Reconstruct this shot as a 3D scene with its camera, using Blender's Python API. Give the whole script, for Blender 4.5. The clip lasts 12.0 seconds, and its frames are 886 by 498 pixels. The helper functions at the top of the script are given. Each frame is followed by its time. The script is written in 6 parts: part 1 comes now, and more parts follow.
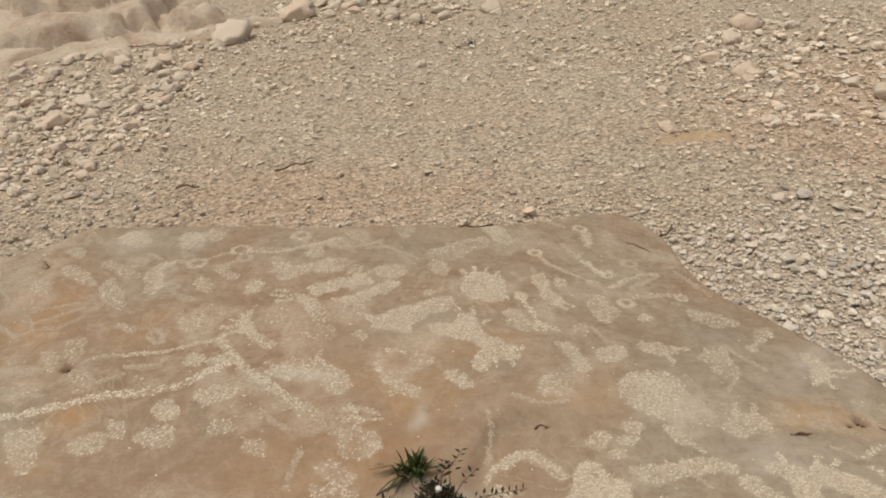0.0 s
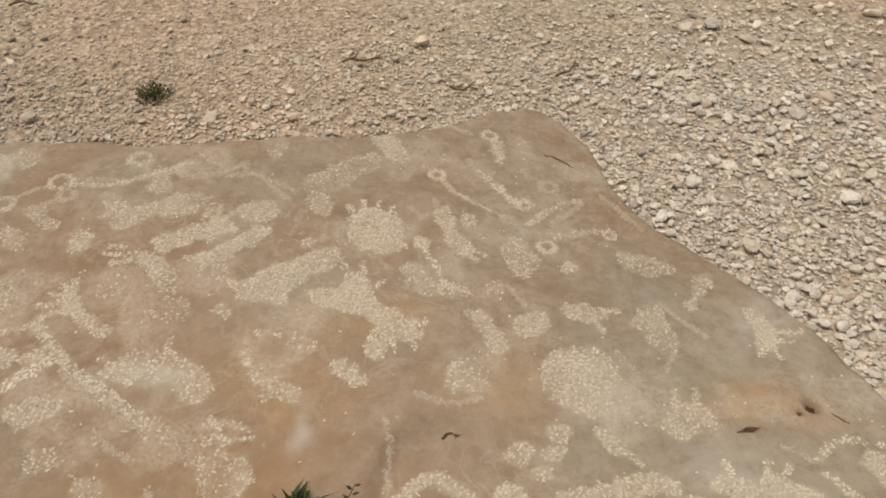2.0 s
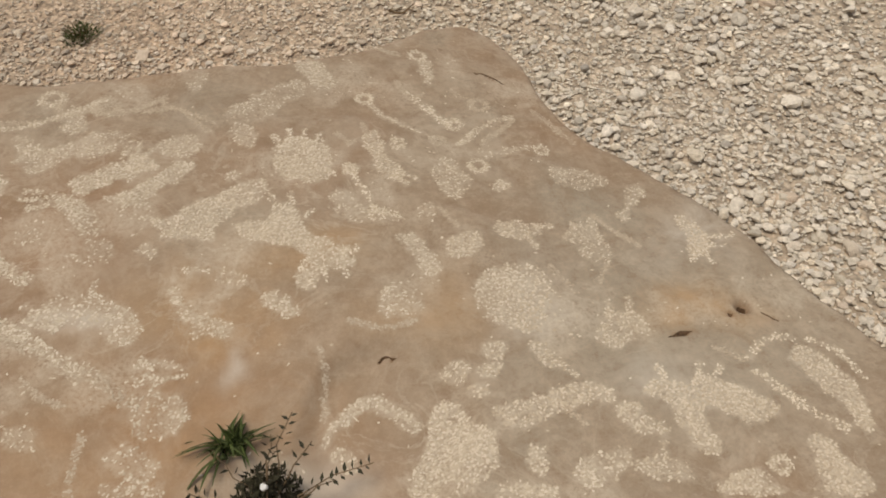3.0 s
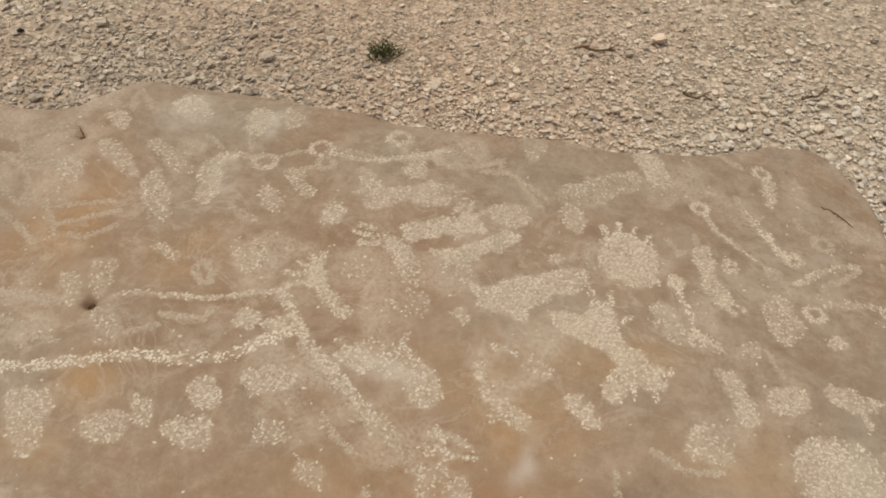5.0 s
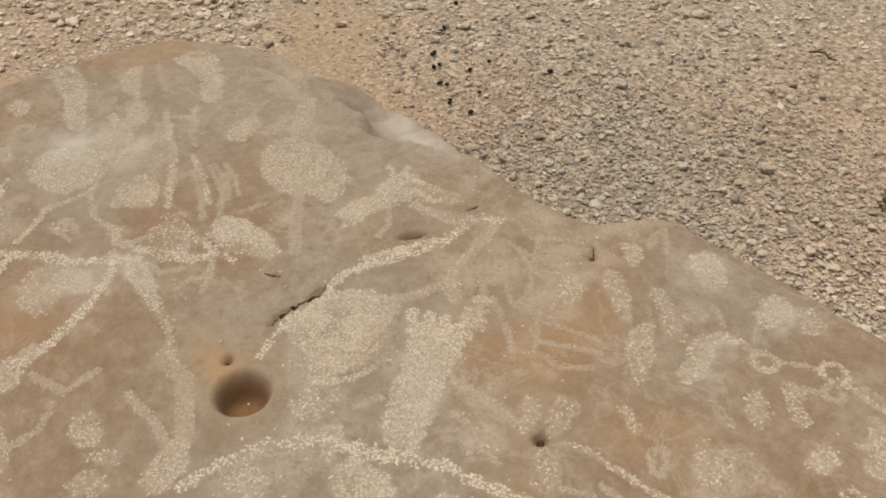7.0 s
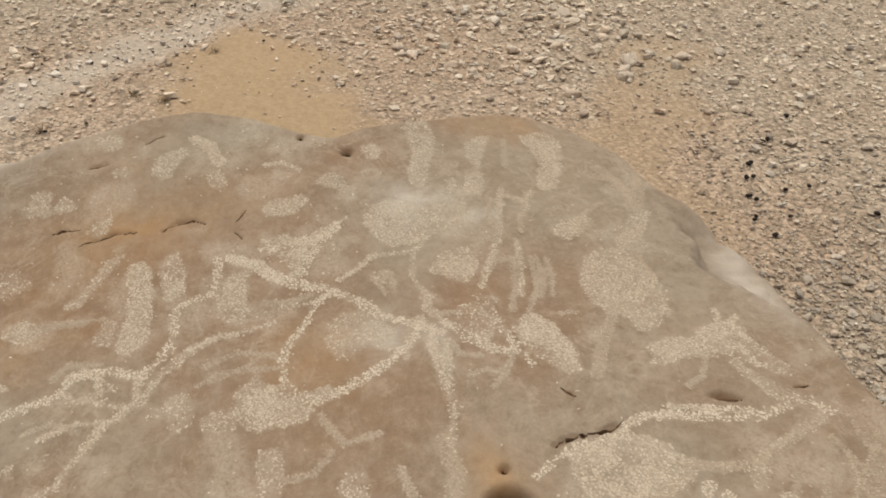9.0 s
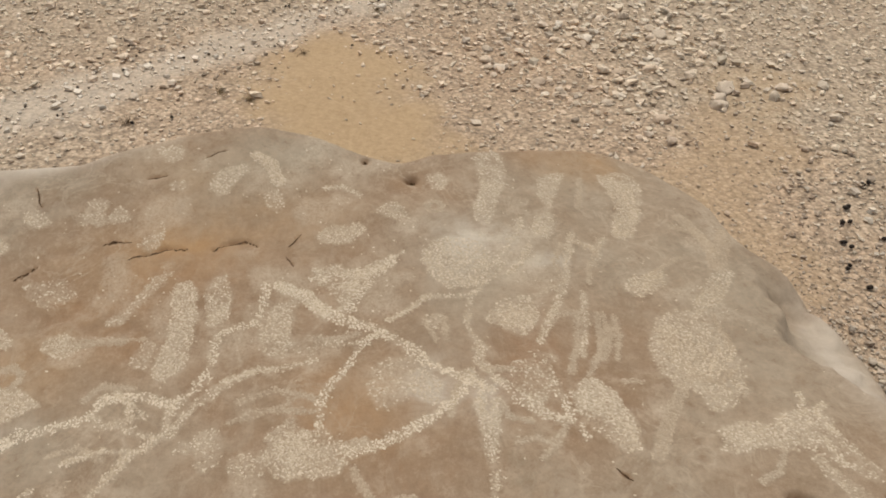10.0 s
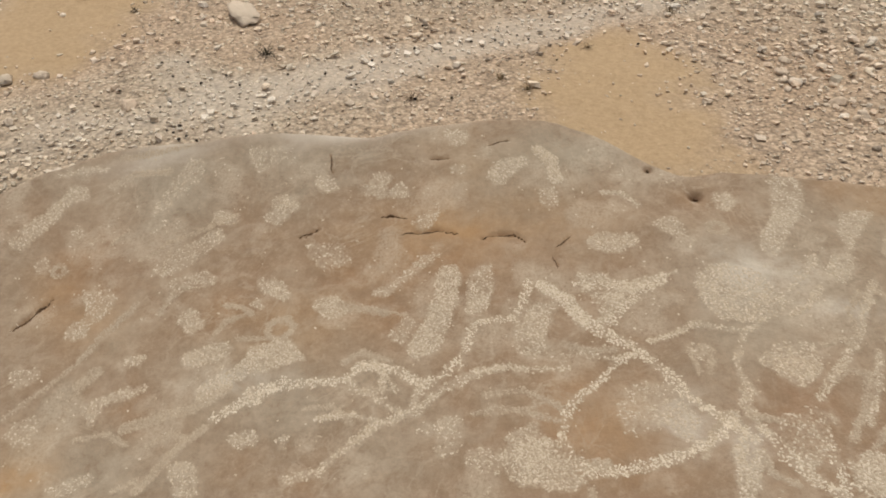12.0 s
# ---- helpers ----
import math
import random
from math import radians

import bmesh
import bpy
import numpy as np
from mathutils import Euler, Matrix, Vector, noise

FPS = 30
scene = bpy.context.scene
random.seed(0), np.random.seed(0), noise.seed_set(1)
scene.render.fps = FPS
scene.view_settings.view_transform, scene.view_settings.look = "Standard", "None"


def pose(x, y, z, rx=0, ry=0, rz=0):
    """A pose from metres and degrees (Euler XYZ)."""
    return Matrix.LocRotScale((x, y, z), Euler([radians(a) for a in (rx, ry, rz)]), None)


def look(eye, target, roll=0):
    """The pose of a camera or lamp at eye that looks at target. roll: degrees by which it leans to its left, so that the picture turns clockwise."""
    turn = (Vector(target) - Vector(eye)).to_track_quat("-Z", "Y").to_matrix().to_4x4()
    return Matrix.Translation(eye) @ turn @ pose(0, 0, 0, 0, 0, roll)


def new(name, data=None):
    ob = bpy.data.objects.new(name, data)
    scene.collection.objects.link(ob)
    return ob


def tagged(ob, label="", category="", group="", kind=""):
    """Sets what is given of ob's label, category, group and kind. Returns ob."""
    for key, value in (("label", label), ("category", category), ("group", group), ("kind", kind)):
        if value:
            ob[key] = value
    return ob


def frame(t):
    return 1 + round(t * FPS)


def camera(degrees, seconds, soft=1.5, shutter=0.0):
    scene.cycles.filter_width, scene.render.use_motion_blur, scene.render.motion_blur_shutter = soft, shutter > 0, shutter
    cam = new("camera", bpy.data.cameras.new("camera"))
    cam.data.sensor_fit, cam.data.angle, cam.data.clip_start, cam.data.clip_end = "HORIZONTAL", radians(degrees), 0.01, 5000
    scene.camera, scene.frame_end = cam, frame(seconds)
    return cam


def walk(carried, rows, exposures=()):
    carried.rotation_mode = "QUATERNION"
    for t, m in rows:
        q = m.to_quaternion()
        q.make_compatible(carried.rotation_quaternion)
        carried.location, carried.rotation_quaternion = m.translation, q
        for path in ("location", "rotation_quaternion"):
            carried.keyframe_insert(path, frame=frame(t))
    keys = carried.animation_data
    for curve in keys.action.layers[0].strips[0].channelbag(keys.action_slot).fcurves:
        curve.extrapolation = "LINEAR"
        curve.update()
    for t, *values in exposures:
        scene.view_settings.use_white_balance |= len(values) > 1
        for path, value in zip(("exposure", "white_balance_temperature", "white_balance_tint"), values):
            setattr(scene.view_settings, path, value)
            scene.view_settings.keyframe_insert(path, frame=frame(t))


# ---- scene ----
cam = camera(55.6, 12.0, soft=1.8)

PATH = [
    (0, (-0.021, 0.006, 1.655), (-0.097, 1.779, 0.732), -6.5),
    (0.5, (-0.033, 0.133, 1.691), (0.008, 1.894, 0.744), -5.7),
    (1, (-0.053, 0.242, 1.729), (0.1, 1.986, 0.762), -4.4),
    (1.5, (-0.028, 0.308, 1.721), (0.145, 1.982, 0.64), -3.7),
    (1.8, (-0.02, 0.321, 1.703), (0.13, 1.878, 0.457), -2.8),
    (2, (-0.004, 0.327, 1.687), (0.132, 1.804, 0.345), -2.9),
    (2.5, (0.031, 0.322, 1.667), (0.199, 1.677, 0.206), -4.0),
    (2.7, (0.038, 0.32, 1.669), (0.248, 1.663, 0.202), -4.2),
    (4.3, (-0.058, 0.378, 1.678), (-0.101, 1.784, 0.256), -3.3),
    (4.5, (-0.069, 0.382, 1.68), (-0.18, 1.797, 0.27), -3.1),
    (5, (-0.103, 0.404, 1.688), (-0.361, 1.837, 0.317), -2.1),
    (5.5, (-0.164, 0.42, 1.708), (-0.568, 1.871, 0.393), 0.1),
    (6, (-0.208, 0.435, 1.727), (-0.834, 1.832, 0.441), -0.7),
    (6.2, (-0.219, 0.45, 1.737), (-0.954, 1.804, 0.462), -0.5),
    (6.5, (-0.233, 0.471, 1.739), (-1.132, 1.742, 0.483), -1.3),
    (7, (-0.251, 0.496, 1.752), (-1.375, 1.581, 0.503), -2.6),
    (7.5, (-0.263, 0.515, 1.774), (-1.574, 1.41, 0.557), -1.5),
    (7.7, (-0.273, 0.516, 1.772), (-1.639, 1.339, 0.565), -1.8),
    (9.3, (-0.397, 0.463, 1.789), (-1.928, 1.089, 0.664), 2.0),
    (9.5, (-0.413, 0.481, 1.788), (-1.957, 1.076, 0.665), 2.1),
    (10, (-0.458, 0.523, 1.782), (-2.038, 1.01, 0.656), 2.6),
    (10.5, (-0.494, 0.562, 1.78), (-2.104, 0.928, 0.651), 1.6),
    (11, (-0.509, 0.579, 1.778), (-2.133, 0.865, 0.646), 0.8),
    (11.5, (-0.505, 0.534, 1.774), (-2.145, 0.642, 0.634), 0.3),
    (12, (-0.499, 0.496, 1.773), (-2.133, 0.408, 0.622), 0.2),
]
walk(cam, [(t, look(eye, target, roll)) for t, eye, target, roll in PATH])

# ---------- world, sun ----------
world = bpy.data.worlds.new("overcast_sky")
scene.world = world
world.use_nodes = True
wn, wl = world.node_tree.nodes, world.node_tree.links
sky = wn.new("ShaderNodeTexSky")
sky.sky_type, sky.sun_disc = "NISHITA", False
SUN_EL, SUN_AZ = radians(76), radians(-100)
sky.sun_elevation, sky.sun_rotation = SUN_EL, SUN_AZ
sky.dust_density = 4.0
wn["Background"].inputs["Strength"].default_value = 0.113
haze = wn.new("ShaderNodeHueSaturation")
haze.inputs["Saturation"].default_value = 0.3
wl.new(sky.outputs["Color"], haze.inputs["Color"])
wl.new(haze.outputs["Color"], wn["Background"].inputs["Color"])
sun_data = bpy.data.lights.new("sun", "SUN")
sun_data.energy, sun_data.angle, sun_data.color = 1.72, radians(18), (1.0, 0.915, 0.75)
sun = new("sun", sun_data)
to_sun = Vector((math.sin(SUN_AZ) * math.cos(SUN_EL), math.cos(SUN_AZ) * math.cos(SUN_EL), math.sin(SUN_EL)))
sun.matrix_world = look(to_sun * 20, (0, 0, 0))


# ---------- materials ----------
def material(name, rough=0.9):
    """A new node material: its nodes, links and shader."""
    m = bpy.data.materials.new(name)
    m.use_nodes = True
    nodes, links = m.node_tree.nodes, m.node_tree.links
    sh = nodes["Principled BSDF"]
    sh.inputs["Roughness"].default_value = rough
    sh.inputs["Specular IOR Level"].default_value = 0.25
    return m, nodes, links, sh


def coords(nodes):
    return nodes.new("ShaderNodeTexCoord").outputs["Object"]


def tex_noise(nodes, links, at, scale, detail=4.0, rough=0.55):
    n = nodes.new("ShaderNodeTexNoise")
    n.inputs["Scale"].default_value, n.inputs["Detail"].default_value, n.inputs["Roughness"].default_value = scale, detail, rough
    links.new(at, n.inputs["Vector"])
    return n.outputs["Fac"]


def ramp(nodes, links, fac, *stops):
    r = nodes.new("ShaderNodeValToRGB")
    els = r.color_ramp.elements
    while len(els) < len(stops):
        els.new(0.5)
    for e, (p, c) in zip(els, stops):
        e.position = p
        e.color = (*c, 1) if len(c) == 3 else c
    links.new(fac, r.inputs["Fac"])
    return r.outputs["Color"]


def grey(v):
    return (v, v, v)


def mix(nodes, links, fac, a, b, how="MIX"):
    n = nodes.new("ShaderNodeMix")
    n.data_type, n.blend_type = "RGBA", how
    for socket, value in ((n.inputs[0], fac), (n.inputs[6], a), (n.inputs[7], b)):
        if isinstance(value, tuple):
            socket.default_value = (*value, 1)
        elif isinstance(value, (int, float)):
            socket.default_value = value
        else:
            links.new(value, socket)
    return n.outputs[2]


def attr(nodes, name):
    n = nodes.new("ShaderNodeAttribute")
    n.attribute_name = name
    return n.outputs["Fac"]


def math_node(nodes, links, how, a, b):
    n = nodes.new("ShaderNodeMath")
    n.operation, n.use_clamp = how, True
    for socket, value in ((n.inputs[0], a), (n.inputs[1], b)):
        if isinstance(value, (int, float)):
            socket.default_value = value
        else:
            links.new(value, socket)
    return n.outputs[0]


def bumped(nodes, links, sh, height, strength, distance):
    b = nodes.new("ShaderNodeBump")
    b.inputs["Strength"].default_value, b.inputs["Distance"].default_value = strength, distance
    links.new(height, b.inputs["Height"])
    links.new(b.outputs["Normal"], sh.inputs["Normal"])


def make_rock_material():
    m, n, l, sh = material("patinated_limestone", 0.8)
    at = coords(n)
    broad = tex_noise(n, l, at, 5.5, 6, 0.62)
    mid = tex_noise(n, l, at, 17, 8, 0.68)
    fine = tex_noise(n, l, at, 170, 4, 0.7)
    brown = ramp(n, l, broad, (0.3, (0.268, 0.155, 0.08)), (0.44, (0.246, 0.157, 0.092)), (0.58, (0.268, 0.186, 0.118)), (0.72, (0.246, 0.197, 0.137)))
    brown = mix(n, l, math_node(n, l, "MULTIPLY", ramp(n, l, mid, (0.42, grey(0)), (0.7, grey(1))), 0.55), brown, (0.345, 0.25, 0.168))
    col = mix(n, l, attr(n, "patina_grey"), brown, mix(n, l, mid, (0.255, 0.21, 0.15), (0.335, 0.285, 0.215)))
    speckle = tex_noise(n, l, at, 60, 6, 0.75)
    col = mix(n, l, math_node(n, l, "MULTIPLY", ramp(n, l, speckle, (0.5, grey(0)), (0.68, grey(1))), 0.6), col, (0.40, 0.30, 0.21))
    col = mix(n, l, math_node(n, l, "MULTIPLY", ramp(n, l, speckle, (0.32, grey(1)), (0.47, grey(0))), 0.6), col, (0.20, 0.125, 0.075))
    col = mix(n, l, math_node(n, l, "MULTIPLY", attr(n, "brown"), ramp(n, l, mid, (0.3, grey(0.4)), (0.6, grey(0.9)))), col, (0.27, 0.155, 0.085))
    wisp = n.new("ShaderNodeTexNoise")
    for key, value in (("Scale", 11), ("Detail", 9), ("Roughness", 0.68), ("Distortion", 1.6)):
        wisp.inputs[key].default_value = value
    l.new(at, wisp.inputs["Vector"])
    col = mix(n, l, math_node(n, l, "MULTIPLY", ramp(n, l, wisp.outputs["Fac"], (0.5, grey(0)), (0.66, grey(1))), 0.35), col, (0.415, 0.335, 0.248))
    col = mix(n, l, math_node(n, l, "MULTIPLY", ramp(n, l, wisp.outputs["Fac"], (0.34, grey(1)), (0.47, grey(0))), 0.45), col, (0.235, 0.16, 0.10))
    smear = tex_noise(n, l, at, 7.5, 7, 0.62)
    col = mix(n, l, math_node(n, l, "MULTIPLY", ramp(n, l, smear, (0.48, grey(0)), (0.72, grey(1))), 0.3), col, (0.41, 0.325, 0.235))
    col = mix(n, l, math_node(n, l, "MULTIPLY", attr(n, "ochre"), ramp(n, l, mid, (0.3, grey(0.35)), (0.65, grey(1)))), col, (0.41, 0.228, 0.088))
    vein = n.new("ShaderNodeTexNoise")
    for key, value in (("Scale", 13), ("Detail", 5), ("Roughness", 0.6), ("Distortion", 0.9)):
        vein.inputs[key].default_value = value
    l.new(at, vein.inputs["Vector"])
    veins = math_node(n, l, "MULTIPLY", ramp(n, l, vein.outputs["Fac"], (0.465, grey(0)), (0.5, grey(1)), (0.535, grey(0))), ramp(n, l, tex_noise(n, l, at, 4.3, 4, 0.6), (0.4, grey(0)), (0.62, grey(1))))
    veins = math_node(n, l, "MULTIPLY", veins, ramp(n, l, tex_noise(n, l, at, 150, 3, 0.7), (0.36, grey(0.1)), (0.58, grey(0.5))))
    col = mix(n, l, veins, col, (0.48, 0.395, 0.295))
    dust = math_node(n, l, "MULTIPLY", attr(n, "peck_dust"), ramp(n, l, tex_noise(n, l, at, 240, 3, 0.7), (0.36, grey(0.3)), (0.56, grey(1))))
    col = mix(n, l, dust, col, (0.53, 0.44, 0.332))
    chalk = math_node(n, l, "MULTIPLY", attr(n, "chalk"), ramp(n, l, wisp.outputs["Fac"], (0.36, grey(0.25)), (0.56, grey(1))))
    col = mix(n, l, chalk, col, (0.60, 0.54, 0.455))
    col = mix(n, l, attr(n, "fresh"), col, (0.52, 0.45, 0.372))
    # the cup's brown, and the shade inside pits and cracks put into the colour
    col = mix(n, l, attr(n, "brown_and_shade"), col, (0.16, 0.072, 0.022))
    col = mix(n, l, math_node(n, l, "MULTIPLY", fine, 0.5), col, mix(n, l, 1.0, col, ramp(n, l, fine, (0.3, grey(0.78)), (0.7, grey(1.1))), "MULTIPLY"))
    l.new(col, sh.inputs["Base Color"])
    h = mix(n, l, 0.35, fine, tex_noise(n, l, at, 45, 5, 0.6))
    bumped(n, l, sh, h, 0.35, 0.004)
    return m


def make_peck_material(name, worn, usual, bright):
    m, n, l, sh = material(name, 0.92)
    at = coords(n)
    geo = n.new("ShaderNodeNewGeometry")
    col = ramp(n, l, geo.outputs["Random Per Island"], (0.0, worn), (0.5, usual), (1.0, bright))
    col = mix(n, l, tex_noise(n, l, at, 6, 3), col, mix(n, l, 1.0, col, (0.93, 0.86, 0.78), "MULTIPLY"))
    l.new(col, sh.inputs["Base Color"])
    bumped(n, l, sh, tex_noise(n, l, at, 260, 3), 0.4, 0.002)
    return m


def make_stone_material():
    m, n, l, sh = material("limestone_pebbles", 0.92)
    at = coords(n)
    col = mix(n, l, attr(n, "pink"), (0.57, 0.485, 0.372), (0.57, 0.437, 0.322))
    col = mix(n, l, attr(n, "pale"), col, (0.60, 0.535, 0.452))
    col = mix(n, l, 1.0, col, ramp(n, l, attr(n, "shade"), (0.0, grey(0.5)), (0.5, grey(1.0)), (1.0, grey(1.35))), "MULTIPLY")
    fine = tex_noise(n, l, at, 90, 5, 0.65)
    col = mix(n, l, 1.0, col, ramp(n, l, fine, (0.3, grey(0.8)), (0.7, grey(1.12))), "MULTIPLY")
    l.new(col, sh.inputs["Base Color"])
    bumped(n, l, sh, fine, 0.45, 0.004)
    return m


def make_ground_material():
    m, n, l, sh = material("sandy_gravel_soil", 0.95)
    at = coords(n)
    speck = n.new("ShaderNodeTexVoronoi")
    speck.inputs["Scale"].default_value = 85
    l.new(at, speck.inputs["Vector"])
    broad = tex_noise(n, l, at, 1.1, 5, 0.6)
    col = mix(n, l, ramp(n, l, broad, (0.35, grey(0)), (0.65, grey(1))), (0.475, 0.375, 0.272), (0.495, 0.408, 0.308))
    chip = n.new("ShaderNodeTexVoronoi")
    chip.inputs["Scale"].default_value = 42
    l.new(at, chip.inputs["Vector"])
    tone = n.new("ShaderNodeSeparateColor")
    l.new(chip.outputs["Color"], tone.inputs["Color"])
    col = mix(n, l, 1.0, col, ramp(n, l, tone.outputs["Red"], (0.0, (0.72, 0.70, 0.68)), (0.5, (1.0, 0.97, 0.94)), (1.0, (1.2, 1.2, 1.2))), "MULTIPLY")
    # cell edges darkened: shade in the gaps between chips and grains, as colour
    col = mix(n, l, 1.0, col, ramp(n, l, chip.outputs["Distance"], (0.0, grey(1.1)), (0.5, grey(0.95)), (0.78, grey(0.62))), "MULTIPLY")
    grit = mix(n, l, 1.0, col, ramp(n, l, speck.outputs["Distance"], (0.0, grey(1.12)), (0.5, grey(0.92)), (1.0, grey(0.55))), "MULTIPLY")
    grit = mix(n, l, 1.0, grit, ramp(n, l, tex_noise(n, l, at, 55, 5, 0.75), (0.3, grey(0.85)), (0.7, grey(1.15))), "MULTIPLY")
    sand = mix(n, l, ramp(n, l, tex_noise(n, l, at, 30, 8, 0.75), (0.35, grey(0)), (0.6, grey(1))), (0.36, 0.25, 0.142), (0.45, 0.322, 0.192))
    grit = mix(n, l, math_node(n, l, "MULTIPLY", attr(n, "pink"), 0.55), grit, mix(n, l, 1.0, grit, (1.04, 0.93, 0.86), "MULTIPLY"))
    patchy = math_node(n, l, "ADD", attr(n, "sand"), math_node(n, l, "SUBTRACT", ramp(n, l, tex_noise(n, l, at, 9, 6, 0.7), (0.3, grey(0.0)), (0.7, grey(0.6))), 0.3))
    patchy = math_node(n, l, "MULTIPLY", patchy, ramp(n, l, attr(n, "sand"), (0.0, grey(0)), (0.3, grey(1))))
    col = mix(n, l, patchy, grit, sand)
    col = mix(n, l, attr(n, "pale"), col, (0.54, 0.47, 0.385))
    l.new(col, sh.inputs["Base Color"])
    h = mix(n, l, 0.4, chip.outputs["Distance"], tex_noise(n, l, at, 150, 4, 0.7))
    bumped(n, l, sh, h, 0.7, -0.008)
    return m


def make_plain(name, a, b, scale=60, rough=0.7, bump=0.2):
    m, n, l, sh = material(name, rough)
    at = coords(n)
    f = tex_noise(n, l, at, scale, 4)
    l.new(ramp(n, l, f, (0.3, a), (0.7, b)), sh.inputs["Base Color"])
    bumped(n, l, sh, f, bump, 0.003)
    return m


ROCK, PECK, STONE, GROUND = make_rock_material(), make_peck_material("pecked_limestone", (0.44, 0.36, 0.265), (0.54, 0.46, 0.355), (0.64, 0.56, 0.45)), make_stone_material(), make_ground_material()
PECK_FAINT = make_peck_material("worn_pecked_limestone", (0.40, 0.325, 0.24), (0.445, 0.365, 0.275), (0.50, 0.42, 0.32))
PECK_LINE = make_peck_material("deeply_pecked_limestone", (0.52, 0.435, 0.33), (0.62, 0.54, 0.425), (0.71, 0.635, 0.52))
LEAF = make_plain("green_leaf", (0.045, 0.055, 0.018), (0.125, 0.135, 0.045), 80, 0.6)
BLADE = make_plain("fresh_green_blade", (0.026, 0.038, 0.010), (0.11, 0.135, 0.036), 60, 0.55)
HERB = make_plain("dark_herb_leaf", (0.014, 0.012, 0.006), (0.052, 0.044, 0.02), 80, 0.7)
STEM = make_plain("dry_stem", (0.10, 0.065, 0.035), (0.2, 0.13, 0.07), 120, 0.8)
STRAW = make_plain("dry_straw", (0.16, 0.115, 0.055), (0.28, 0.2, 0.1), 120, 0.85)
# dark brown that stands in for the shade inside cracks and pits
GAP_SHADE = make_plain("gap_shade", (0.035, 0.02, 0.011), (0.14, 0.08, 0.042), 200, 0.95)
PELLET = make_plain("black_dung", (0.012, 0.009, 0.007), (0.035, 0.025, 0.018), 150, 0.8, 0.4)
SEED = make_plain("white_seed_head", (0.6, 0.58, 0.54), (0.75, 0.73, 0.7), 200, 0.9)


# ---------- helpers for meshes ----------
def mesh_from(name, co, faces, mat, smooth=True, **attrs):
    """A mesh from numpy arrays: vertices (n, 3), faces (m, k) of one size."""
    co, faces = np.asarray(co, np.float32), np.asarray(faces, np.int32)
    me = bpy.data.meshes.new(name)
    me.vertices.add(len(co))
    me.vertices.foreach_set("co", co.ravel())
    k = faces.shape[1]
    me.loops.add(faces.size)
    me.loops.foreach_set("vertex_index", faces.ravel())
    me.polygons.add(len(faces))
    me.polygons.foreach_set("loop_start", np.arange(0, faces.size, k, dtype=np.int32))
    me.polygons.foreach_set("use_smooth", np.full(len(faces), smooth))
    for key, values in attrs.items():
        a = me.attributes.new(key, "FLOAT", "POINT")
        a.data.foreach_set("value", np.asarray(values, np.float32))
    me.materials.append(mat)
    me.update(calc_edges=True)
    me.validate()
    return me


def part(name, bm, mat, parent, label=""):
    """Links a bmesh as one mesh object under a thing or a part."""
    me = bpy.data.meshes.new(name)
    for f in bm.faces:
        f.smooth = True
    bm.to_mesh(me)
    bm.free()
    me.materials.append(mat)
    ob = new(name, me)
    ob.parent = parent
    return tagged(ob, label)


def lattice(seed, cells=64):
    """Tiled random values for smooth_noise."""
    return np.random.RandomState(seed).rand(cells, cells)


def smooth_noise(x, y, scale, seed):
    """Smooth value noise between -1 and 1, by numpy."""
    g = lattice(seed)
    n = len(g)
    u, v = np.asarray(x, float) * scale, np.asarray(y, float) * scale
    i, j = np.floor(u).astype(int), np.floor(v).astype(int)
    a, b = u - i, v - j
    a, b = a * a * (3 - 2 * a), b * b * (3 - 2 * b)
    g00, g10, g01, g11 = g[i % n, j % n], g[(i + 1) % n, j % n], g[i % n, (j + 1) % n], g[(i + 1) % n, (j + 1) % n]
    return 2 * ((g00 * (1 - a) + g10 * a) * (1 - b) + (g01 * (1 - a) + g11 * a) * b) - 1


def fractal(x, y, scale, seed, octaves=4):
    return sum(smooth_noise(x, y, scale * 2**k, seed + k) * 0.5**k for k in range(octaves))


def rounded(points, steps=6):
    """A closed Catmull-Rom curve through plan points."""
    p = np.array(points, float)
    out = []
    for k in range(len(p)):
        a, b, c, d = p[k - 1], p[k], p[(k + 1) % len(p)], p[(k + 2) % len(p)]
        for s in np.arange(steps) / steps:
            out.append(0.5 * (2 * b + (c - a) * s + (2 * a - 5 * b + 4 * c - d) * s * s + (3 * b - 3 * c + d - a) * s**3))
    return np.array(out)


def inside_distance(x, y, loop):
    """Distance to a closed loop, positive inside."""
    shape = np.shape(x)
    p = np.stack([np.ravel(x), np.ravel(y)], -1)
    best, odd = np.full(len(p), 1e9), np.zeros(len(p), bool)
    for a, b in zip(loop, np.roll(loop, -1, 0)):
        ab = b - a
        s = np.clip(((p - a) @ ab) / (ab @ ab + 1e-12), 0, 1)
        best = np.minimum(best, ((p - a - s[:, None] * ab) ** 2).sum(-1))
        if a[1] != b[1]:
            cross = (a[1] > p[:, 1]) != (b[1] > p[:, 1])
            odd ^= cross & (p[:, 0] < a[0] + (p[:, 1] - a[1]) * ab[0] / ab[1])
    return (np.sqrt(best) * np.where(odd, 1, -1)).reshape(shape)


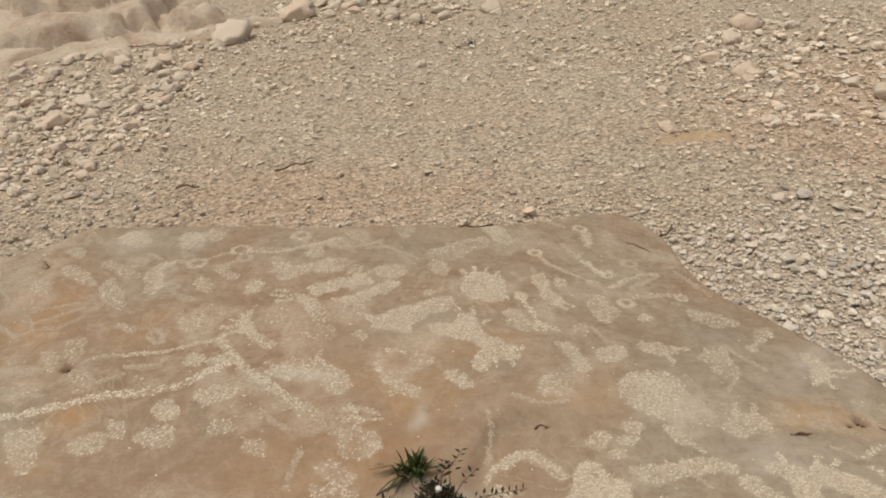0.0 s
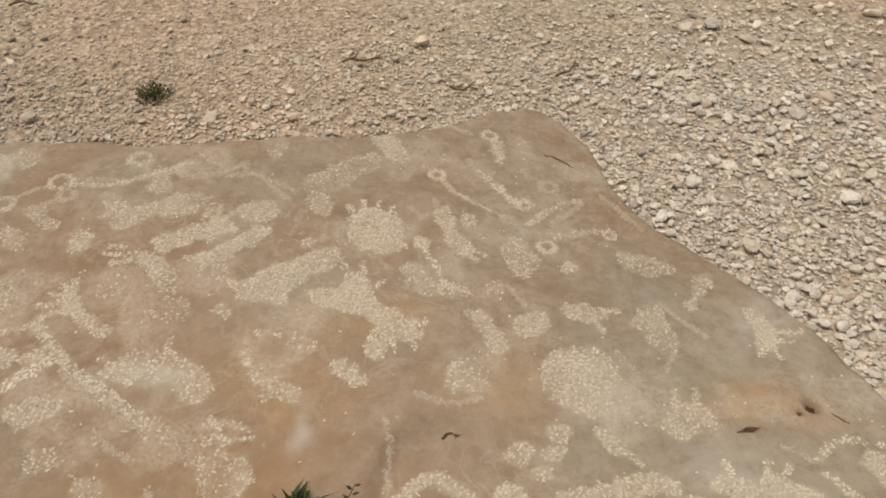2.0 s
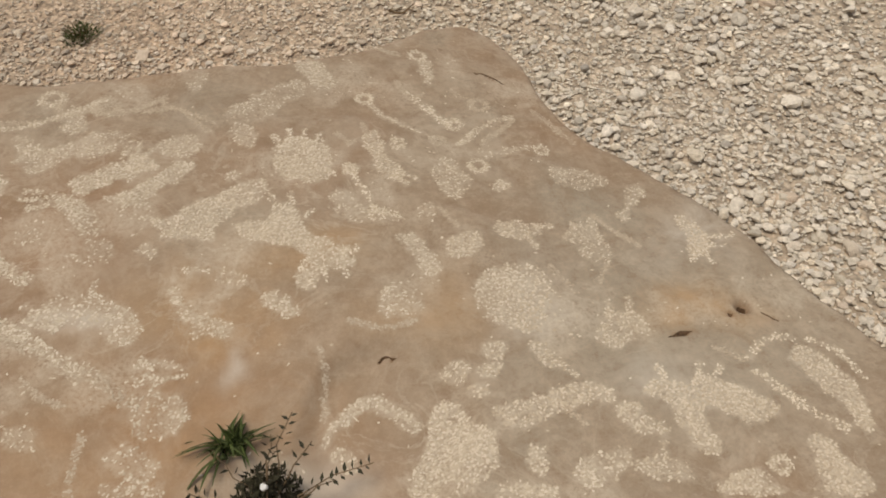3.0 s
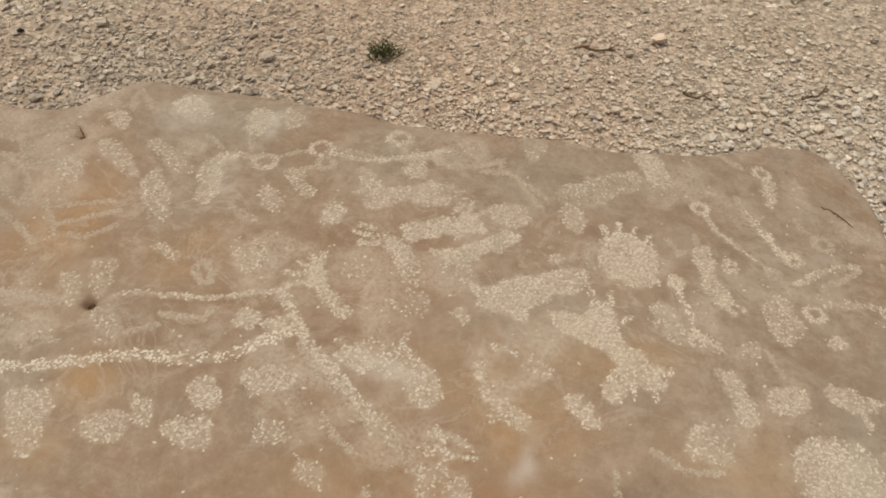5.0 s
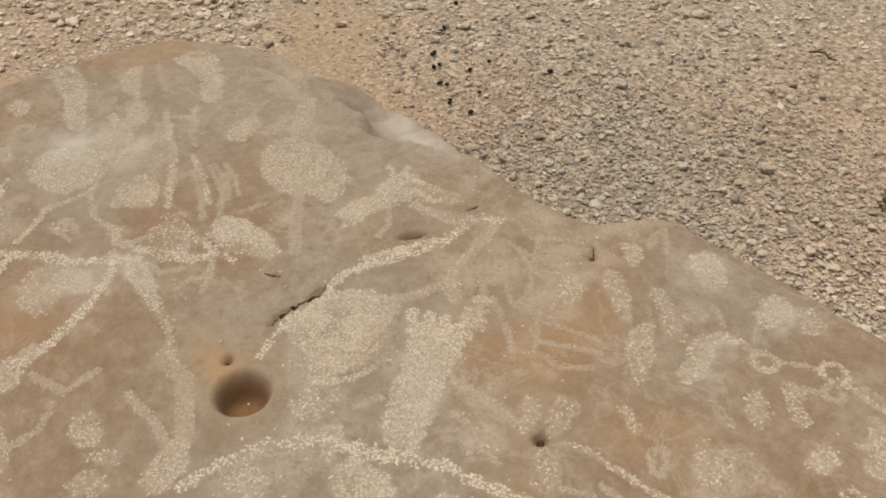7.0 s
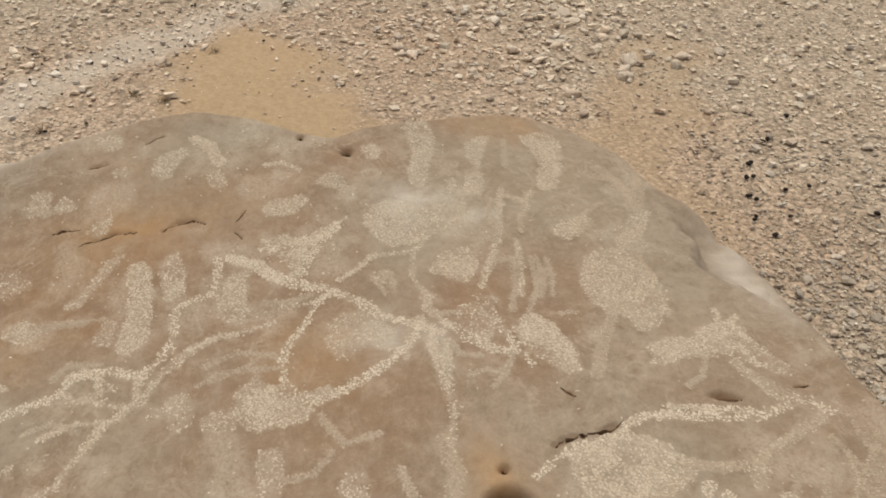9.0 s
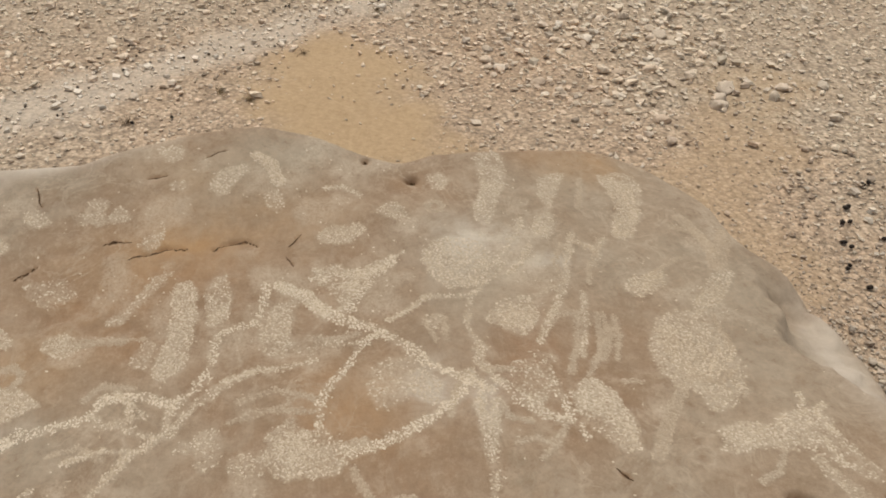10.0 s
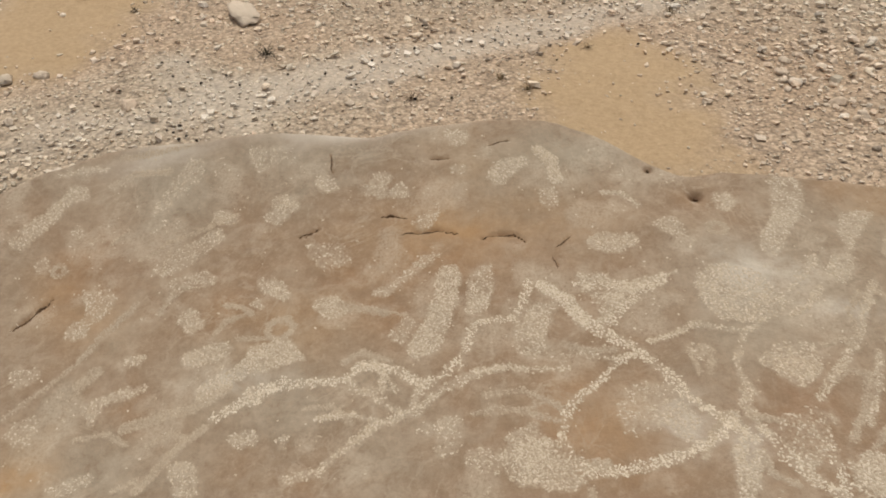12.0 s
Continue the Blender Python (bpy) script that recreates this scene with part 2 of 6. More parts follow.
def line_distance(x, y, line):
    """Distance to an open polyline and the way along it, 0 to 1."""
    best, along = np.full(np.shape(x), 1e9), np.zeros(np.shape(x))
    n = max(len(line) - 1, 1)
    for k in range(n):
        (ax, ay), (bx, by) = line[k], line[min(k + 1, len(line) - 1)]
        dx, dy = bx - ax, by - ay
        s = np.clip(((x - ax) * dx + (y - ay) * dy) / (dx * dx + dy * dy + 1e-12), 0, 1)
        d = np.hypot(x - ax - s * dx, y - ay - s * dy)
        along = np.where(d < best, (k + s) / n, along)
        best = np.minimum(best, d)
    return best, along


def bell(x, y, cx, cy, rx, ry=None, turn=0.0):
    """A smooth round hill, 1 at its middle."""
    ry = ry or rx
    c, s = math.cos(radians(turn)), math.sin(radians(turn))
    u, v = ((x - cx) * c + (y - cy) * s) / rx, ((y - cy) * c - (x - cx) * s) / ry
    return np.exp(-(u * u + v * v))


def step(a, b, v):
    s = np.clip((v - a) / (b - a), 0, 1)
    return s * s * (3 - 2 * s)


# ---------- ground ----------
# zones of the wash floor: middle, radii, turn
SAND_ZONES = [(1.12, 4.2, 0.2, 0.13, 0), (-4.62, 1.28, 0.62, 0.42, 0), (-4.1, 1.25, 0.5, 0.35, 0), (-5.2, -1.95, 0.8, 0.5, 10), (-6.6, -2.3, 1.2, 0.7, 0)]
EARTH_ZONES = [(-3.3, 2.75, 0.95, 0.36, 135), (-2.9, 2.3, 0.5, 0.4, 0), (-3.9, 3.3, 0.4, 0.4, 0)]
PALE_ZONES = [(1.3, 2.0, 1.0, 1.1, 0)]
TRACK_ZONES = [(-4.9, 0.2, 2.2, 0.3, 128)]
DARK_ZONES = [(-1.9, 3.2, 1.2, 0.95, 25)]
PINK_ZONES = [(-0.8, 3.6, 1.0, 0.7, 0), (-2.9, 2.5, 0.9, 0.7, 0), (-0.6, 2.9, 0.7, 0.5, 0), (2.3, 4.2, 1.2, 1.0, 0), (-3.6, 1.9, 0.6, 0.8, 0), (-3.9, 0.5, 0.5, 0.6, 0), (-4.7, 1.2, 1.3, 1.6, 0), (-5.0, -1.2, 1.2, 0.6, 128)]
FINE_ZONES = [(-0.2, 4.6, 1.6, 1.3, 0), (-3.0, 2.3, 0.9, 0.6, 0), (-4.0, 0.5, 0.7, 1.0, 0), (-0.7, 3.6, 0.6, 0.5, 0), (-4.9, -1.4, 1.3, 0.9, 128), (-3.3, 1.6, 0.9, 1.0, 0)]
COARSE_ZONES = [(-4.6, 2.9, 1.0, 0.9, 0), (-3.0, 6.0, 1.2, 1.8, 0), (-1.5, 8.4, 2.5, 1.3, 0), (2.3, 5.2, 1.2, 1.2, 0), (-6.0, 3.6, 1.2, 0.9, 0)]


def zone(x, y, zones):
    wx, wy = x + 0.25 * fractal(x, y, 1.7, 40, 3), y + 0.25 * fractal(x, y, 1.7, 50, 3)
    out = np.zeros(np.shape(x))
    for cx, cy, rx, ry, turn in zones:
        c, s = math.cos(radians(turn)), math.sin(radians(turn))
        u, v = ((wx - cx) * c + (wy - cy) * s) / rx, ((wy - cy) * c - (wx - cx) * s) / ry
        out = np.maximum(out, 1 - step(0.5, 1.4, np.hypot(u, v)))
    return out


def ground_height(x, y):
    near = np.exp(-((x / 12) ** 2 + ((y - 3) / 12) ** 2))
    return near * (0.022 * fractal(x, y, 0.9, 11, 3) + 0.008 * fractal(x, y, 5, 21, 3)) + 0.012 * zone(x, y, SAND_ZONES) * fractal(x, 2.2 * y, 6, 33, 3)


def make_ground():
    far = np.array([8, 14, 25, 50, 100, 200, 400, 800])
    gx = np.r_[-7 - far[::-1], np.arange(-7, 4.6, 0.06), 4.6 + far]
    gy = np.r_[-4 - far[::-1], np.arange(-4, 12.5, 0.065), 12.5 + far]
    x, y = np.meshgrid(gx, gy, indexing="ij")
    co = np.stack([x, y, ground_height(x, y)], -1).reshape(-1, 3)
    a, b = len(gx), len(gy)
    k = (np.arange(a - 1)[:, None] * b + np.arange(b - 1)).ravel()
    faces = np.stack([k, k + b, k + b + 1, k + 1], -1)
    me = mesh_from("ground", co, faces, GROUND, pink=zone(x, y, PINK_ZONES).ravel(), sand=np.maximum(zone(x, y, SAND_ZONES), 0.4 * zone(x, y, EARTH_ZONES)).ravel(), pale=(0.1 * zone(x, y, PALE_ZONES) + 0.5 * zone(x, y, TRACK_ZONES)).ravel())
    return tagged(new("ground", me), "dry sandy desert ground of pinkish grit and gravel", "ground", kind="structure")


make_ground()

# ---------- the carved boulder ----------
RIM = [
    (0.644, 0.585), (0.58, 0.784), (0.53, 0.914), (0.495, 1.006), (0.417, 1.118), (0.364, 1.174), (0.334, 1.254), (0.316, 1.371), (0.28, 1.455),
    (0.21, 1.45), (0.15, 1.415), (0.03, 1.365), (-0.16, 1.33), (-0.3, 1.31), (-0.43, 1.335), (-0.64, 1.338), (-0.70, 1.32), (-0.77, 1.255),
    (-0.94, 1.262), (-1.08, 1.32), (-1.22, 1.32), (-1.36, 1.275), (-1.51, 1.255), (-1.615, 1.165), (-1.65, 1.0), (-1.655, 0.88), (-1.65, 0.81),
    (-1.70, 0.72), (-1.765, 0.62), (-1.79, 0.45), (-1.785, 0.3), (-1.80, 0.09), (-1.77, -0.14), (-1.65, -0.31),
]
NEAR_RIM = [(-1.4, -0.5), (-1.1, -0.45), (-0.9, -0.12), (-0.8, 0.25), (-0.62, 0.46), (-0.3, 0.55), (0.1, 0.5), (0.45, 0.42)]
RIM_LOOP = rounded(RIM + NEAR_RIM)
TOP = [1.01, 0.175, -0.078, -0.17, -0.079, -0.06, 0.147, -0.006, -0.165, -0.024]
CELL = 0.0042


def rock_top(x, y):
    """The top of the boulder: a gently warped slab, with bumps and hollows."""
    u, v = np.clip(x, -2.0, 0.8) + 0.5, np.clip(y, -0.6, 1.6) - 0.9
    powers = [(i, j) for i in range(4) for j in range(4 - i)]
    return sum(c * u**i * v**j for c, (i, j) in zip(TOP, powers))


# small pits: x, y, radius, depth
PITS = [(-0.597, 0.962, 0.006, 0.02), (-0.944, 0.799, 0.005, 0.02), (0.454, 0.857, 0.008, 0.022), (-1.597, 0.816, 0.008, 0.022), (0.434, 0.848, 0.004, 0.008), (-0.715, 1.209, 0.005, 0.01), (-1.656, 0.752, 0.006, 0.012)]
# open cracks: width, depth, line
CRACKS = [
    (0.0025, 0.006, [(0.244, 1.319), (0.263, 1.313), (0.284, 1.293)]),
    (0.0035, 0.028, [(-0.942, 0.862), (-0.946, 0.875), (-0.944, 0.888), (-0.938, 0.910), (-0.936, 0.932), (-0.937, 0.953)]),
    (0.0075, 0.024, [(-0.923, 1.063), (-0.916, 1.077), (-0.902, 1.095)]),
    (0.0018, 0.006, [(-1.009, 0.911), (-0.992, 0.920)]),
    (0.003, 0.01, [(-0.895, 1.165), (-0.888, 1.182)]),
    (0.0035, 0.012, [(-1.600, 0.339), (-1.604, 0.353), (-1.594, 0.381)]),
    (0.0035, 0.012, [(-1.562, 0.375), (-1.564, 0.400), (-1.566, 0.429), (-1.554, 0.462)]),
    (0.0042, 0.014, [(-1.540, 0.497), (-1.546, 0.524), (-1.543, 0.545), (-1.525, 0.563)]),
    (0.0035, 0.012, [(-1.508, 0.607), (-1.529, 0.627)]),
    (0.0042, 0.012, [(-1.578, 0.221), (-1.591, 0.242)]),
    (0.003, 0.01, [(-1.710, 0.410), (-1.707, 0.440)]),
    (0.003, 0.01, [(-1.722, 0.503), (-1.729, 0.536)]),
    (0.002, 0.006, [(-1.491, 0.601), (-1.468, 0.610)]),
    (0.003, 0.01, [(-1.746, 0.237), (-1.704, 0.247)]),
    (0.005, 0.016, [(-1.401, -0.189), (-1.432, -0.170), (-1.465, -0.148)]),
    (0.0025, 0.008, [(-1.577, 0.210), (-1.592, 0.244)]),
    (0.0025, 0.008, [(0.468, 0.843), (0.484, 0.829)]),
    (0.005, 0.012, [(0.347, 0.823), (0.364, 0.826), (0.378, 0.829)]),
    (0.004, 0.012, [(0.032, 0.846), (0.041, 0.850), (0.052, 0.846)]),
    (0.003, 0.01, [(-0.726, 1.224), (-0.715, 1.209)]),
    (0.002, 0.006, [(-1.015, 0.910), (-0.995, 0.920)]),
]


def rock_height(x, y):
    d = inside_distance(x, y, RIM_LOOP) + 0.004 + 0.006 * fractal(x, y, 9, 60, 3)
    z = rock_top(x, y) + 0.004 * fractal(x, y, 3.5, 70, 3) + 0.0016 * fractal(x, y, 28, 80, 4)
    z += 0.01 * bell(x, y, -1.73, 0.5, 0.1, 0.16) - 0.004 * bell(x, y, -1.63, 0.8, 0.05, 0.04)
    # the broken shelf on the far side
    shelf = step(0.0, 0.03, y - 1.2 - 0.3 * np.abs(x + 1.14) + 0.016 * fractal(x, y, 16, 61, 3)) * step(0.0, 0.09, 0.17 - np.abs(x + 1.13))
    z -= shelf * (0.038 + 0.008 * fractal(x, y, 22, 67, 3))
    # carved cup, basin beside the crevice, pits and cracks
    cup = np.hypot(0.74 * (x + 0.894) + 0.67 * (y - 0.783), (0.74 * (y - 0.783) - 0.67 * (x + 0.894)) / 0.82) / 1.06
    z -= 0.038 * (1 - step(0.016, 0.037, cup))
    hollow = np.hypot((x - 0.045) / 1.25, y - 0.77) + 0.016 * fractal(x, y, 11, 66, 2)
    z -= 0.011 * (1 - step(0.07, 0.096, hollow + 0.02 * step(0, 0.1, x - 0.05)))
    z -= 0.022 * bell(x, y, -0.075, 0.735, 0.055, 0.045)
    # brown in the cup; in pits and cracks below it paints their shade
    brown_and_shade = 0.75 * (1 - step(0.024, 0.035, cup))
    for cx, cy, r, deep in PITS:
        q = bell(x, y, cx, cy, r)
        z, brown_and_shade = z - deep * q, np.maximum(brown_and_shade, q)
    for w, deep, line in CRACKS:
        dist, along = line_distance(x + 0.003 * smooth_noise(x, y, 60, 62), y, line)
        ragged = w * (0.75 + 0.75 * smooth_noise(x, y, 45, 63)) * np.sin(math.pi * np.clip(along, 0.06, 0.94)) ** 0.5
        q = 1 - step(0.45, 1.15, dist / np.maximum(ragged, 0.0004))
        z, brown_and_shade = z - 0.35 * deep * q, np.maximum(brown_and_shade, 0.6 * q)
    r = 0.016 + 0.007 * smooth_noise(x, y, 3, 64)
    inner = np.clip(r - d, 0, None)
    drop = np.where(d > 0, r - np.sqrt(np.clip(r * r - np.minimum(inner, r) ** 2, 0, None)), r - d * (5 + 2 * smooth_noise(x, y, 5, 65)))
    return z - drop, brown_and_shade, d


GX, GY = np.arange(-2.25, 1.0, CELL), np.arange(-0.85, 1.8, CELL)
RX, RY = np.meshgrid(GX, GY, indexing="ij")
RZ, BROWN_AND_SHADE, EDGE = rock_height(RX, RY)


def surface(x, y):
    """Height of the boulder's mesh at plan points."""
    u, v = (np.asarray(x) - GX[0]) / CELL, (np.asarray(y) - GY[0]) / CELL
    i, j = np.clip(u.astype(int), 0, len(GX) - 2), np.clip(v.astype(int), 0, len(GY) - 2)
    a, b = u - i, v - j
    return (RZ[i, j] * (1 - a) + RZ[i + 1, j] * a) * (1 - b) + (RZ[i, j + 1] * (1 - a) + RZ[i + 1, j + 1] * a) * b


DUST = np.zeros_like(RX)
boulder = tagged(new("boulder"), "large flat-topped limestone boulder covered with pecked petroglyphs", "boulder")


# ---------- petroglyphs: shapes of small pecked dints in the patina ----------
PECK_RNG = np.random.RandomState(77)


def dints(name, x, y, mat=None, size=1.0):
    """One mesh of small irregular pecked dints at plan points."""
    rng, n = PECK_RNG, len(x)
    turn = 0.6 + 0.7 * rng.randn(n)
    long, wide = 0.0018 * size * np.exp(0.28 * rng.randn(n)), 0.00115 * size * np.exp(0.25 * rng.randn(n))
    k = np.arange(6) / 6 * 2 * math.pi
    u = np.cos(k) * long[:, None] * rng.uniform(0.75, 1.2, (n, 6))
    v = np.sin(k) * wide[:, None] * rng.uniform(0.75, 1.2, (n, 6))
    c, s = np.cos(turn)[:, None], np.sin(turn)[:, None]
    vx, vy = np.c_[x[:, None] + u * c - v * s, x], np.c_[y[:, None] + u * s + v * c, y]
    vz = surface(vx, vy) + np.r_[np.full(6, 0.0004), 0.0011]
    co = np.stack([vx, vy, vz], -1).reshape(-1, 3)
    tri = np.array([[a, (a + 1) % 6, 6] for a in range(6)])
    faces = (tri[None] + (np.arange(n) * 7)[:, None, None]).reshape(-1, 3)
    ob = new(name, mesh_from(name, co, faces, mat or PECK))
    ob.parent = boulder
    return tagged(ob, kind="stuff")


def pecked(name, low, high, bold, field, pitch=0.0029, rough=0.0042, erode=0.48, dusty=1.0, mat=None, density=None):
    """One petroglyph: dints scattered where field(x, y), a distance that is positive inside, allows."""
    rng = PECK_RNG
    x, y = np.meshgrid(np.arange(low[0] - 0.012, high[0] + 0.012, pitch), np.arange(low[1] - 0.012, high[1] + 0.012, pitch))
    x, y = (x + rng.uniform(-0.5, 0.5, x.shape) * pitch).ravel(), (y + rng.uniform(-0.5, 0.5, y.shape) * pitch).ravel()
    ragged = lambda a, b: field(a, b) + rough * (0.6 * fractal(a, b, 42, 110, 2) + 0.7 * fractal(a, b, 120, 112, 2))  # noqa: E731
    d = ragged(x, y)
    worn = np.clip(0.9 + 0.2 * smooth_noise(x, y, 7, 115) + erode * fractal(x, y, 26, 180, 4), 0.08, 1.2)
    keep = (rng.rand(len(x)) < (density or 0.08 + 0.78 * bold) * worn * step(-0.0025, 0.0015, d)) & (inside_distance(x, y, RIM_LOOP[::3]) > 0.012)
    keep &= BROWN_AND_SHADE[((x - GX[0]) / CELL).astype(int), ((y - GY[0]) / CELL).astype(int)] < 0.2
    x, y = x[keep], y[keep]
    # soft pale dust between the dints
    gi = slice(max(int((low[0] - 0.03 - GX[0]) / CELL), 0), int((high[0] + 0.03 - GX[0]) / CELL) + 2)
    gj = slice(max(int((low[1] - 0.03 - GY[0]) / CELL), 0), int((high[1] + 0.03 - GY[0]) / CELL) + 2)
    px, py = RX[gi, gj], RY[gi, gj]
    soft = step(-0.0025, 0.0025, ragged(px, py)) * np.clip(0.9 + 0.3 * smooth_noise(px, py, 7, 115), 0.4, 1)
    soft = soft * np.clip(0.95 + erode * fractal(px, py, 26, 180, 4), 0.2, 1)
    DUST[gi, gj] = np.maximum(DUST[gi, gj], dusty * (1.0 - 0.15 * bold) * bold**0.6 * soft)
    if len(x) < 3:
        return None
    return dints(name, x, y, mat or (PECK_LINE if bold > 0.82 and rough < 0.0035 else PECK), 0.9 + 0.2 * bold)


def fill(bold, points):
    loop = rounded(points, 4)
    return pecked("petroglyph", loop.min(0), loop.max(0), bold, lambda x, y: inside_distance(x, y, loop))


def stroke(width, bold, points):
    p = np.array(points)
    half = width * 0.5 + 0.0008
    if bold < 0.72:
        # worn lines: fine dints that run together
        return pecked("petroglyph_line", p.min(0) - width, p.max(0) + width, bold, lambda x, y: half - line_distance(x, y, points)[0], 0.0022, 0.0014, 0.35, 0.9, PECK_FAINT if bold < 0.62 else PECK, 0.45 + 0.6 * bold)
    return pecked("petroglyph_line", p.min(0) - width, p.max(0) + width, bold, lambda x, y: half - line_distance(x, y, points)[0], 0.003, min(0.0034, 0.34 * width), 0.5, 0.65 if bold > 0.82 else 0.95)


def ring(radius, bold, middle):
    p = np.array(middle)
    return pecked("petroglyph_ring", p - radius - 0.01, p + radius + 0.01, bold, lambda x, y: 0.0036 - np.abs(np.hypot(x - p[0], y - p[1]) - radius), 0.0021, 0.0012, 0.2, 0.9, PECK_FAINT if bold < 0.6 else PECK, 0.85)


def stray_pecks(count):
    """Single dints and faint smears between the figures."""
    rng = PECK_RNG
    smear = np.clip(0.9 * fractal(RX, RY, 14, 150, 6) - 0.25, 0, 0.4)
    DUST[:] = np.maximum(DUST, smear)
    x, y = rng.uniform(-1.78, 0.55, count), rng.uniform(-0.35, 1.42, count)
    dense = np.clip(0.9 * fractal(x, y, 14, 150, 6), 0.03, 1)
    keep = (rng.rand(count) < dense) & (inside_distance(x, y, RIM_LOOP[::3]) > 0.02)
    x, y = x[keep], y[keep]
    return dints("peck_scatter", x, y)


stroke(0.0039, 0.5, [(-0.397, 1.247), (-0.356, 1.243), (-0.321, 1.235), (-0.295, 1.240), (-0.262, 1.253), (-0.242, 1.259), (-0.228, 1.247), (-0.200, 1.245), (-0.166, 1.252), (-0.139, 1.236), (-0.118, 1.220)])
ring(0.0132, 0.5, (-0.310, 1.277))
ring(0.0138, 0.5, (-0.245, 1.259))
stroke(0.0039, 0.5, [(-0.204, 1.252), (-0.181, 1.273), (-0.175, 1.254), (-0.201, 1.247)])
stroke(0.0039, 0.5, [(-0.303, 1.265), (-0.301, 1.237)])
fill(0.55, [(-0.292, 1.253), (-0.279, 1.257), (-0.267, 1.224), (-0.276, 1.211), (-0.296, 1.219)])
fill(0.5, [(-0.347, 1.198), (-0.310, 1.187), (-0.284, 1.195), (-0.259, 1.206), (-0.239, 1.212), (-0.218, 1.201), (-0.231, 1.176), (-0.263, 1.168), (-0.289, 1.168), (-0.313, 1.149), (-0.332, 1.155)])
stroke(0.0054, 0.5, [(-0.331, 1.202), (-0.349, 1.214)])
stroke(0.0053, 0.5, [(-0.331, 1.174), (-0.346, 1.173)])
fill(0.85, [(-0.279, 1.132), (-0.255, 1.143), (-0.224, 1.156), (-0.211, 1.170), (-0.194, 1.162), (-0.191, 1.144), (-0.216, 1.129), (-0.247, 1.120), (-0.266, 1.111), (-0.275, 1.115)])
stroke(0.0052, 0.8, [(-0.221, 1.167), (-0.215, 1.190)])
stroke(0.0052, 0.8, [(-0.208, 1.166), (-0.203, 1.186)])
stroke(0.0051, 0.8, [(-0.198, 1.162), (-0.189, 1.174)])
stroke(0.0050, 0.8, [(-0.192, 1.149), (-0.186, 1.140)])
fill(0.6, [(-0.184, 1.184), (-0.166, 1.196), (-0.138, 1.199), (-0.130, 1.182), (-0.145, 1.163), (-0.165, 1.160), (-0.180, 1.168)])
fill(0.8, [(-0.231, 1.101), (-0.209, 1.110), (-0.184, 1.129), (-0.162, 1.147), (-0.145, 1.149), (-0.142, 1.134), (-0.162, 1.119), (-0.181, 1.107), (-0.190, 1.090), (-0.209, 1.084), (-0.224, 1.088)])
stroke(0.0049, 0.8, [(-0.228, 1.099), (-0.240, 1.098)])
stroke(0.0049, 0.8, [(-0.218, 1.087), (-0.225, 1.079)])
stroke(0.0048, 0.8, [(-0.206, 1.082), (-0.210, 1.073)])
stroke(0.0048, 0.8, [(-0.195, 1.086), (-0.196, 1.076)])
fill(0.8, [(-0.306, 1.112), (-0.290, 1.110), (-0.274, 1.100), (-0.258, 1.082), (-0.243, 1.064), (-0.250, 1.048), (-0.265, 1.050), (-0.282, 1.071), (-0.298, 1.094)])
stroke(0.0051, 0.7, [(-0.307, 1.117), (-0.329, 1.121)])
stroke(0.0050, 0.7, [(-0.308, 1.106), (-0.333, 1.109)])
stroke(0.0050, 0.7, [(-0.305, 1.097), (-0.326, 1.093)])
fill(0.8, [(-0.190, 1.056), (-0.165, 1.066), (-0.133, 1.086), (-0.100, 1.101), (-0.080, 1.114), (-0.063, 1.113), (-0.061, 1.094), (-0.079, 1.073), (-0.108, 1.058), (-0.125, 1.042), (-0.128, 1.025), (-0.147, 1.031), (-0.162, 1.030), (-0.177, 1.042)])
stroke(0.0048, 0.7, [(-0.187, 1.060), (-0.200, 1.065)])
stroke(0.0047, 0.7, [(-0.171, 1.036), (-0.180, 1.038)])
fill(1, [(-0.049, 1.154), (-0.036, 1.177), (-0.010, 1.185), (0.013, 1.170), (0.023, 1.143), (0.018, 1.113), (-0.000, 1.102), (-0.027, 1.106), (-0.043, 1.118)])
stroke(0.0051, 0.9, [(-0.039, 1.172), (-0.045, 1.188)])
stroke(0.0052, 0.9, [(-0.025, 1.179), (-0.025, 1.199)])
stroke(0.0052, 0.9, [(-0.009, 1.182), (-0.005, 1.198)])
stroke(0.0052, 0.9, [(0.007, 1.176), (0.014, 1.191)])
fill(0.5, [(-0.097, 1.202), (-0.079, 1.218), (-0.062, 1.194), (-0.070, 1.170), (-0.087, 1.174)])
fill(0.35, [(-0.103, 1.236), (-0.051, 1.284), (-0.005, 1.311), (0.000, 1.278), (-0.039, 1.240), (-0.076, 1.206)])
fill(0.35, [(-0.161, 1.337), (-0.124, 1.334), (-0.128, 1.297), (-0.146, 1.291)])
fill(0.75, [(-0.006, 1.352), (0.022, 1.356), (0.039, 1.325), (0.041, 1.291), (0.024, 1.287), (0.007, 1.311)])
fill(0.85, [(0.064, 1.180), (0.081, 1.194), (0.089, 1.173), (0.092, 1.146), (0.102, 1.119), (0.107, 1.103), (0.089, 1.097), (0.077, 1.115), (0.070, 1.144)])
stroke(0.0049, 0.8, [(0.093, 1.104), (0.108, 1.088)])
stroke(0.0049, 0.8, [(0.101, 1.111), (0.120, 1.098)])
stroke(0.0045, 0.6, [(0.073, 1.180), (0.069, 1.207)])
stroke(0.0044, 0.6, [(0.035, 1.186), (0.048, 1.168), (0.058, 1.177)])
ring(0.0073, 0.6, (0.109, 1.163))
ring(0.0062, 0.8, (0.043, 1.122))
stroke(0.0062, 0.85, [(0.045, 1.114), (0.052, 1.086), (0.059, 1.062), (0.069, 1.035)])
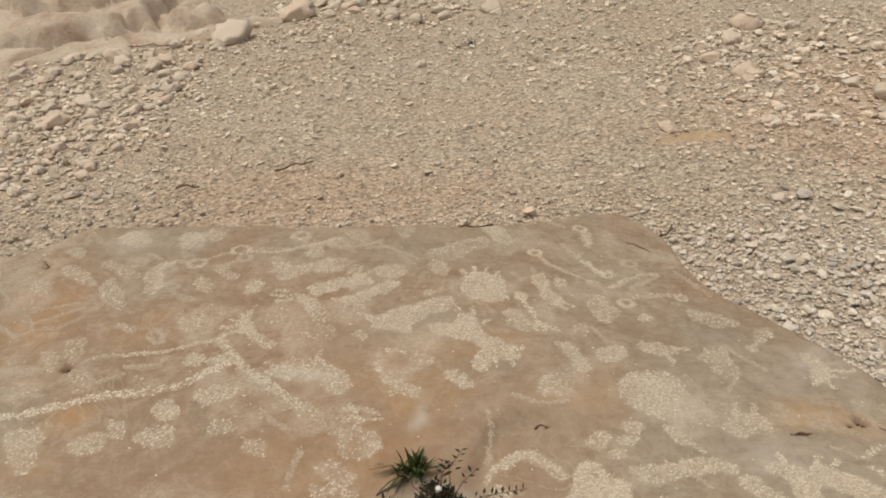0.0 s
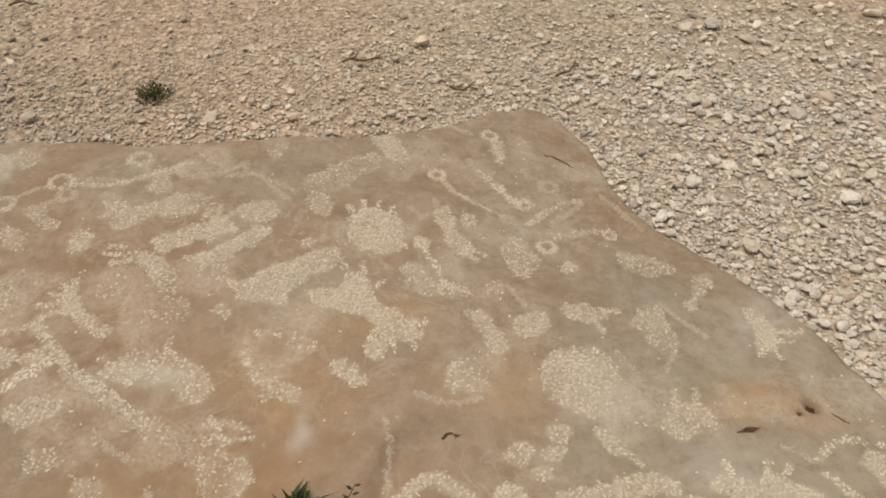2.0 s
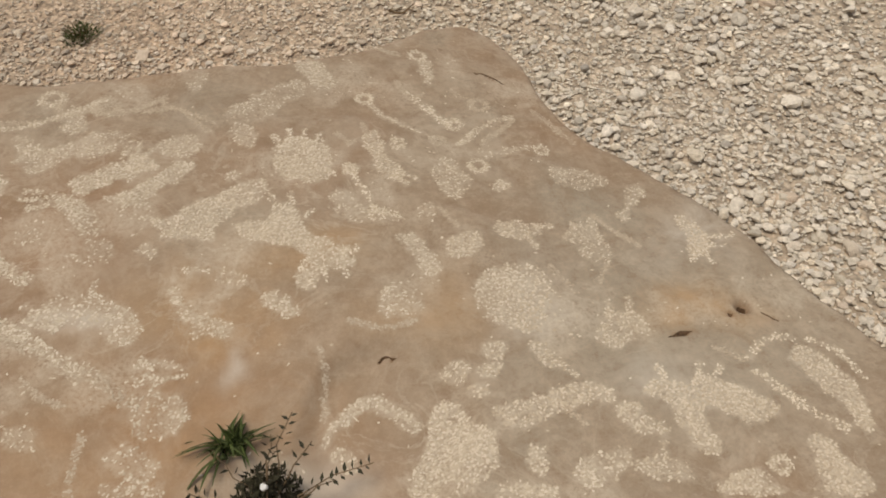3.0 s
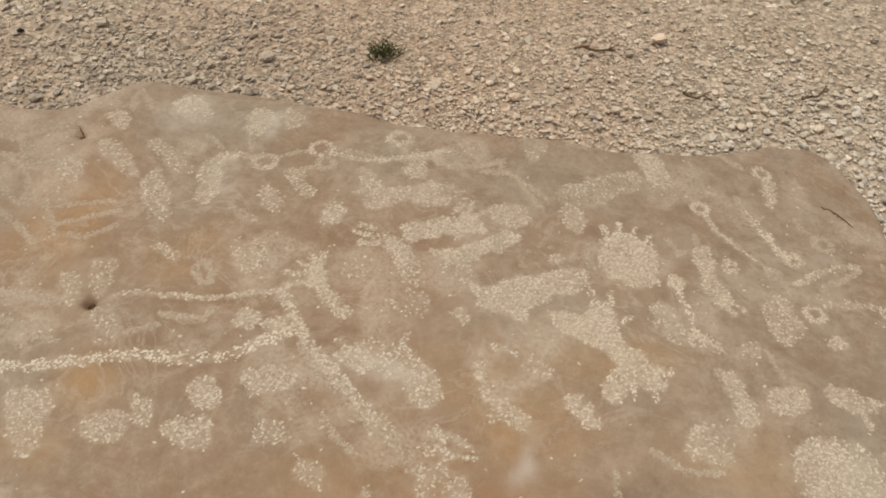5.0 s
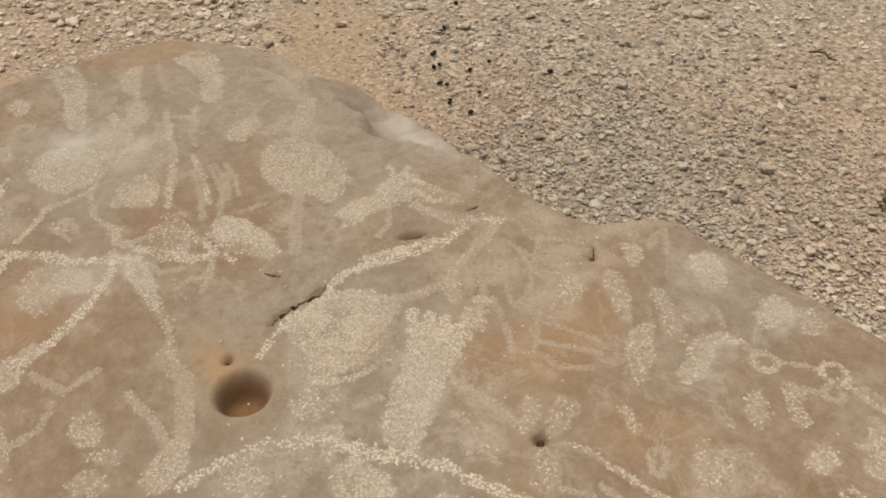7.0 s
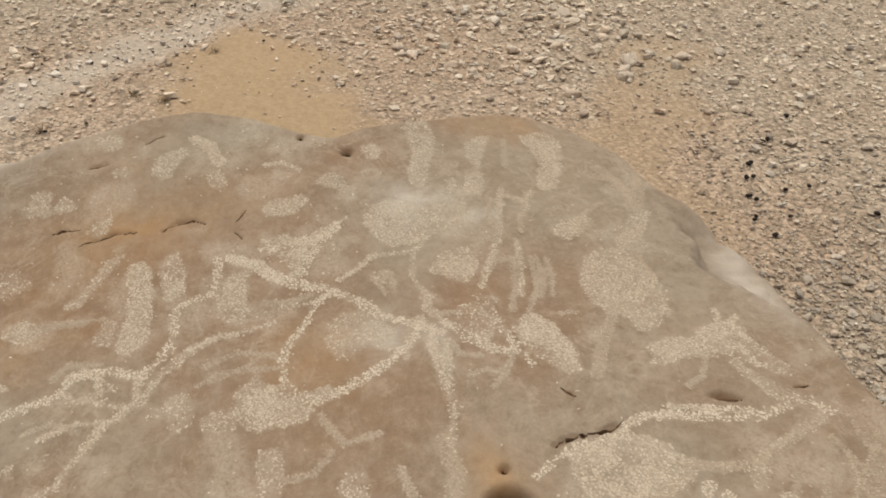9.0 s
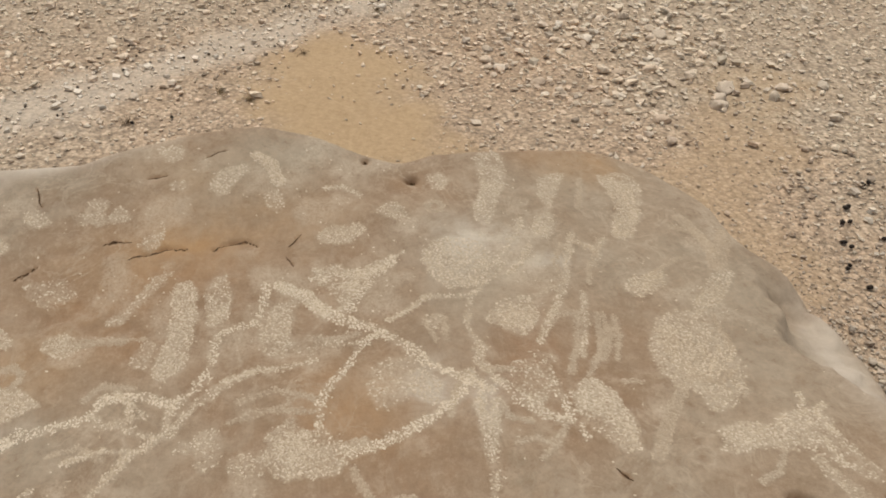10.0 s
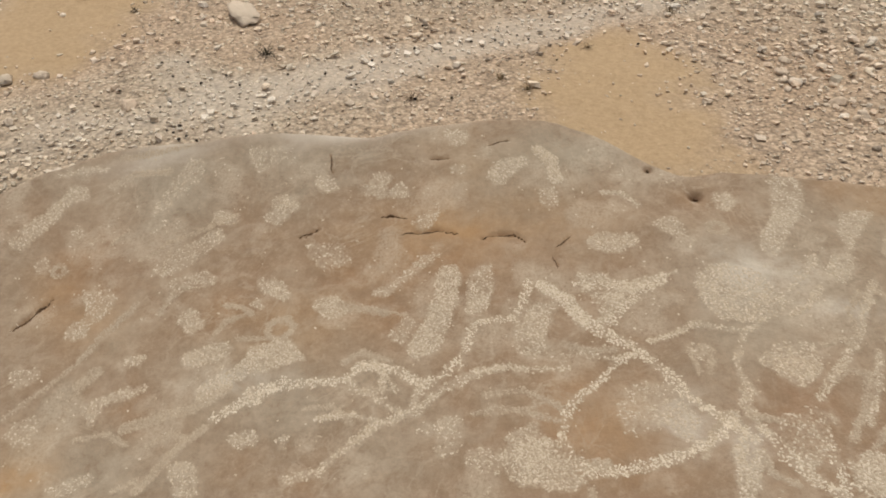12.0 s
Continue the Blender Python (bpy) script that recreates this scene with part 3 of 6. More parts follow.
stroke(0.0061, 0.7, [(0.067, 1.046), (0.088, 1.038)])
stroke(0.0047, 0.7, [(0.060, 1.052), (0.057, 1.036)])
fill(0.55, [(0.011, 1.079), (0.031, 1.081), (0.046, 1.062), (0.052, 1.039), (0.036, 1.031), (0.018, 1.053)])
fill(1, [(-0.071, 1.032), (-0.057, 1.057), (-0.036, 1.069), (-0.025, 1.050), (-0.017, 1.022), (0.003, 1.003), (0.021, 0.989), (0.028, 0.971), (0.005, 0.962), (-0.016, 0.972), (-0.032, 0.998), (-0.053, 1.008), (-0.069, 1.017)])
fill(0.9, [(-0.095, 1.043), (-0.070, 1.047), (-0.065, 1.023), (-0.084, 1.019), (-0.098, 1.032)])
stroke(0.0055, 0.9, [(-0.050, 1.066), (-0.057, 1.082)])
stroke(0.0055, 0.9, [(-0.033, 1.069), (-0.032, 1.085)])
stroke(0.0054, 0.9, [(-0.022, 1.045), (-0.010, 1.056)])
stroke(0.0045, 0.9, [(0.020, 0.985), (0.035, 0.992)])
stroke(0.0044, 0.9, [(0.012, 0.965), (0.018, 0.952)])
stroke(0.0044, 0.9, [(-0.007, 0.967), (-0.007, 0.952)])
stroke(0.0045, 0.9, [(-0.024, 0.982), (-0.033, 0.970)])
fill(0.6, [(-0.207, 1.019), (-0.198, 1.028), (-0.187, 1.019), (-0.195, 1.010)])
fill(0.75, [(-0.371, 1.059), (-0.360, 1.065), (-0.352, 1.044), (-0.334, 1.019), (-0.318, 1.002), (-0.320, 0.989), (-0.338, 0.997), (-0.358, 1.018), (-0.367, 1.024)])
fill(0.35, [(-0.335, 1.058), (-0.315, 1.067), (-0.307, 1.046), (-0.324, 1.040)])
fill(0.4, [(-0.274, 1.035), (-0.247, 1.040), (-0.231, 1.023), (-0.248, 0.997), (-0.269, 1.007)])
fill(0.6, [(-0.382, 1.146), (-0.367, 1.153), (-0.356, 1.137), (-0.363, 1.116), (-0.379, 1.120)])
fill(0.55, [(-0.109, 1.120), (-0.099, 1.129), (-0.088, 1.119), (-0.100, 1.111)])
ring(0.0095, 0.65, (0.079, 1.262))
stroke(0.0053, 0.75, [(0.086, 1.246), (0.099, 1.221), (0.119, 1.205), (0.142, 1.184), (0.159, 1.172)])
ring(0.0074, 0.5, (0.162, 1.167))
stroke(0.0086, 0.85, [(0.141, 1.272), (0.154, 1.253), (0.168, 1.221), (0.181, 1.203)])
stroke(0.0048, 0.6, [(0.140, 1.261), (0.160, 1.272)])
ring(0.0093, 0.65, (0.190, 1.199))
ring(0.0103, 0.6, (0.170, 1.363))
fill(0.55, [(0.170, 1.348), (0.187, 1.349), (0.184, 1.313), (0.171, 1.285), (0.167, 1.313)])
stroke(0.0064, 0.45, [(0.130, 1.298), (0.136, 1.265)])
stroke(0.0051, 0.5, [(0.106, 1.392), (0.128, 1.372), (0.146, 1.366)])
ring(0.0114, 0.55, (0.234, 1.241))
stroke(0.0048, 0.45, [(0.202, 1.278), (0.214, 1.258), (0.226, 1.251)])
stroke(0.0062, 0.65, [(0.190, 1.160), (0.223, 1.189), (0.246, 1.206), (0.272, 1.214)])
stroke(0.0061, 0.6, [(0.271, 1.208), (0.249, 1.184), (0.226, 1.166), (0.214, 1.143)])
ring(0.0104, 0.65, (0.204, 1.116))
stroke(0.0068, 0.8, [(0.216, 1.132), (0.231, 1.141), (0.264, 1.149), (0.295, 1.150)])
ring(0.0067, 0.6, (0.297, 1.145))
fill(0.8, [(0.141, 1.117), (0.159, 1.132), (0.175, 1.122), (0.182, 1.101), (0.189, 1.086), (0.170, 1.062), (0.153, 1.065), (0.144, 1.092)])
fill(0.95, [(0.213, 1.079), (0.224, 1.088), (0.233, 1.079), (0.219, 1.069)])
stroke(0.0079, 0.6, [(0.308, 1.227), (0.322, 1.205), (0.332, 1.181), (0.345, 1.156)])
fill(0.6, [(0.294, 1.105), (0.325, 1.107), (0.356, 1.093), (0.370, 1.077), (0.328, 1.067), (0.300, 1.073)])
fill(0.65, [(0.389, 1.065), (0.406, 1.070), (0.406, 1.054), (0.385, 1.034), (0.364, 1.005), (0.360, 1.015), (0.380, 1.039)])
fill(0.9, [(0.428, 1.015), (0.448, 1.008), (0.453, 0.985), (0.460, 0.966), (0.446, 0.941), (0.428, 0.942), (0.432, 0.971), (0.428, 0.996)])
stroke(0.0066, 0.9, [(0.454, 0.969), (0.493, 0.968)])
stroke(0.0065, 0.9, [(0.452, 0.957), (0.474, 0.951)])
stroke(0.0064, 0.9, [(0.444, 0.946), (0.446, 0.931)])
stroke(0.0064, 0.9, [(0.434, 0.945), (0.424, 0.934)])
fill(0.65, [(0.296, 1.009), (0.324, 1.017), (0.327, 0.992), (0.331, 0.963), (0.319, 0.937), (0.300, 0.943), (0.294, 0.967), (0.284, 0.981)])
stroke(0.0049, 0.6, [(0.327, 1.017), (0.352, 0.981), (0.366, 0.961)])
stroke(0.0048, 0.6, [(0.298, 1.004), (0.280, 0.984)])
stroke(0.0047, 0.6, [(0.316, 0.937), (0.300, 0.912)])
fill(0.75, [(0.202, 1.015), (0.227, 1.018), (0.249, 1.006), (0.253, 0.997), (0.226, 0.988), (0.204, 0.997)])
stroke(0.0047, 0.7, [(0.234, 0.993), (0.241, 0.975)])
stroke(0.0048, 0.7, [(0.249, 1.009), (0.269, 1.005)])
fill(0.75, [(0.138, 0.989), (0.158, 1.001), (0.177, 0.995), (0.173, 0.973), (0.153, 0.964), (0.138, 0.970)])
stroke(0.0034, 0.6, [(0.139, 1.047), (0.154, 1.016)])
fill(0.65, [(0.081, 1.005), (0.102, 1.009), (0.112, 0.991), (0.121, 0.969), (0.121, 0.948), (0.104, 0.945), (0.096, 0.974)])
fill(0.4, [(0.112, 1.050), (0.133, 1.054), (0.130, 1.035), (0.113, 1.033)])
fill(0.95, [(-0.322, 0.948), (-0.298, 0.963), (-0.264, 0.970), (-0.241, 0.963), (-0.217, 0.950), (-0.204, 0.920), (-0.208, 0.900), (-0.233, 0.903), (-0.248, 0.932), (-0.274, 0.939), (-0.296, 0.931)])
stroke(0.0053, 0.8, [(-0.312, 0.957), (-0.320, 0.963)])
stroke(0.0053, 0.8, [(-0.276, 0.971), (-0.276, 0.981)])
stroke(0.0052, 0.8, [(-0.253, 0.970), (-0.250, 0.980)])
fill(0.75, [(-0.174, 0.960), (-0.162, 0.966), (-0.154, 0.943), (-0.134, 0.922), (-0.115, 0.909), (-0.117, 0.895), (-0.137, 0.898), (-0.149, 0.893), (-0.160, 0.915), (-0.168, 0.937)])
fill(0.8, [(-0.080, 0.933), (-0.064, 0.944), (-0.053, 0.933), (-0.041, 0.914), (-0.052, 0.904), (-0.066, 0.917)])
stroke(0.0058, 0.7, [(-0.156, 0.986), (-0.132, 0.981)])
fill(0.5, [(-0.127, 0.962), (-0.111, 0.979), (-0.093, 0.973), (-0.100, 0.955)])
fill(0.75, [(-0.041, 0.963), (-0.022, 0.969), (-0.015, 0.948), (-0.031, 0.944)])
stroke(0.0101, 0.6, [(-0.358, 0.950), (-0.334, 0.926), (-0.310, 0.907), (-0.281, 0.883), (-0.254, 0.870), (-0.231, 0.852), (-0.220, 0.832)])
stroke(0.0060, 0.8, [(-0.211, 0.855), (-0.188, 0.855), (-0.163, 0.856)])
stroke(0.0061, 0.8, [(-0.207, 0.870), (-0.188, 0.876), (-0.163, 0.864)])
stroke(0.0055, 0.8, [(-0.200, 0.881), (-0.192, 0.850)])
fill(0.65, [(-0.212, 0.840), (-0.182, 0.839), (-0.163, 0.824), (-0.166, 0.800), (-0.187, 0.791), (-0.211, 0.800)])
stroke(0.0071, 0.45, [(-0.258, 0.805), (-0.265, 0.780), (-0.268, 0.754)])
fill(0.55, [(-0.237, 0.782), (-0.214, 0.789), (-0.187, 0.768), (-0.192, 0.752), (-0.223, 0.757)])
fill(0.55, [(-0.238, 0.754), (-0.187, 0.749), (-0.192, 0.731), (-0.227, 0.731)])
fill(0.45, [(-0.330, 0.832), (-0.303, 0.817), (-0.304, 0.800), (-0.328, 0.812)])
stroke(0.0023, 0.5, [(-0.023, 0.865), (-0.022, 0.841), (-0.027, 0.809), (-0.030, 0.791)])
fill(1, [(-0.023, 0.780), (-0.011, 0.793), (0.005, 0.807), (0.028, 0.808), (0.048, 0.789), (0.063, 0.768), (0.051, 0.758), (0.030, 0.781), (0.009, 0.790), (-0.012, 0.782)])
stroke(0.0045, 0.75, [(-0.023, 0.780), (-0.034, 0.766)])
fill(0.75, [(-0.028, 0.757), (-0.012, 0.758), (-0.003, 0.739), (-0.010, 0.731), (-0.024, 0.745)])
fill(1, [(0.081, 0.785), (0.104, 0.785), (0.117, 0.761), (0.130, 0.744), (0.133, 0.719), (0.113, 0.693), (0.068, 0.682), (0.041, 0.693), (0.055, 0.730), (0.067, 0.753)])
fill(0.85, [(0.156, 0.932), (0.196, 0.950), (0.222, 0.944), (0.241, 0.916), (0.222, 0.870), (0.197, 0.850), (0.175, 0.863), (0.154, 0.876)])
stroke(0.0039, 0.6, [(0.248, 0.942), (0.261, 0.915), (0.265, 0.901)])
fill(0.85, [(0.271, 0.841), (0.297, 0.861), (0.318, 0.867), (0.332, 0.841), (0.320, 0.827), (0.283, 0.820), (0.270, 0.830)])
stroke(0.0051, 0.8, [(0.293, 0.860), (0.298, 0.886)])
stroke(0.0052, 0.8, [(0.317, 0.863), (0.323, 0.881)])
fill(0.7, [(0.143, 0.844), (0.165, 0.845), (0.164, 0.827), (0.145, 0.826)])
fill(0.7, [(0.129, 0.818), (0.156, 0.818), (0.149, 0.802), (0.132, 0.804)])
fill(0.75, [(0.095, 0.826), (0.121, 0.826), (0.121, 0.809), (0.100, 0.805)])
fill(0.7, [(0.121, 0.796), (0.139, 0.797), (0.136, 0.782), (0.122, 0.782)])
fill(0.85, [(0.193, 0.835), (0.213, 0.837), (0.219, 0.817), (0.219, 0.806), (0.202, 0.809)])
stroke(0.0036, 0.7, [(0.217, 0.810), (0.232, 0.792)])
fill(0.8, [(0.141, 0.767), (0.177, 0.771), (0.208, 0.777), (0.240, 0.782), (0.265, 0.768), (0.261, 0.755), (0.225, 0.754), (0.188, 0.747), (0.168, 0.738), (0.147, 0.745)])
fill(1, [(0.294, 0.764), (0.323, 0.774), (0.344, 0.764), (0.366, 0.773), (0.385, 0.759), (0.422, 0.729), (0.417, 0.709), (0.385, 0.706), (0.364, 0.726), (0.346, 0.725), (0.345, 0.695), (0.337, 0.678), (0.320, 0.693), (0.316, 0.726), (0.306, 0.748)])
stroke(0.0056, 0.9, [(0.322, 0.773), (0.322, 0.788)])
stroke(0.0057, 0.9, [(0.362, 0.771), (0.367, 0.787)])
stroke(0.0057, 0.9, [(0.378, 0.768), (0.389, 0.779)])
fill(0.9, [(0.262, 0.748), (0.280, 0.749), (0.287, 0.727), (0.300, 0.715), (0.295, 0.703), (0.275, 0.713), (0.264, 0.731)])
stroke(0.0041, 0.8, [(0.298, 0.719), (0.288, 0.684)])
stroke(0.0077, 0.9, [(0.424, 0.766), (0.436, 0.745), (0.449, 0.722), (0.461, 0.699), (0.478, 0.685)])
fill(0.95, [(0.473, 0.786), (0.497, 0.787), (0.513, 0.757), (0.518, 0.726), (0.515, 0.697), (0.499, 0.672), (0.493, 0.701), (0.485, 0.731), (0.471, 0.763)])
stroke(0.0067, 0.85, [(0.426, 0.785), (0.445, 0.802), (0.467, 0.807), (0.484, 0.805)])
stroke(0.0055, 0.85, [(0.503, 0.798), (0.526, 0.779), (0.535, 0.738)])
fill(0.95, [(0.433, 0.676), (0.454, 0.676), (0.460, 0.645), (0.469, 0.624), (0.462, 0.612), (0.427, 0.618), (0.430, 0.650)])
ring(0.0072, 0.75, (0.394, 0.655))
fill(0.85, [(0.330, 0.648), (0.361, 0.655), (0.377, 0.641), (0.376, 0.628), (0.329, 0.636)])
fill(0.9, [(0.201, 0.692), (0.221, 0.704), (0.249, 0.702), (0.255, 0.688), (0.233, 0.671), (0.209, 0.667), (0.198, 0.675)])
fill(0.75, [(0.257, 0.679), (0.283, 0.686), (0.305, 0.670), (0.303, 0.653), (0.280, 0.663)])
fill(0.6, [(0.158, 0.718), (0.175, 0.719), (0.171, 0.695), (0.158, 0.697)])
fill(0.85, [(0.120, 0.686), (0.144, 0.688), (0.173, 0.671), (0.166, 0.665), (0.119, 0.674)])
fill(0.45, [(-0.978, 1.157), (-0.961, 1.176), (-0.945, 1.147), (-0.964, 1.137)])
fill(0.4, [(-0.951, 1.173), (-0.926, 1.187), (-0.912, 1.166), (-0.934, 1.155)])
stroke(0.0115, 0.55, [(-0.955, 1.125), (-0.914, 1.138), (-0.882, 1.151)])
stroke(0.0105, 0.75, [(-0.877, 1.129), (-0.871, 1.155), (-0.849, 1.176)])
stroke(0.0095, 0.85, [(-0.905, 1.055), (-0.891, 1.080), (-0.877, 1.101), (-0.873, 1.125)])
stroke(0.0106, 0.6, [(-0.844, 1.158), (-0.835, 1.116), (-0.826, 1.077), (-0.824, 1.048), (-0.834, 1.017), (-0.852, 0.988), (-0.856, 0.983)])
fill(0.45, [(-0.824, 1.048), (-0.813, 1.062), (-0.793, 1.041), (-0.798, 1.030)])
stroke(0.0058, 0.75, [(-0.773, 1.039), (-0.755, 1.049)])
stroke(0.0058, 0.75, [(-0.770, 1.027), (-0.749, 1.039)])
stroke(0.0058, 0.75, [(-0.762, 1.020), (-0.743, 1.030)])
stroke(0.0059, 0.7, [(-0.778, 1.054), (-0.762, 1.068)])
stroke(0.0056, 0.5, [(-0.833, 1.193), (-0.794, 1.182), (-0.759, 1.207)])
stroke(0.0054, 0.5, [(-0.799, 1.208), (-0.758, 1.144), (-0.724, 1.085)])
stroke(0.0062, 0.55, [(-0.813, 1.152), (-0.782, 1.155), (-0.734, 1.161)])
stroke(0.0053, 0.5, [(-0.782, 1.147), (-0.726, 1.146)])
stroke(0.0043, 0.55, [(-0.694, 1.085), (-0.631, 1.108)])
stroke(0.0042, 0.55, [(-0.682, 1.061), (-0.616, 1.092)])
stroke(0.0049, 0.55, [(-0.708, 1.090), (-0.674, 1.046), (-0.638, 1.047), (-0.611, 1.070)])
fill(0.55, [(-0.724, 1.156), (-0.709, 1.173), (-0.687, 1.153), (-0.680, 1.124), (-0.702, 1.122)])
fill(0.5, [(-0.687, 1.193), (-0.671, 1.209), (-0.646, 1.189), (-0.618, 1.161), (-0.623, 1.149), (-0.654, 1.165)])
fill(0.4, [(-0.629, 1.213), (-0.609, 1.221), (-0.577, 1.193), (-0.554, 1.173), (-0.571, 1.167), (-0.603, 1.189)])
fill(0.6, [(-0.609, 1.143), (-0.596, 1.164), (-0.573, 1.136), (-0.554, 1.093), (-0.564, 1.081), (-0.591, 1.110)])
fill(0.6, [(-0.701, 1.254), (-0.682, 1.267), (-0.665, 1.248), (-0.668, 1.228), (-0.687, 1.234)])
stroke(0.0056, 0.45, [(-0.672, 1.272), (-0.681, 1.298), (-0.676, 1.312), (-0.661, 1.297), (-0.650, 1.278)])
fill(0.8, [(-0.623, 1.292), (-0.609, 1.318), (-0.578, 1.302), (-0.567, 1.274), (-0.582, 1.262), (-0.607, 1.274)])
fill(0.85, [(-0.520, 1.277), (-0.513, 1.305), (-0.495, 1.309), (-0.484, 1.277), (-0.492, 1.253), (-0.508, 1.255)])
stroke(0.0052, 0.6, [(-0.505, 1.258), (-0.494, 1.225)])
fill(0.35, [(-0.477, 1.305), (-0.450, 1.308), (-0.440, 1.287), (-0.463, 1.273)])
fill(1, [(-0.544, 1.176), (-0.542, 1.199), (-0.523, 1.212), (-0.502, 1.213), (-0.516, 1.192), (-0.518, 1.169), (-0.511, 1.130), (-0.526, 1.121), (-0.539, 1.136)])
ring(0.0127, 0.65, (-0.471, 1.207))
stroke(0.0044, 0.6, [(-0.498, 1.207), (-0.486, 1.213)])
stroke(0.0044, 0.6, [(-0.461, 1.218), (-0.421, 1.238)])
ring(0.0136, 0.7, (-0.408, 1.243))
stroke(0.0043, 0.5, [(-0.441, 1.193), (-0.401, 1.209)])
ring(0.0102, 0.5, (-0.395, 1.216))
fill(0.55, [(-0.440, 1.191), (-0.425, 1.201), (-0.411, 1.179), (-0.394, 1.160), (-0.403, 1.152), (-0.423, 1.171)])
stroke(0.0043, 0.7, [(-0.391, 1.237), (-0.356, 1.231), (-0.327, 1.232), (-0.300, 1.244), (-0.273, 1.257), (-0.249, 1.267)])
ring(0.0130, 0.65, (-0.313, 1.281))
stroke(0.0044, 0.6, [(-0.302, 1.270), (-0.299, 1.245)])
ring(0.0135, 0.55, (-0.247, 1.254))
stroke(0.0058, 0.6, [(-0.230, 1.243), (-0.206, 1.252), (-0.176, 1.275)])
stroke(0.0050, 0.55, [(-0.178, 1.256), (-0.155, 1.246), (-0.138, 1.222), (-0.124, 1.202)])
fill(0.75, [(-0.377, 1.136), (-0.363, 1.149), (-0.351, 1.139), (-0.354, 1.118), (-0.368, 1.118)])
fill(0.45, [(-0.467, 1.151), (-0.454, 1.165), (-0.432, 1.143), (-0.433, 1.124), (-0.452, 1.127)])
fill(0.55, [(-0.565, 1.045), (-0.550, 1.058), (-0.528, 1.048), (-0.525, 1.032), (-0.545, 1.038)])
stroke(0.0045, 0.55, [(-0.500, 1.026), (-0.494, 1.038), (-0.480, 1.026), (-0.478, 1.011), (-0.488, 1.009), (-0.498, 1.020)])
fill(0.4, [(-0.477, 1.069), (-0.435, 1.069), (-0.420, 1.044), (-0.449, 1.031)])
fill(0.8, [(-0.375, 1.037), (-0.361, 1.057), (-0.348, 1.037), (-0.335, 1.014), (-0.315, 0.998), (-0.322, 0.989), (-0.344, 1.000), (-0.362, 1.018)])
stroke(0.0051, 0.75, [(-0.375, 1.039), (-0.399, 1.040)])
stroke(0.0051, 0.75, [(-0.369, 1.031), (-0.394, 1.022)])
stroke(0.0045, 0.75, [(-0.374, 1.048), (-0.387, 1.055)])
stroke(0.0045, 0.75, [(-0.368, 1.054), (-0.376, 1.067)])
stroke(0.0045, 0.75, [(-0.360, 1.054), (-0.362, 1.071)])
fill(0.85, [(-0.806, 0.974), (-0.757, 1.000), (-0.740, 0.989), (-0.720, 0.937), (-0.697, 0.893), (-0.691, 0.860), (-0.726, 0.848), (-0.762, 0.900), (-0.781, 0.940)])
stroke(0.0109, 0.85, [(-0.798, 0.968), (-0.823, 0.992)])
stroke(0.0109, 0.85, [(-0.788, 0.980), (-0.804, 1.001)])
stroke(0.0108, 0.85, [(-0.774, 0.985), (-0.784, 1.008)])
stroke(0.0100, 0.85, [(-0.759, 0.991), (-0.764, 1.011)])
stroke(0.0092, 0.85, [(-0.746, 0.991), (-0.749, 1.012)])
stroke(0.0095, 0.5, [(-0.731, 0.950), (-0.697, 0.957), (-0.664, 0.960), (-0.629, 0.959)])
stroke(0.0040, 0.4, [(-0.691, 0.924), (-0.665, 0.925)])
fill(0.45, [(-0.642, 0.986), (-0.625, 0.999), (-0.611, 0.964), (-0.616, 0.948)])
fill(0.5, [(-0.619, 1.010), (-0.594, 1.022), (-0.579, 0.990), (-0.590, 0.971), (-0.605, 0.982)])
fill(0.5, [(-0.592, 0.947), (-0.569, 0.962), (-0.548, 0.924), (-0.567, 0.915)])
stroke(0.0051, 0.75, [(-0.575, 0.975), (-0.552, 0.984), (-0.520, 0.987), (-0.481, 0.990), (-0.444, 0.999), (-0.409, 1.011), (-0.392, 1.018)])
stroke(0.0044, 0.5, [(-0.545, 0.932), (-0.515, 0.949)])
fill(0.55, [(-0.438, 0.965), (-0.426, 0.983), (-0.410, 0.977), (-0.417, 0.960)])
fill(0.6, [(-0.407, 0.967), (-0.386, 0.980), (-0.373, 0.970), (-0.386, 0.962)])
stroke(0.0107, 0.9, [(-0.747, 0.819), (-0.718, 0.835), (-0.685, 0.855), (-0.649, 0.873), (-0.604, 0.885), (-0.559, 0.900), (-0.513, 0.911), (-0.463, 0.915), (-0.429, 0.924), (-0.400, 0.947), (-0.373, 0.962)])
stroke(0.0108, 0.7, [(-0.396, 1.011), (-0.379, 0.990), (-0.357, 0.960), (-0.330, 0.934), (-0.302, 0.910), (-0.265, 0.878)])
fill(0.8, [(-0.409, 0.904), (-0.389, 0.917), (-0.360, 0.921), (-0.352, 0.904), (-0.373, 0.889), (-0.397, 0.888)])
fill(0.8, [(-0.459, 0.880), (-0.444, 0.897), (-0.426, 0.883), (-0.426, 0.867), (-0.445, 0.863)])
fill(0.7, [(-0.473, 0.835), (-0.456, 0.852), (-0.432, 0.853), (-0.416, 0.834), (-0.425, 0.820), (-0.450, 0.824)])
fill(0.65, [(-0.637, 0.840), (-0.620, 0.855), (-0.589, 0.845), (-0.586, 0.821), (-0.583, 0.798), (-0.599, 0.782), (-0.621, 0.811)])
fill(0.65, [(-0.552, 0.828), (-0.543, 0.840), (-0.517, 0.851), (-0.505, 0.832), (-0.512, 0.815), (-0.535, 0.812)])
fill(0.85, [(-0.740, 0.809), (-0.710, 0.822), (-0.678, 0.822), (-0.668, 0.800), (-0.678, 0.771), (-0.703, 0.769), (-0.704, 0.752)])
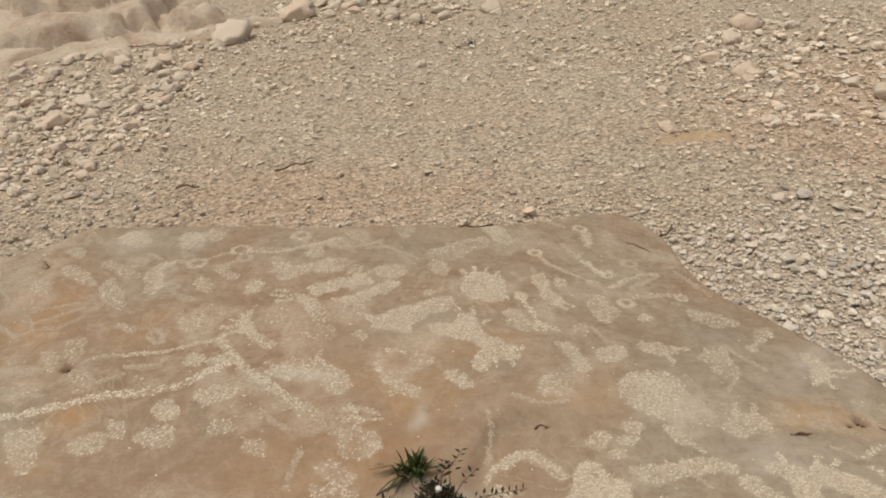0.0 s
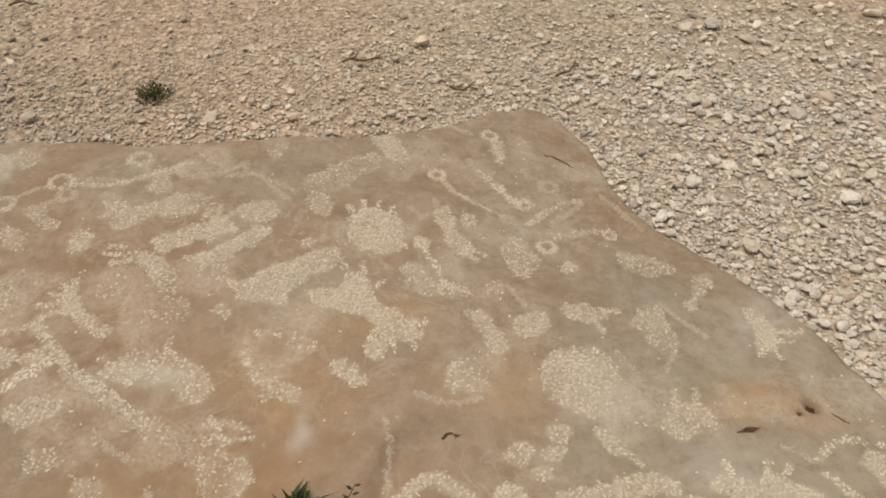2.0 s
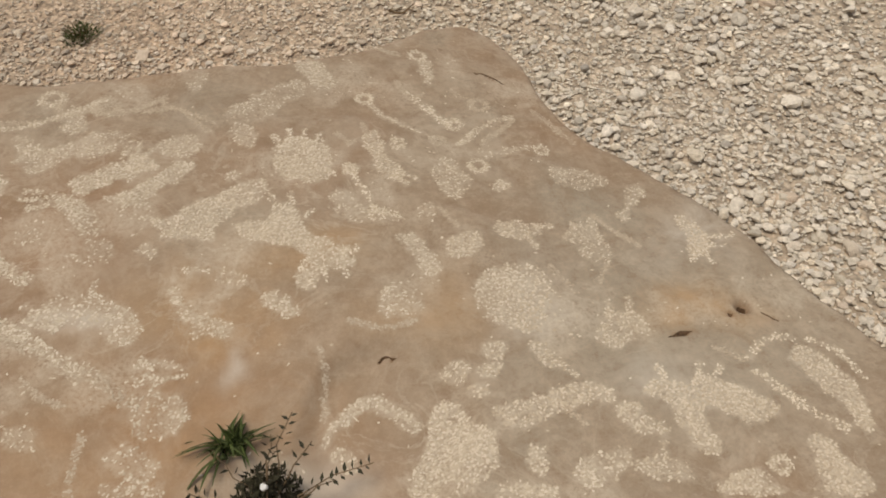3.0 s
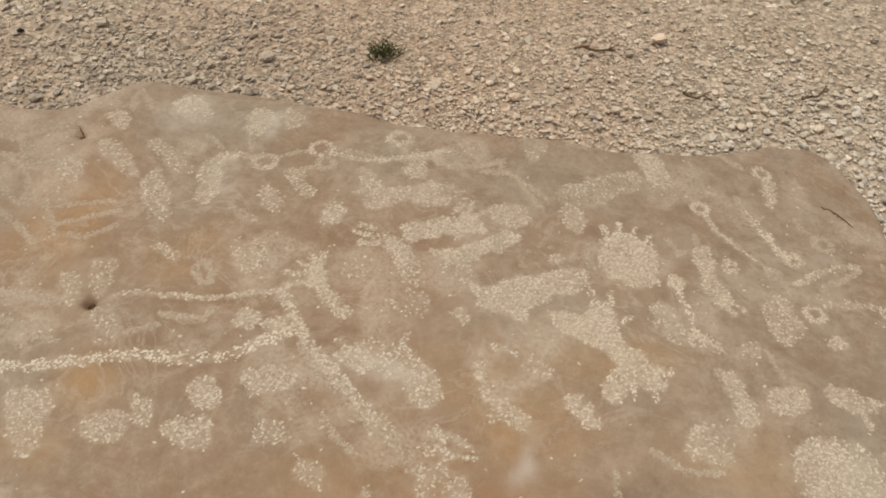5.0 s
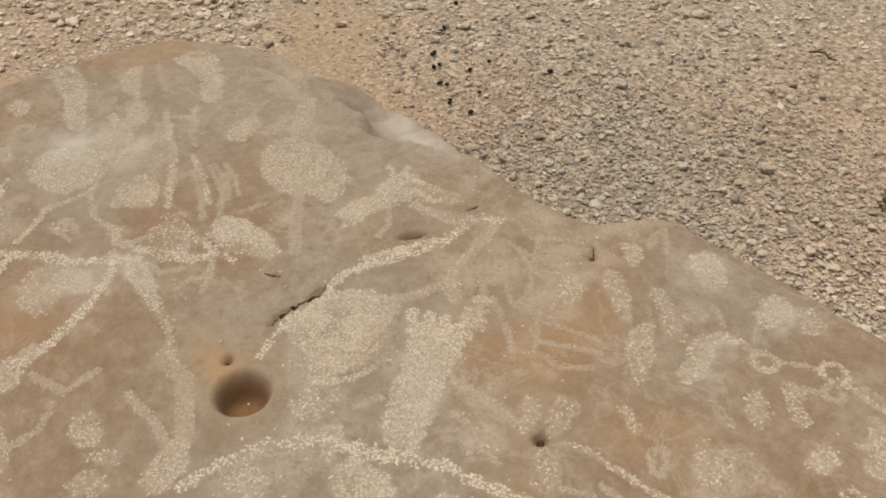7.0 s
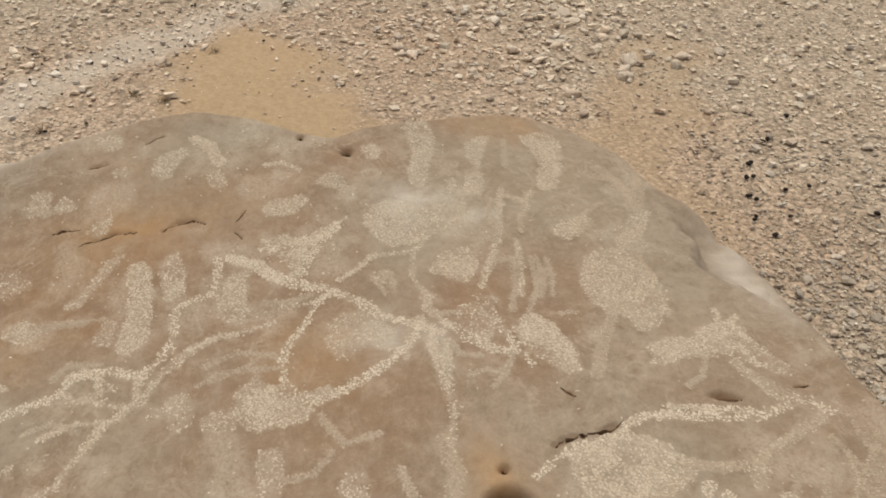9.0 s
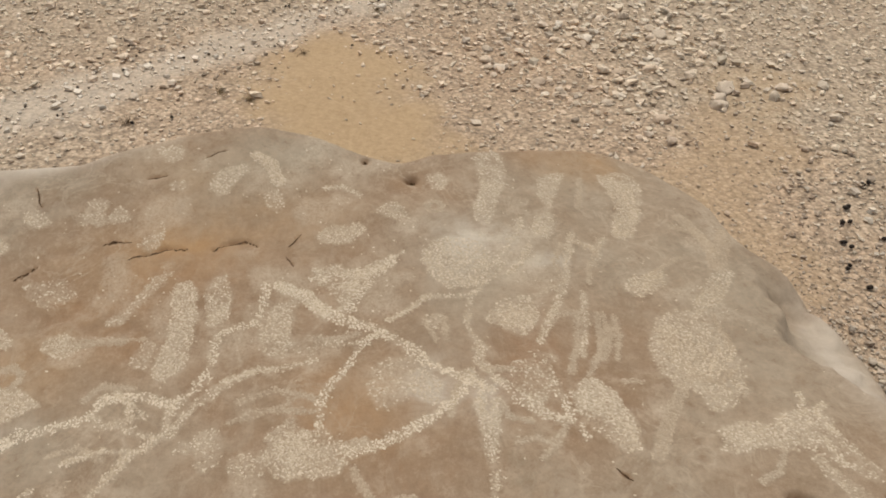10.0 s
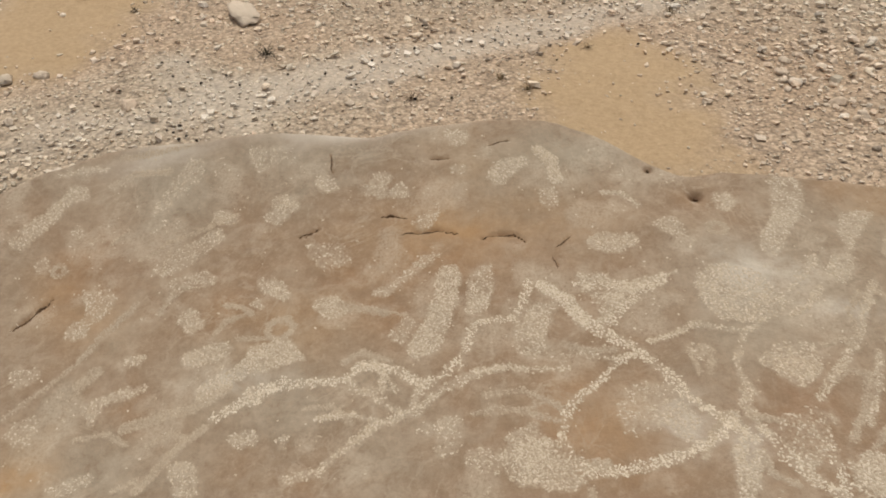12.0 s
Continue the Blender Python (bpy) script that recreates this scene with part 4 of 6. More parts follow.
fill(0.6, [(-0.378, 0.851), (-0.359, 0.862), (-0.340, 0.843), (-0.372, 0.833)])
fill(0.65, [(-1.553, 1.131), (-1.539, 1.180), (-1.467, 1.159), (-1.397, 1.118), (-1.382, 1.096), (-1.396, 1.086), (-1.456, 1.116), (-1.507, 1.136)])
stroke(0.0181, 0.45, [(-1.420, 1.201), (-1.372, 1.213), (-1.298, 1.197)])
stroke(0.0140, 0.45, [(-1.374, 1.256), (-1.291, 1.203)])
fill(0.5, [(-1.290, 1.190), (-1.278, 1.214), (-1.204, 1.137), (-1.220, 1.116)])
fill(0.55, [(-1.291, 1.050), (-1.302, 1.086), (-1.290, 1.113), (-1.261, 1.079), (-1.259, 1.055)])
fill(0.5, [(-1.201, 1.054), (-1.174, 1.088), (-1.120, 1.093), (-1.076, 1.062), (-1.097, 1.029), (-1.159, 1.023)])
fill(0.45, [(-1.151, 1.122), (-1.087, 1.116), (-1.047, 1.066), (-1.074, 1.049)])
fill(0.75, [(-1.031, 1.145), (-1.010, 1.175), (-0.974, 1.159), (-0.969, 1.118), (-0.985, 1.080), (-0.987, 1.038), (-1.001, 1.027), (-1.013, 1.054), (-1.016, 1.101)])
stroke(0.0081, 0.7, [(-0.989, 1.164), (-0.953, 1.173)])
stroke(0.0080, 0.7, [(-0.980, 1.148), (-0.941, 1.148)])
stroke(0.0075, 0.7, [(-1.019, 1.149), (-1.044, 1.161)])
stroke(0.0075, 0.7, [(-1.013, 1.161), (-1.024, 1.179)])
stroke(0.0094, 0.75, [(-0.959, 1.125), (-0.918, 1.130), (-0.879, 1.138)])
stroke(0.0100, 0.85, [(-0.880, 1.145), (-0.870, 1.169), (-0.847, 1.177)])
stroke(0.0096, 0.75, [(-0.847, 1.170), (-0.835, 1.138), (-0.833, 1.088), (-0.821, 1.050), (-0.833, 1.021)])
stroke(0.0112, 0.95, [(-0.874, 1.138), (-0.872, 1.106), (-0.880, 1.075), (-0.904, 1.036), (-0.921, 1.002), (-0.932, 0.978), (-0.930, 0.951)])
stroke(0.0060, 0.65, [(-0.931, 1.013), (-0.907, 1.051)])
stroke(0.0079, 0.85, [(-0.926, 0.949), (-0.926, 0.913), (-0.932, 0.881), (-0.926, 0.851), (-0.917, 0.828)])
stroke(0.0055, 0.5, [(-0.988, 1.105), (-0.952, 1.073), (-0.947, 1.050)])
fill(0.55, [(-1.137, 0.907), (-1.100, 0.942), (-1.032, 0.950), (-1.030, 0.928), (-1.070, 0.908), (-1.104, 0.898)])
fill(0.7, [(-0.926, 0.870), (-0.926, 0.918), (-0.915, 0.956), (-0.874, 0.983), (-0.842, 0.988), (-0.827, 0.942), (-0.823, 0.898), (-0.823, 0.871), (-0.846, 0.857), (-0.879, 0.862)])
fill(0.6, [(-0.852, 0.844), (-0.823, 0.871), (-0.787, 0.860), (-0.809, 0.837)])
stroke(0.0083, 0.6, [(-0.844, 0.981), (-0.833, 0.948), (-0.828, 0.913), (-0.823, 0.880)])
fill(0.55, [(-0.847, 0.813), (-0.814, 0.842), (-0.789, 0.830), (-0.821, 0.805)])
stroke(0.0117, 0.9, [(-0.681, 0.861), (-0.712, 0.841), (-0.745, 0.823), (-0.778, 0.805), (-0.799, 0.784), (-0.824, 0.757), (-0.842, 0.717), (-0.854, 0.673)])
fill(0.75, [(-0.743, 0.795), (-0.722, 0.816), (-0.675, 0.817), (-0.668, 0.791), (-0.708, 0.766)])
fill(0.6, [(-0.827, 0.712), (-0.811, 0.736), (-0.777, 0.737), (-0.773, 0.724), (-0.808, 0.702)])
fill(0.6, [(-1.198, 0.540), (-1.199, 0.572), (-1.155, 0.579), (-1.132, 0.556), (-1.155, 0.534)])
stroke(0.0111, 0.6, [(-1.173, 0.570), (-1.157, 0.603), (-1.151, 0.648)])
fill(0.5, [(-1.108, 0.547), (-1.093, 0.571), (-1.033, 0.554), (-1.035, 0.529), (-1.078, 0.537)])
stroke(0.0084, 0.5, [(-1.001, 0.693), (-0.940, 0.693), (-0.892, 0.684)])
fill(0.7, [(-0.899, 0.644), (-0.907, 0.677), (-0.902, 0.704), (-0.873, 0.696), (-0.865, 0.664), (-0.871, 0.645)])
stroke(0.0183, 0.6, [(-1.012, 0.753), (-0.963, 0.747), (-0.923, 0.723), (-0.896, 0.701)])
stroke(0.0083, 0.75, [(-1.152, 0.812), (-1.092, 0.794), (-1.038, 0.775), (-0.997, 0.757)])
fill(0.45, [(-0.959, 0.585), (-0.950, 0.617), (-0.915, 0.616), (-0.931, 0.588)])
fill(0.5, [(-0.968, 0.618), (-0.961, 0.637), (-0.941, 0.649), (-0.940, 0.634)])
fill(0.4, [(-1.659, 0.153), (-1.662, 0.186), (-1.632, 0.198), (-1.623, 0.174)])
fill(0.55, [(-1.692, 0.217), (-1.703, 0.242), (-1.670, 0.261), (-1.669, 0.236)])
fill(0.4, [(-1.653, 0.305), (-1.693, 0.320), (-1.691, 0.347), (-1.653, 0.339)])
fill(0.7, [(-1.764, 0.427), (-1.768, 0.459), (-1.741, 0.472), (-1.731, 0.449)])
fill(0.65, [(-1.656, 0.505), (-1.684, 0.519), (-1.690, 0.560), (-1.671, 0.567), (-1.651, 0.539), (-1.639, 0.525)])
stroke(0.0182, 0.65, [(-1.703, 0.583), (-1.676, 0.603), (-1.641, 0.609)])
fill(0.5, [(-1.629, 0.586), (-1.617, 0.615), (-1.580, 0.603), (-1.597, 0.583)])
fill(0.4, [(-1.688, 0.440), (-1.685, 0.466), (-1.664, 0.461)])
stroke(0.0079, 0.65, [(-1.610, 0.680), (-1.603, 0.710), (-1.579, 0.728)])
fill(0.75, [(-1.517, 0.651), (-1.531, 0.674), (-1.521, 0.714), (-1.507, 0.725), (-1.488, 0.693), (-1.495, 0.660)])
fill(0.6, [(-1.584, 0.391), (-1.614, 0.417), (-1.614, 0.434), (-1.589, 0.429), (-1.569, 0.408)])
fill(0.45, [(-1.537, 0.743), (-1.547, 0.770), (-1.523, 0.791), (-1.508, 0.780)])
fill(0.5, [(-1.455, 0.347), (-1.485, 0.377), (-1.516, 0.408), (-1.523, 0.437), (-1.509, 0.433), (-1.483, 0.401), (-1.455, 0.378)])
fill(0.85, [(-1.487, 0.436), (-1.488, 0.468), (-1.438, 0.467), (-1.392, 0.459), (-1.349, 0.447), (-1.333, 0.425), (-1.343, 0.407), (-1.379, 0.410), (-1.420, 0.428)])
fill(0.7, [(-1.459, 0.480), (-1.485, 0.492), (-1.486, 0.513), (-1.443, 0.514), (-1.406, 0.505), (-1.404, 0.482)])
fill(0.45, [(-1.380, 0.376), (-1.407, 0.394), (-1.399, 0.406), (-1.365, 0.395)])
stroke(0.0094, 0.85, [(-1.447, 0.566), (-1.419, 0.560), (-1.385, 0.546), (-1.388, 0.516), (-1.381, 0.492), (-1.356, 0.483), (-1.321, 0.476), (-1.311, 0.467)])
fill(0.7, [(-1.346, 0.543), (-1.398, 0.562), (-1.410, 0.587), (-1.409, 0.606), (-1.369, 0.590), (-1.324, 0.582), (-1.319, 0.556)])
stroke(0.0113, 1, [(-1.447, 0.582), (-1.418, 0.611), (-1.381, 0.630), (-1.354, 0.650), (-1.335, 0.677), (-1.312, 0.703), (-1.273, 0.733), (-1.240, 0.748), (-1.215, 0.771)])
stroke(0.0133, 0.9, [(-1.433, 0.745), (-1.410, 0.712), (-1.390, 0.693), (-1.366, 0.674)])
stroke(0.0080, 0.85, [(-1.438, 0.629), (-1.433, 0.660), (-1.425, 0.699)])
stroke(0.0064, 0.8, [(-1.450, 0.642), (-1.403, 0.656)])
stroke(0.0070, 0.8, [(-1.425, 0.699), (-1.373, 0.668)])
stroke(0.0055, 0.8, [(-1.418, 0.658), (-1.392, 0.702)])
fill(0.45, [(-1.498, 0.159), (-1.493, 0.197), (-1.465, 0.212), (-1.463, 0.186)])
fill(0.55, [(-1.453, 0.255), (-1.458, 0.285), (-1.434, 0.306), (-1.415, 0.292), (-1.432, 0.265)])
stroke(0.0041, 0.4, [(-1.439, 0.309), (-1.412, 0.394)])
fill(0.4, [(-1.557, 0.230), (-1.551, 0.286), (-1.515, 0.305), (-1.509, 0.258)])
stroke(0.0042, 0.5, [(-1.415, 0.193), (-1.419, 0.214), (-1.409, 0.234), (-1.393, 0.225)])
ring(0.0121, 0.55, (-1.524, 0.835))
fill(0.6, [(-1.596, 0.842), (-1.597, 0.870), (-1.570, 0.868), (-1.561, 0.848)])
fill(0.65, [(-1.630, 0.929), (-1.632, 0.972), (-1.582, 0.972), (-1.529, 0.942), (-1.480, 0.915), (-1.466, 0.894), (-1.499, 0.889), (-1.561, 0.920)])
fill(0.55, [(-1.554, 1.014), (-1.561, 1.063), (-1.514, 1.032), (-1.463, 1.001), (-1.491, 1.001)])
fill(0.6, [(-1.455, 0.972), (-1.470, 0.999), (-1.437, 1.000), (-1.410, 0.978), (-1.426, 0.962)])
fill(0.85, [(-1.548, 1.116), (-1.540, 1.141), (-1.510, 1.157), (-1.458, 1.147), (-1.399, 1.116), (-1.380, 1.086), (-1.404, 1.079), (-1.461, 1.112), (-1.504, 1.116)])
stroke(0.0057, 0.75, [(-1.390, 1.017), (-1.381, 1.030), (-1.360, 1.039), (-1.339, 1.021)])
stroke(0.0049, 0.75, [(-1.367, 1.035), (-1.388, 1.059)])
stroke(0.0062, 0.6, [(-1.543, 1.085), (-1.469, 1.051)])
fill(0.75, [(-1.294, 1.052), (-1.298, 1.082), (-1.303, 1.113), (-1.275, 1.084), (-1.259, 1.057), (-1.273, 1.043)])
stroke(0.0057, 0.5, [(-1.299, 1.091), (-1.322, 1.148)])
stroke(0.0137, 0.55, [(-1.398, 1.178), (-1.382, 1.206), (-1.341, 1.211), (-1.293, 1.188)])
stroke(0.0113, 0.5, [(-1.379, 1.255), (-1.328, 1.212)])
fill(0.55, [(-1.233, 1.127), (-1.259, 1.169), (-1.246, 1.183), (-1.217, 1.150), (-1.212, 1.124)])
fill(0.85, [(-1.430, 0.793), (-1.451, 0.818), (-1.446, 0.858), (-1.415, 0.884), (-1.374, 0.904), (-1.350, 0.873), (-1.348, 0.826), (-1.380, 0.794)])
stroke(0.0073, 0.75, [(-1.460, 0.952), (-1.426, 0.932), (-1.398, 0.903)])
stroke(0.0079, 0.75, [(-1.408, 1.015), (-1.365, 0.991), (-1.324, 0.972), (-1.287, 0.947)])
stroke(0.0088, 0.7, [(-1.277, 0.943), (-1.253, 0.920), (-1.220, 0.898)])
stroke(0.0061, 0.75, [(-1.349, 0.772), (-1.340, 0.800), (-1.330, 0.836), (-1.347, 0.864)])
stroke(0.0066, 0.75, [(-1.324, 0.831), (-1.282, 0.816), (-1.254, 0.816), (-1.232, 0.825)])
fill(0.95, [(-1.284, 0.843), (-1.306, 0.872), (-1.307, 0.907), (-1.275, 0.912), (-1.244, 0.895), (-1.241, 0.871), (-1.267, 0.849)])
stroke(0.0066, 0.75, [(-1.288, 0.984), (-1.232, 0.963), (-1.181, 0.940)])
fill(0.45, [(-1.208, 1.052), (-1.216, 1.103), (-1.192, 1.121), (-1.134, 1.120), (-1.103, 1.095), (-1.112, 1.057), (-1.144, 1.038)])
stroke(0.0060, 0.6, [(-1.200, 1.133), (-1.161, 1.127), (-1.133, 1.123)])
fill(0.6, [(-1.311, 0.763), (-1.313, 0.786), (-1.287, 0.773)])
stroke(0.0098, 0.85, [(-1.312, 0.703), (-1.295, 0.671), (-1.267, 0.645), (-1.248, 0.621), (-1.227, 0.608), (-1.197, 0.601), (-1.166, 0.611), (-1.143, 0.634), (-1.140, 0.667), (-1.147, 0.701), (-1.158, 0.737), (-1.172, 0.768), (-1.194, 0.794)])
fill(0.4, [(-1.259, 0.694), (-1.253, 0.736), (-1.224, 0.744), (-1.190, 0.716), (-1.195, 0.676), (-1.232, 0.668)])
stroke(0.0111, 0.9, [(-1.215, 0.771), (-1.190, 0.793), (-1.165, 0.814)])
stroke(0.0083, 0.8, [(-1.206, 0.797), (-1.177, 0.803), (-1.139, 0.793)])
stroke(0.0098, 0.75, [(-1.236, 0.815), (-1.209, 0.815), (-1.179, 0.825)])
stroke(0.0102, 0.85, [(-1.179, 0.825), (-1.139, 0.847), (-1.109, 0.864), (-1.096, 0.880)])
fill(0.8, [(-1.198, 0.848), (-1.197, 0.879), (-1.176, 0.894), (-1.131, 0.872), (-1.130, 0.851), (-1.158, 0.839)])
fill(0.7, [(-1.206, 0.882), (-1.195, 0.904), (-1.182, 0.903), (-1.187, 0.883)])
stroke(0.0081, 0.85, [(-1.160, 0.888), (-1.126, 0.890), (-1.092, 0.892), (-1.061, 0.893)])
fill(0.9, [(-1.136, 0.911), (-1.142, 0.934), (-1.121, 0.950), (-1.082, 0.954), (-1.050, 0.957), (-1.039, 0.942), (-1.064, 0.933), (-1.085, 0.915), (-1.098, 0.900)])
stroke(0.0093, 0.8, [(-1.156, 0.791), (-1.116, 0.790), (-1.075, 0.782)])
stroke(0.0135, 0.45, [(-1.106, 1.047), (-1.074, 1.011), (-1.042, 0.983), (-1.012, 0.959)])
fill(0.65, [(-1.020, 1.037), (-1.027, 1.067), (-1.016, 1.095), (-0.994, 1.081), (-0.994, 1.049)])
stroke(0.0042, 0.5, [(-1.128, 0.970), (-1.118, 0.990)])
stroke(0.0058, 0.45, [(-1.244, 0.992), (-1.205, 0.988), (-1.166, 0.961)])
stroke(0.0117, 1, [(-1.298, 0.190), (-1.306, 0.215), (-1.308, 0.250), (-1.305, 0.285), (-1.307, 0.320), (-1.328, 0.339), (-1.321, 0.375), (-1.304, 0.404), (-1.291, 0.433), (-1.301, 0.454), (-1.323, 0.469)])
stroke(0.0104, 0.75, [(-1.293, 0.426), (-1.261, 0.419), (-1.243, 0.426)])
stroke(0.0092, 0.75, [(-1.310, 0.326), (-1.290, 0.338), (-1.280, 0.363), (-1.266, 0.378), (-1.251, 0.399)])
stroke(0.0069, 0.7, [(-1.305, 0.372), (-1.274, 0.377)])
stroke(0.0119, 0.8, [(-1.212, 0.347), (-1.231, 0.372), (-1.243, 0.399), (-1.251, 0.426), (-1.274, 0.447), (-1.290, 0.475), (-1.301, 0.497)])
stroke(0.0074, 0.7, [(-1.305, 0.497), (-1.306, 0.541), (-1.297, 0.583), (-1.296, 0.612)])
stroke(0.0090, 0.45, [(-1.307, 0.606), (-1.320, 0.623), (-1.322, 0.645)])
fill(0.75, [(-1.180, 0.532), (-1.195, 0.560), (-1.194, 0.587), (-1.167, 0.598), (-1.137, 0.620), (-1.125, 0.606), (-1.147, 0.537)])
fill(0.5, [(-1.235, 0.453), (-1.235, 0.481), (-1.188, 0.480), (-1.181, 0.453)])
fill(0.5, [(-1.376, 0.177), (-1.384, 0.211), (-1.348, 0.245), (-1.337, 0.225), (-1.345, 0.182)])
stroke(0.0045, 0.75, [(-1.249, 0.338), (-1.233, 0.393)])
fill(0.6, [(-1.563, -0.257), (-1.612, -0.234), (-1.643, -0.218), (-1.680, -0.192), (-1.670, -0.179), (-1.627, -0.193), (-1.591, -0.208), (-1.550, -0.229)])
fill(0.45, [(-1.679, -0.202), (-1.688, -0.176), (-1.659, -0.157), (-1.657, -0.185)])
fill(0.5, [(-1.699, -0.237), (-1.721, -0.196), (-1.731, -0.150), (-1.720, -0.147), (-1.703, -0.200)])
stroke(0.0105, 0.5, [(-1.751, -0.127), (-1.765, -0.070), (-1.783, -0.014)])
stroke(0.0123, 0.5, [(-1.691, -0.128), (-1.716, -0.097), (-1.723, -0.039)])
fill(0.55, [(-1.735, -0.013), (-1.747, 0.015), (-1.705, 0.015), (-1.659, -0.013), (-1.636, -0.040), (-1.665, -0.043)])
fill(0.5, [(-1.767, 0.090), (-1.770, 0.139), (-1.745, 0.154), (-1.718, 0.124), (-1.737, 0.106)])
fill(0.6, [(-1.588, -0.165), (-1.606, -0.158), (-1.590, -0.143), (-1.583, -0.152)])
ring(0.0096, 0.55, (-1.517, -0.159))
fill(0.65, [(-1.478, -0.109), (-1.489, -0.082), (-1.474, -0.055), (-1.437, -0.060), (-1.416, -0.074), (-1.396, -0.080), (-1.395, -0.109), (-1.415, -0.108), (-1.436, -0.090)])
stroke(0.0090, 0.5, [(-1.359, -0.071), (-1.417, -0.040), (-1.458, -0.019)])
stroke(0.0053, 0.5, [(-1.257, -0.142), (-1.310, -0.101), (-1.359, -0.071)])
fill(0.55, [(-1.529, -0.014), (-1.557, 0.005), (-1.589, 0.052), (-1.605, 0.081), (-1.576, 0.083), (-1.544, 0.055), (-1.517, 0.026), (-1.513, -0.000)])
fill(0.5, [(-1.634, 0.061), (-1.638, 0.088), (-1.615, 0.102), (-1.611, 0.071)])
fill(0.5, [(-1.623, 0.148), (-1.655, 0.179), (-1.641, 0.201), (-1.609, 0.178)])
fill(0.6, [(-1.436, 0.057), (-1.451, 0.070), (-1.420, 0.100), (-1.406, 0.087), (-1.406, 0.070)])
stroke(0.0069, 0.6, [(-1.454, 0.121), (-1.448, 0.149), (-1.435, 0.165)])
fill(0.55, [(-1.483, 0.176), (-1.492, 0.200), (-1.469, 0.218), (-1.454, 0.207)])
ring(0.0183, 0.5, (-1.406, 0.213))
fill(0.55, [(-1.444, 0.256), (-1.452, 0.276), (-1.431, 0.292), (-1.417, 0.281)])
stroke(0.0041, 0.4, [(-1.435, 0.295), (-1.416, 0.371)])
fill(0.6, [(-1.364, -0.006), (-1.368, 0.022), (-1.354, 0.022), (-1.349, -0.005)])
fill(0.65, [(-1.367, 0.076), (-1.384, 0.122), (-1.383, 0.147), (-1.363, 0.143), (-1.347, 0.107), (-1.348, 0.090)])
fill(0.7, [(-1.317, 0.123), (-1.334, 0.151), (-1.371, 0.183), (-1.388, 0.220), (-1.349, 0.260), (-1.340, 0.214), (-1.323, 0.177), (-1.297, 0.152), (-1.290, 0.122)])
stroke(0.0146, 0.6, [(-1.250, 0.032), (-1.266, 0.074), (-1.277, 0.118), (-1.306, 0.158)])
fill(0.5, [(-1.334, -0.159), (-1.346, -0.132), (-1.332, -0.118), (-1.312, -0.134), (-1.316, -0.151)])
stroke(0.0174, 0.45, [(-1.302, -0.066), (-1.340, -0.039)])
fill(0.55, [(-1.285, -0.035), (-1.303, -0.010), (-1.321, 0.041), (-1.308, 0.037), (-1.286, -0.004), (-1.254, -0.016), (-1.267, -0.033)])
fill(0.5, [(-1.245, -0.129), (-1.264, -0.106), (-1.261, -0.089), (-1.226, -0.090), (-1.221, -0.114)])
stroke(0.0109, 0.6, [(-1.158, 0.079), (-1.190, 0.098), (-1.222, 0.118), (-1.246, 0.142)])
stroke(0.0102, 0.8, [(-1.164, 0.272), (-1.169, 0.306), (-1.191, 0.324), (-1.205, 0.343), (-1.227, 0.369)])
stroke(0.0142, 1, [(-1.262, 0.153), (-1.282, 0.187), (-1.298, 0.215), (-1.314, 0.235)])
fill(0.55, [(-1.227, 0.177), (-1.242, 0.204), (-1.228, 0.222), (-1.212, 0.203)])
fill(0.6, [(-1.221, 0.246), (-1.224, 0.260), (-1.208, 0.260)])
fill(0.45, [(-1.158, -0.038), (-1.183, 0.003), (-1.171, 0.015), (-1.149, -0.013)])
fill(0.8, [(-1.445, 0.766), (-1.433, 0.745), (-1.412, 0.705), (-1.387, 0.685), (-1.365, 0.666), (-1.367, 0.655), (-1.395, 0.679), (-1.420, 0.698), (-1.438, 0.725)])
fill(0.7, [(-1.454, 0.631), (-1.452, 0.663), (-1.427, 0.699), (-1.407, 0.688), (-1.385, 0.662), (-1.409, 0.653), (-1.430, 0.638)])
stroke(0.0173, 0.7, [(-1.441, 0.585), (-1.409, 0.618), (-1.369, 0.636)])
stroke(0.0053, 0.65, [(-1.325, 0.717), (-1.332, 0.745), (-1.345, 0.770)])
stroke(0.0051, 0.6, [(-1.311, 0.763), (-1.270, 0.769)])
stroke(0.0059, 0.6, [(-1.265, 0.783), (-1.302, 0.788)])
stroke(0.0061, 0.6, [(-1.302, 0.921), (-1.313, 0.948), (-1.295, 0.958)])
stroke(0.0055, 0.6, [(-1.389, 0.991), (-1.358, 0.968), (-1.315, 0.965)])
stroke(0.0063, 0.65, [(-1.399, 0.945), (-1.369, 0.923), (-1.353, 0.898)])
stroke(0.0047, 0.6, [(-1.342, 1.015), (-1.306, 1.000)])
stroke(0.0044, 0.5, [(-1.236, 1.004), (-1.203, 0.998), (-1.161, 0.977)])
stroke(0.0044, 0.5, [(-1.246, 0.985), (-1.200, 0.971), (-1.167, 0.954)])
stroke(0.0052, 0.55, [(-1.244, 0.917), (-1.258, 0.937), (-1.251, 0.965)])
stroke(0.0055, 0.6, [(-1.208, 0.790), (-1.180, 0.769), (-1.151, 0.756)])
stroke(0.0054, 0.6, [(-1.148, 0.816), (-1.122, 0.822), (-1.107, 0.844)])
stroke(0.0070, 0.6, [(-1.201, 0.813), (-1.189, 0.848)])
stroke(0.0064, 0.6, [(-1.131, 1.053), (-1.103, 1.060), (-1.089, 1.077), (-1.100, 1.108)])
fill(0.5, [(-1.075, 1.066), (-1.083, 1.105), (-1.059, 1.099)])
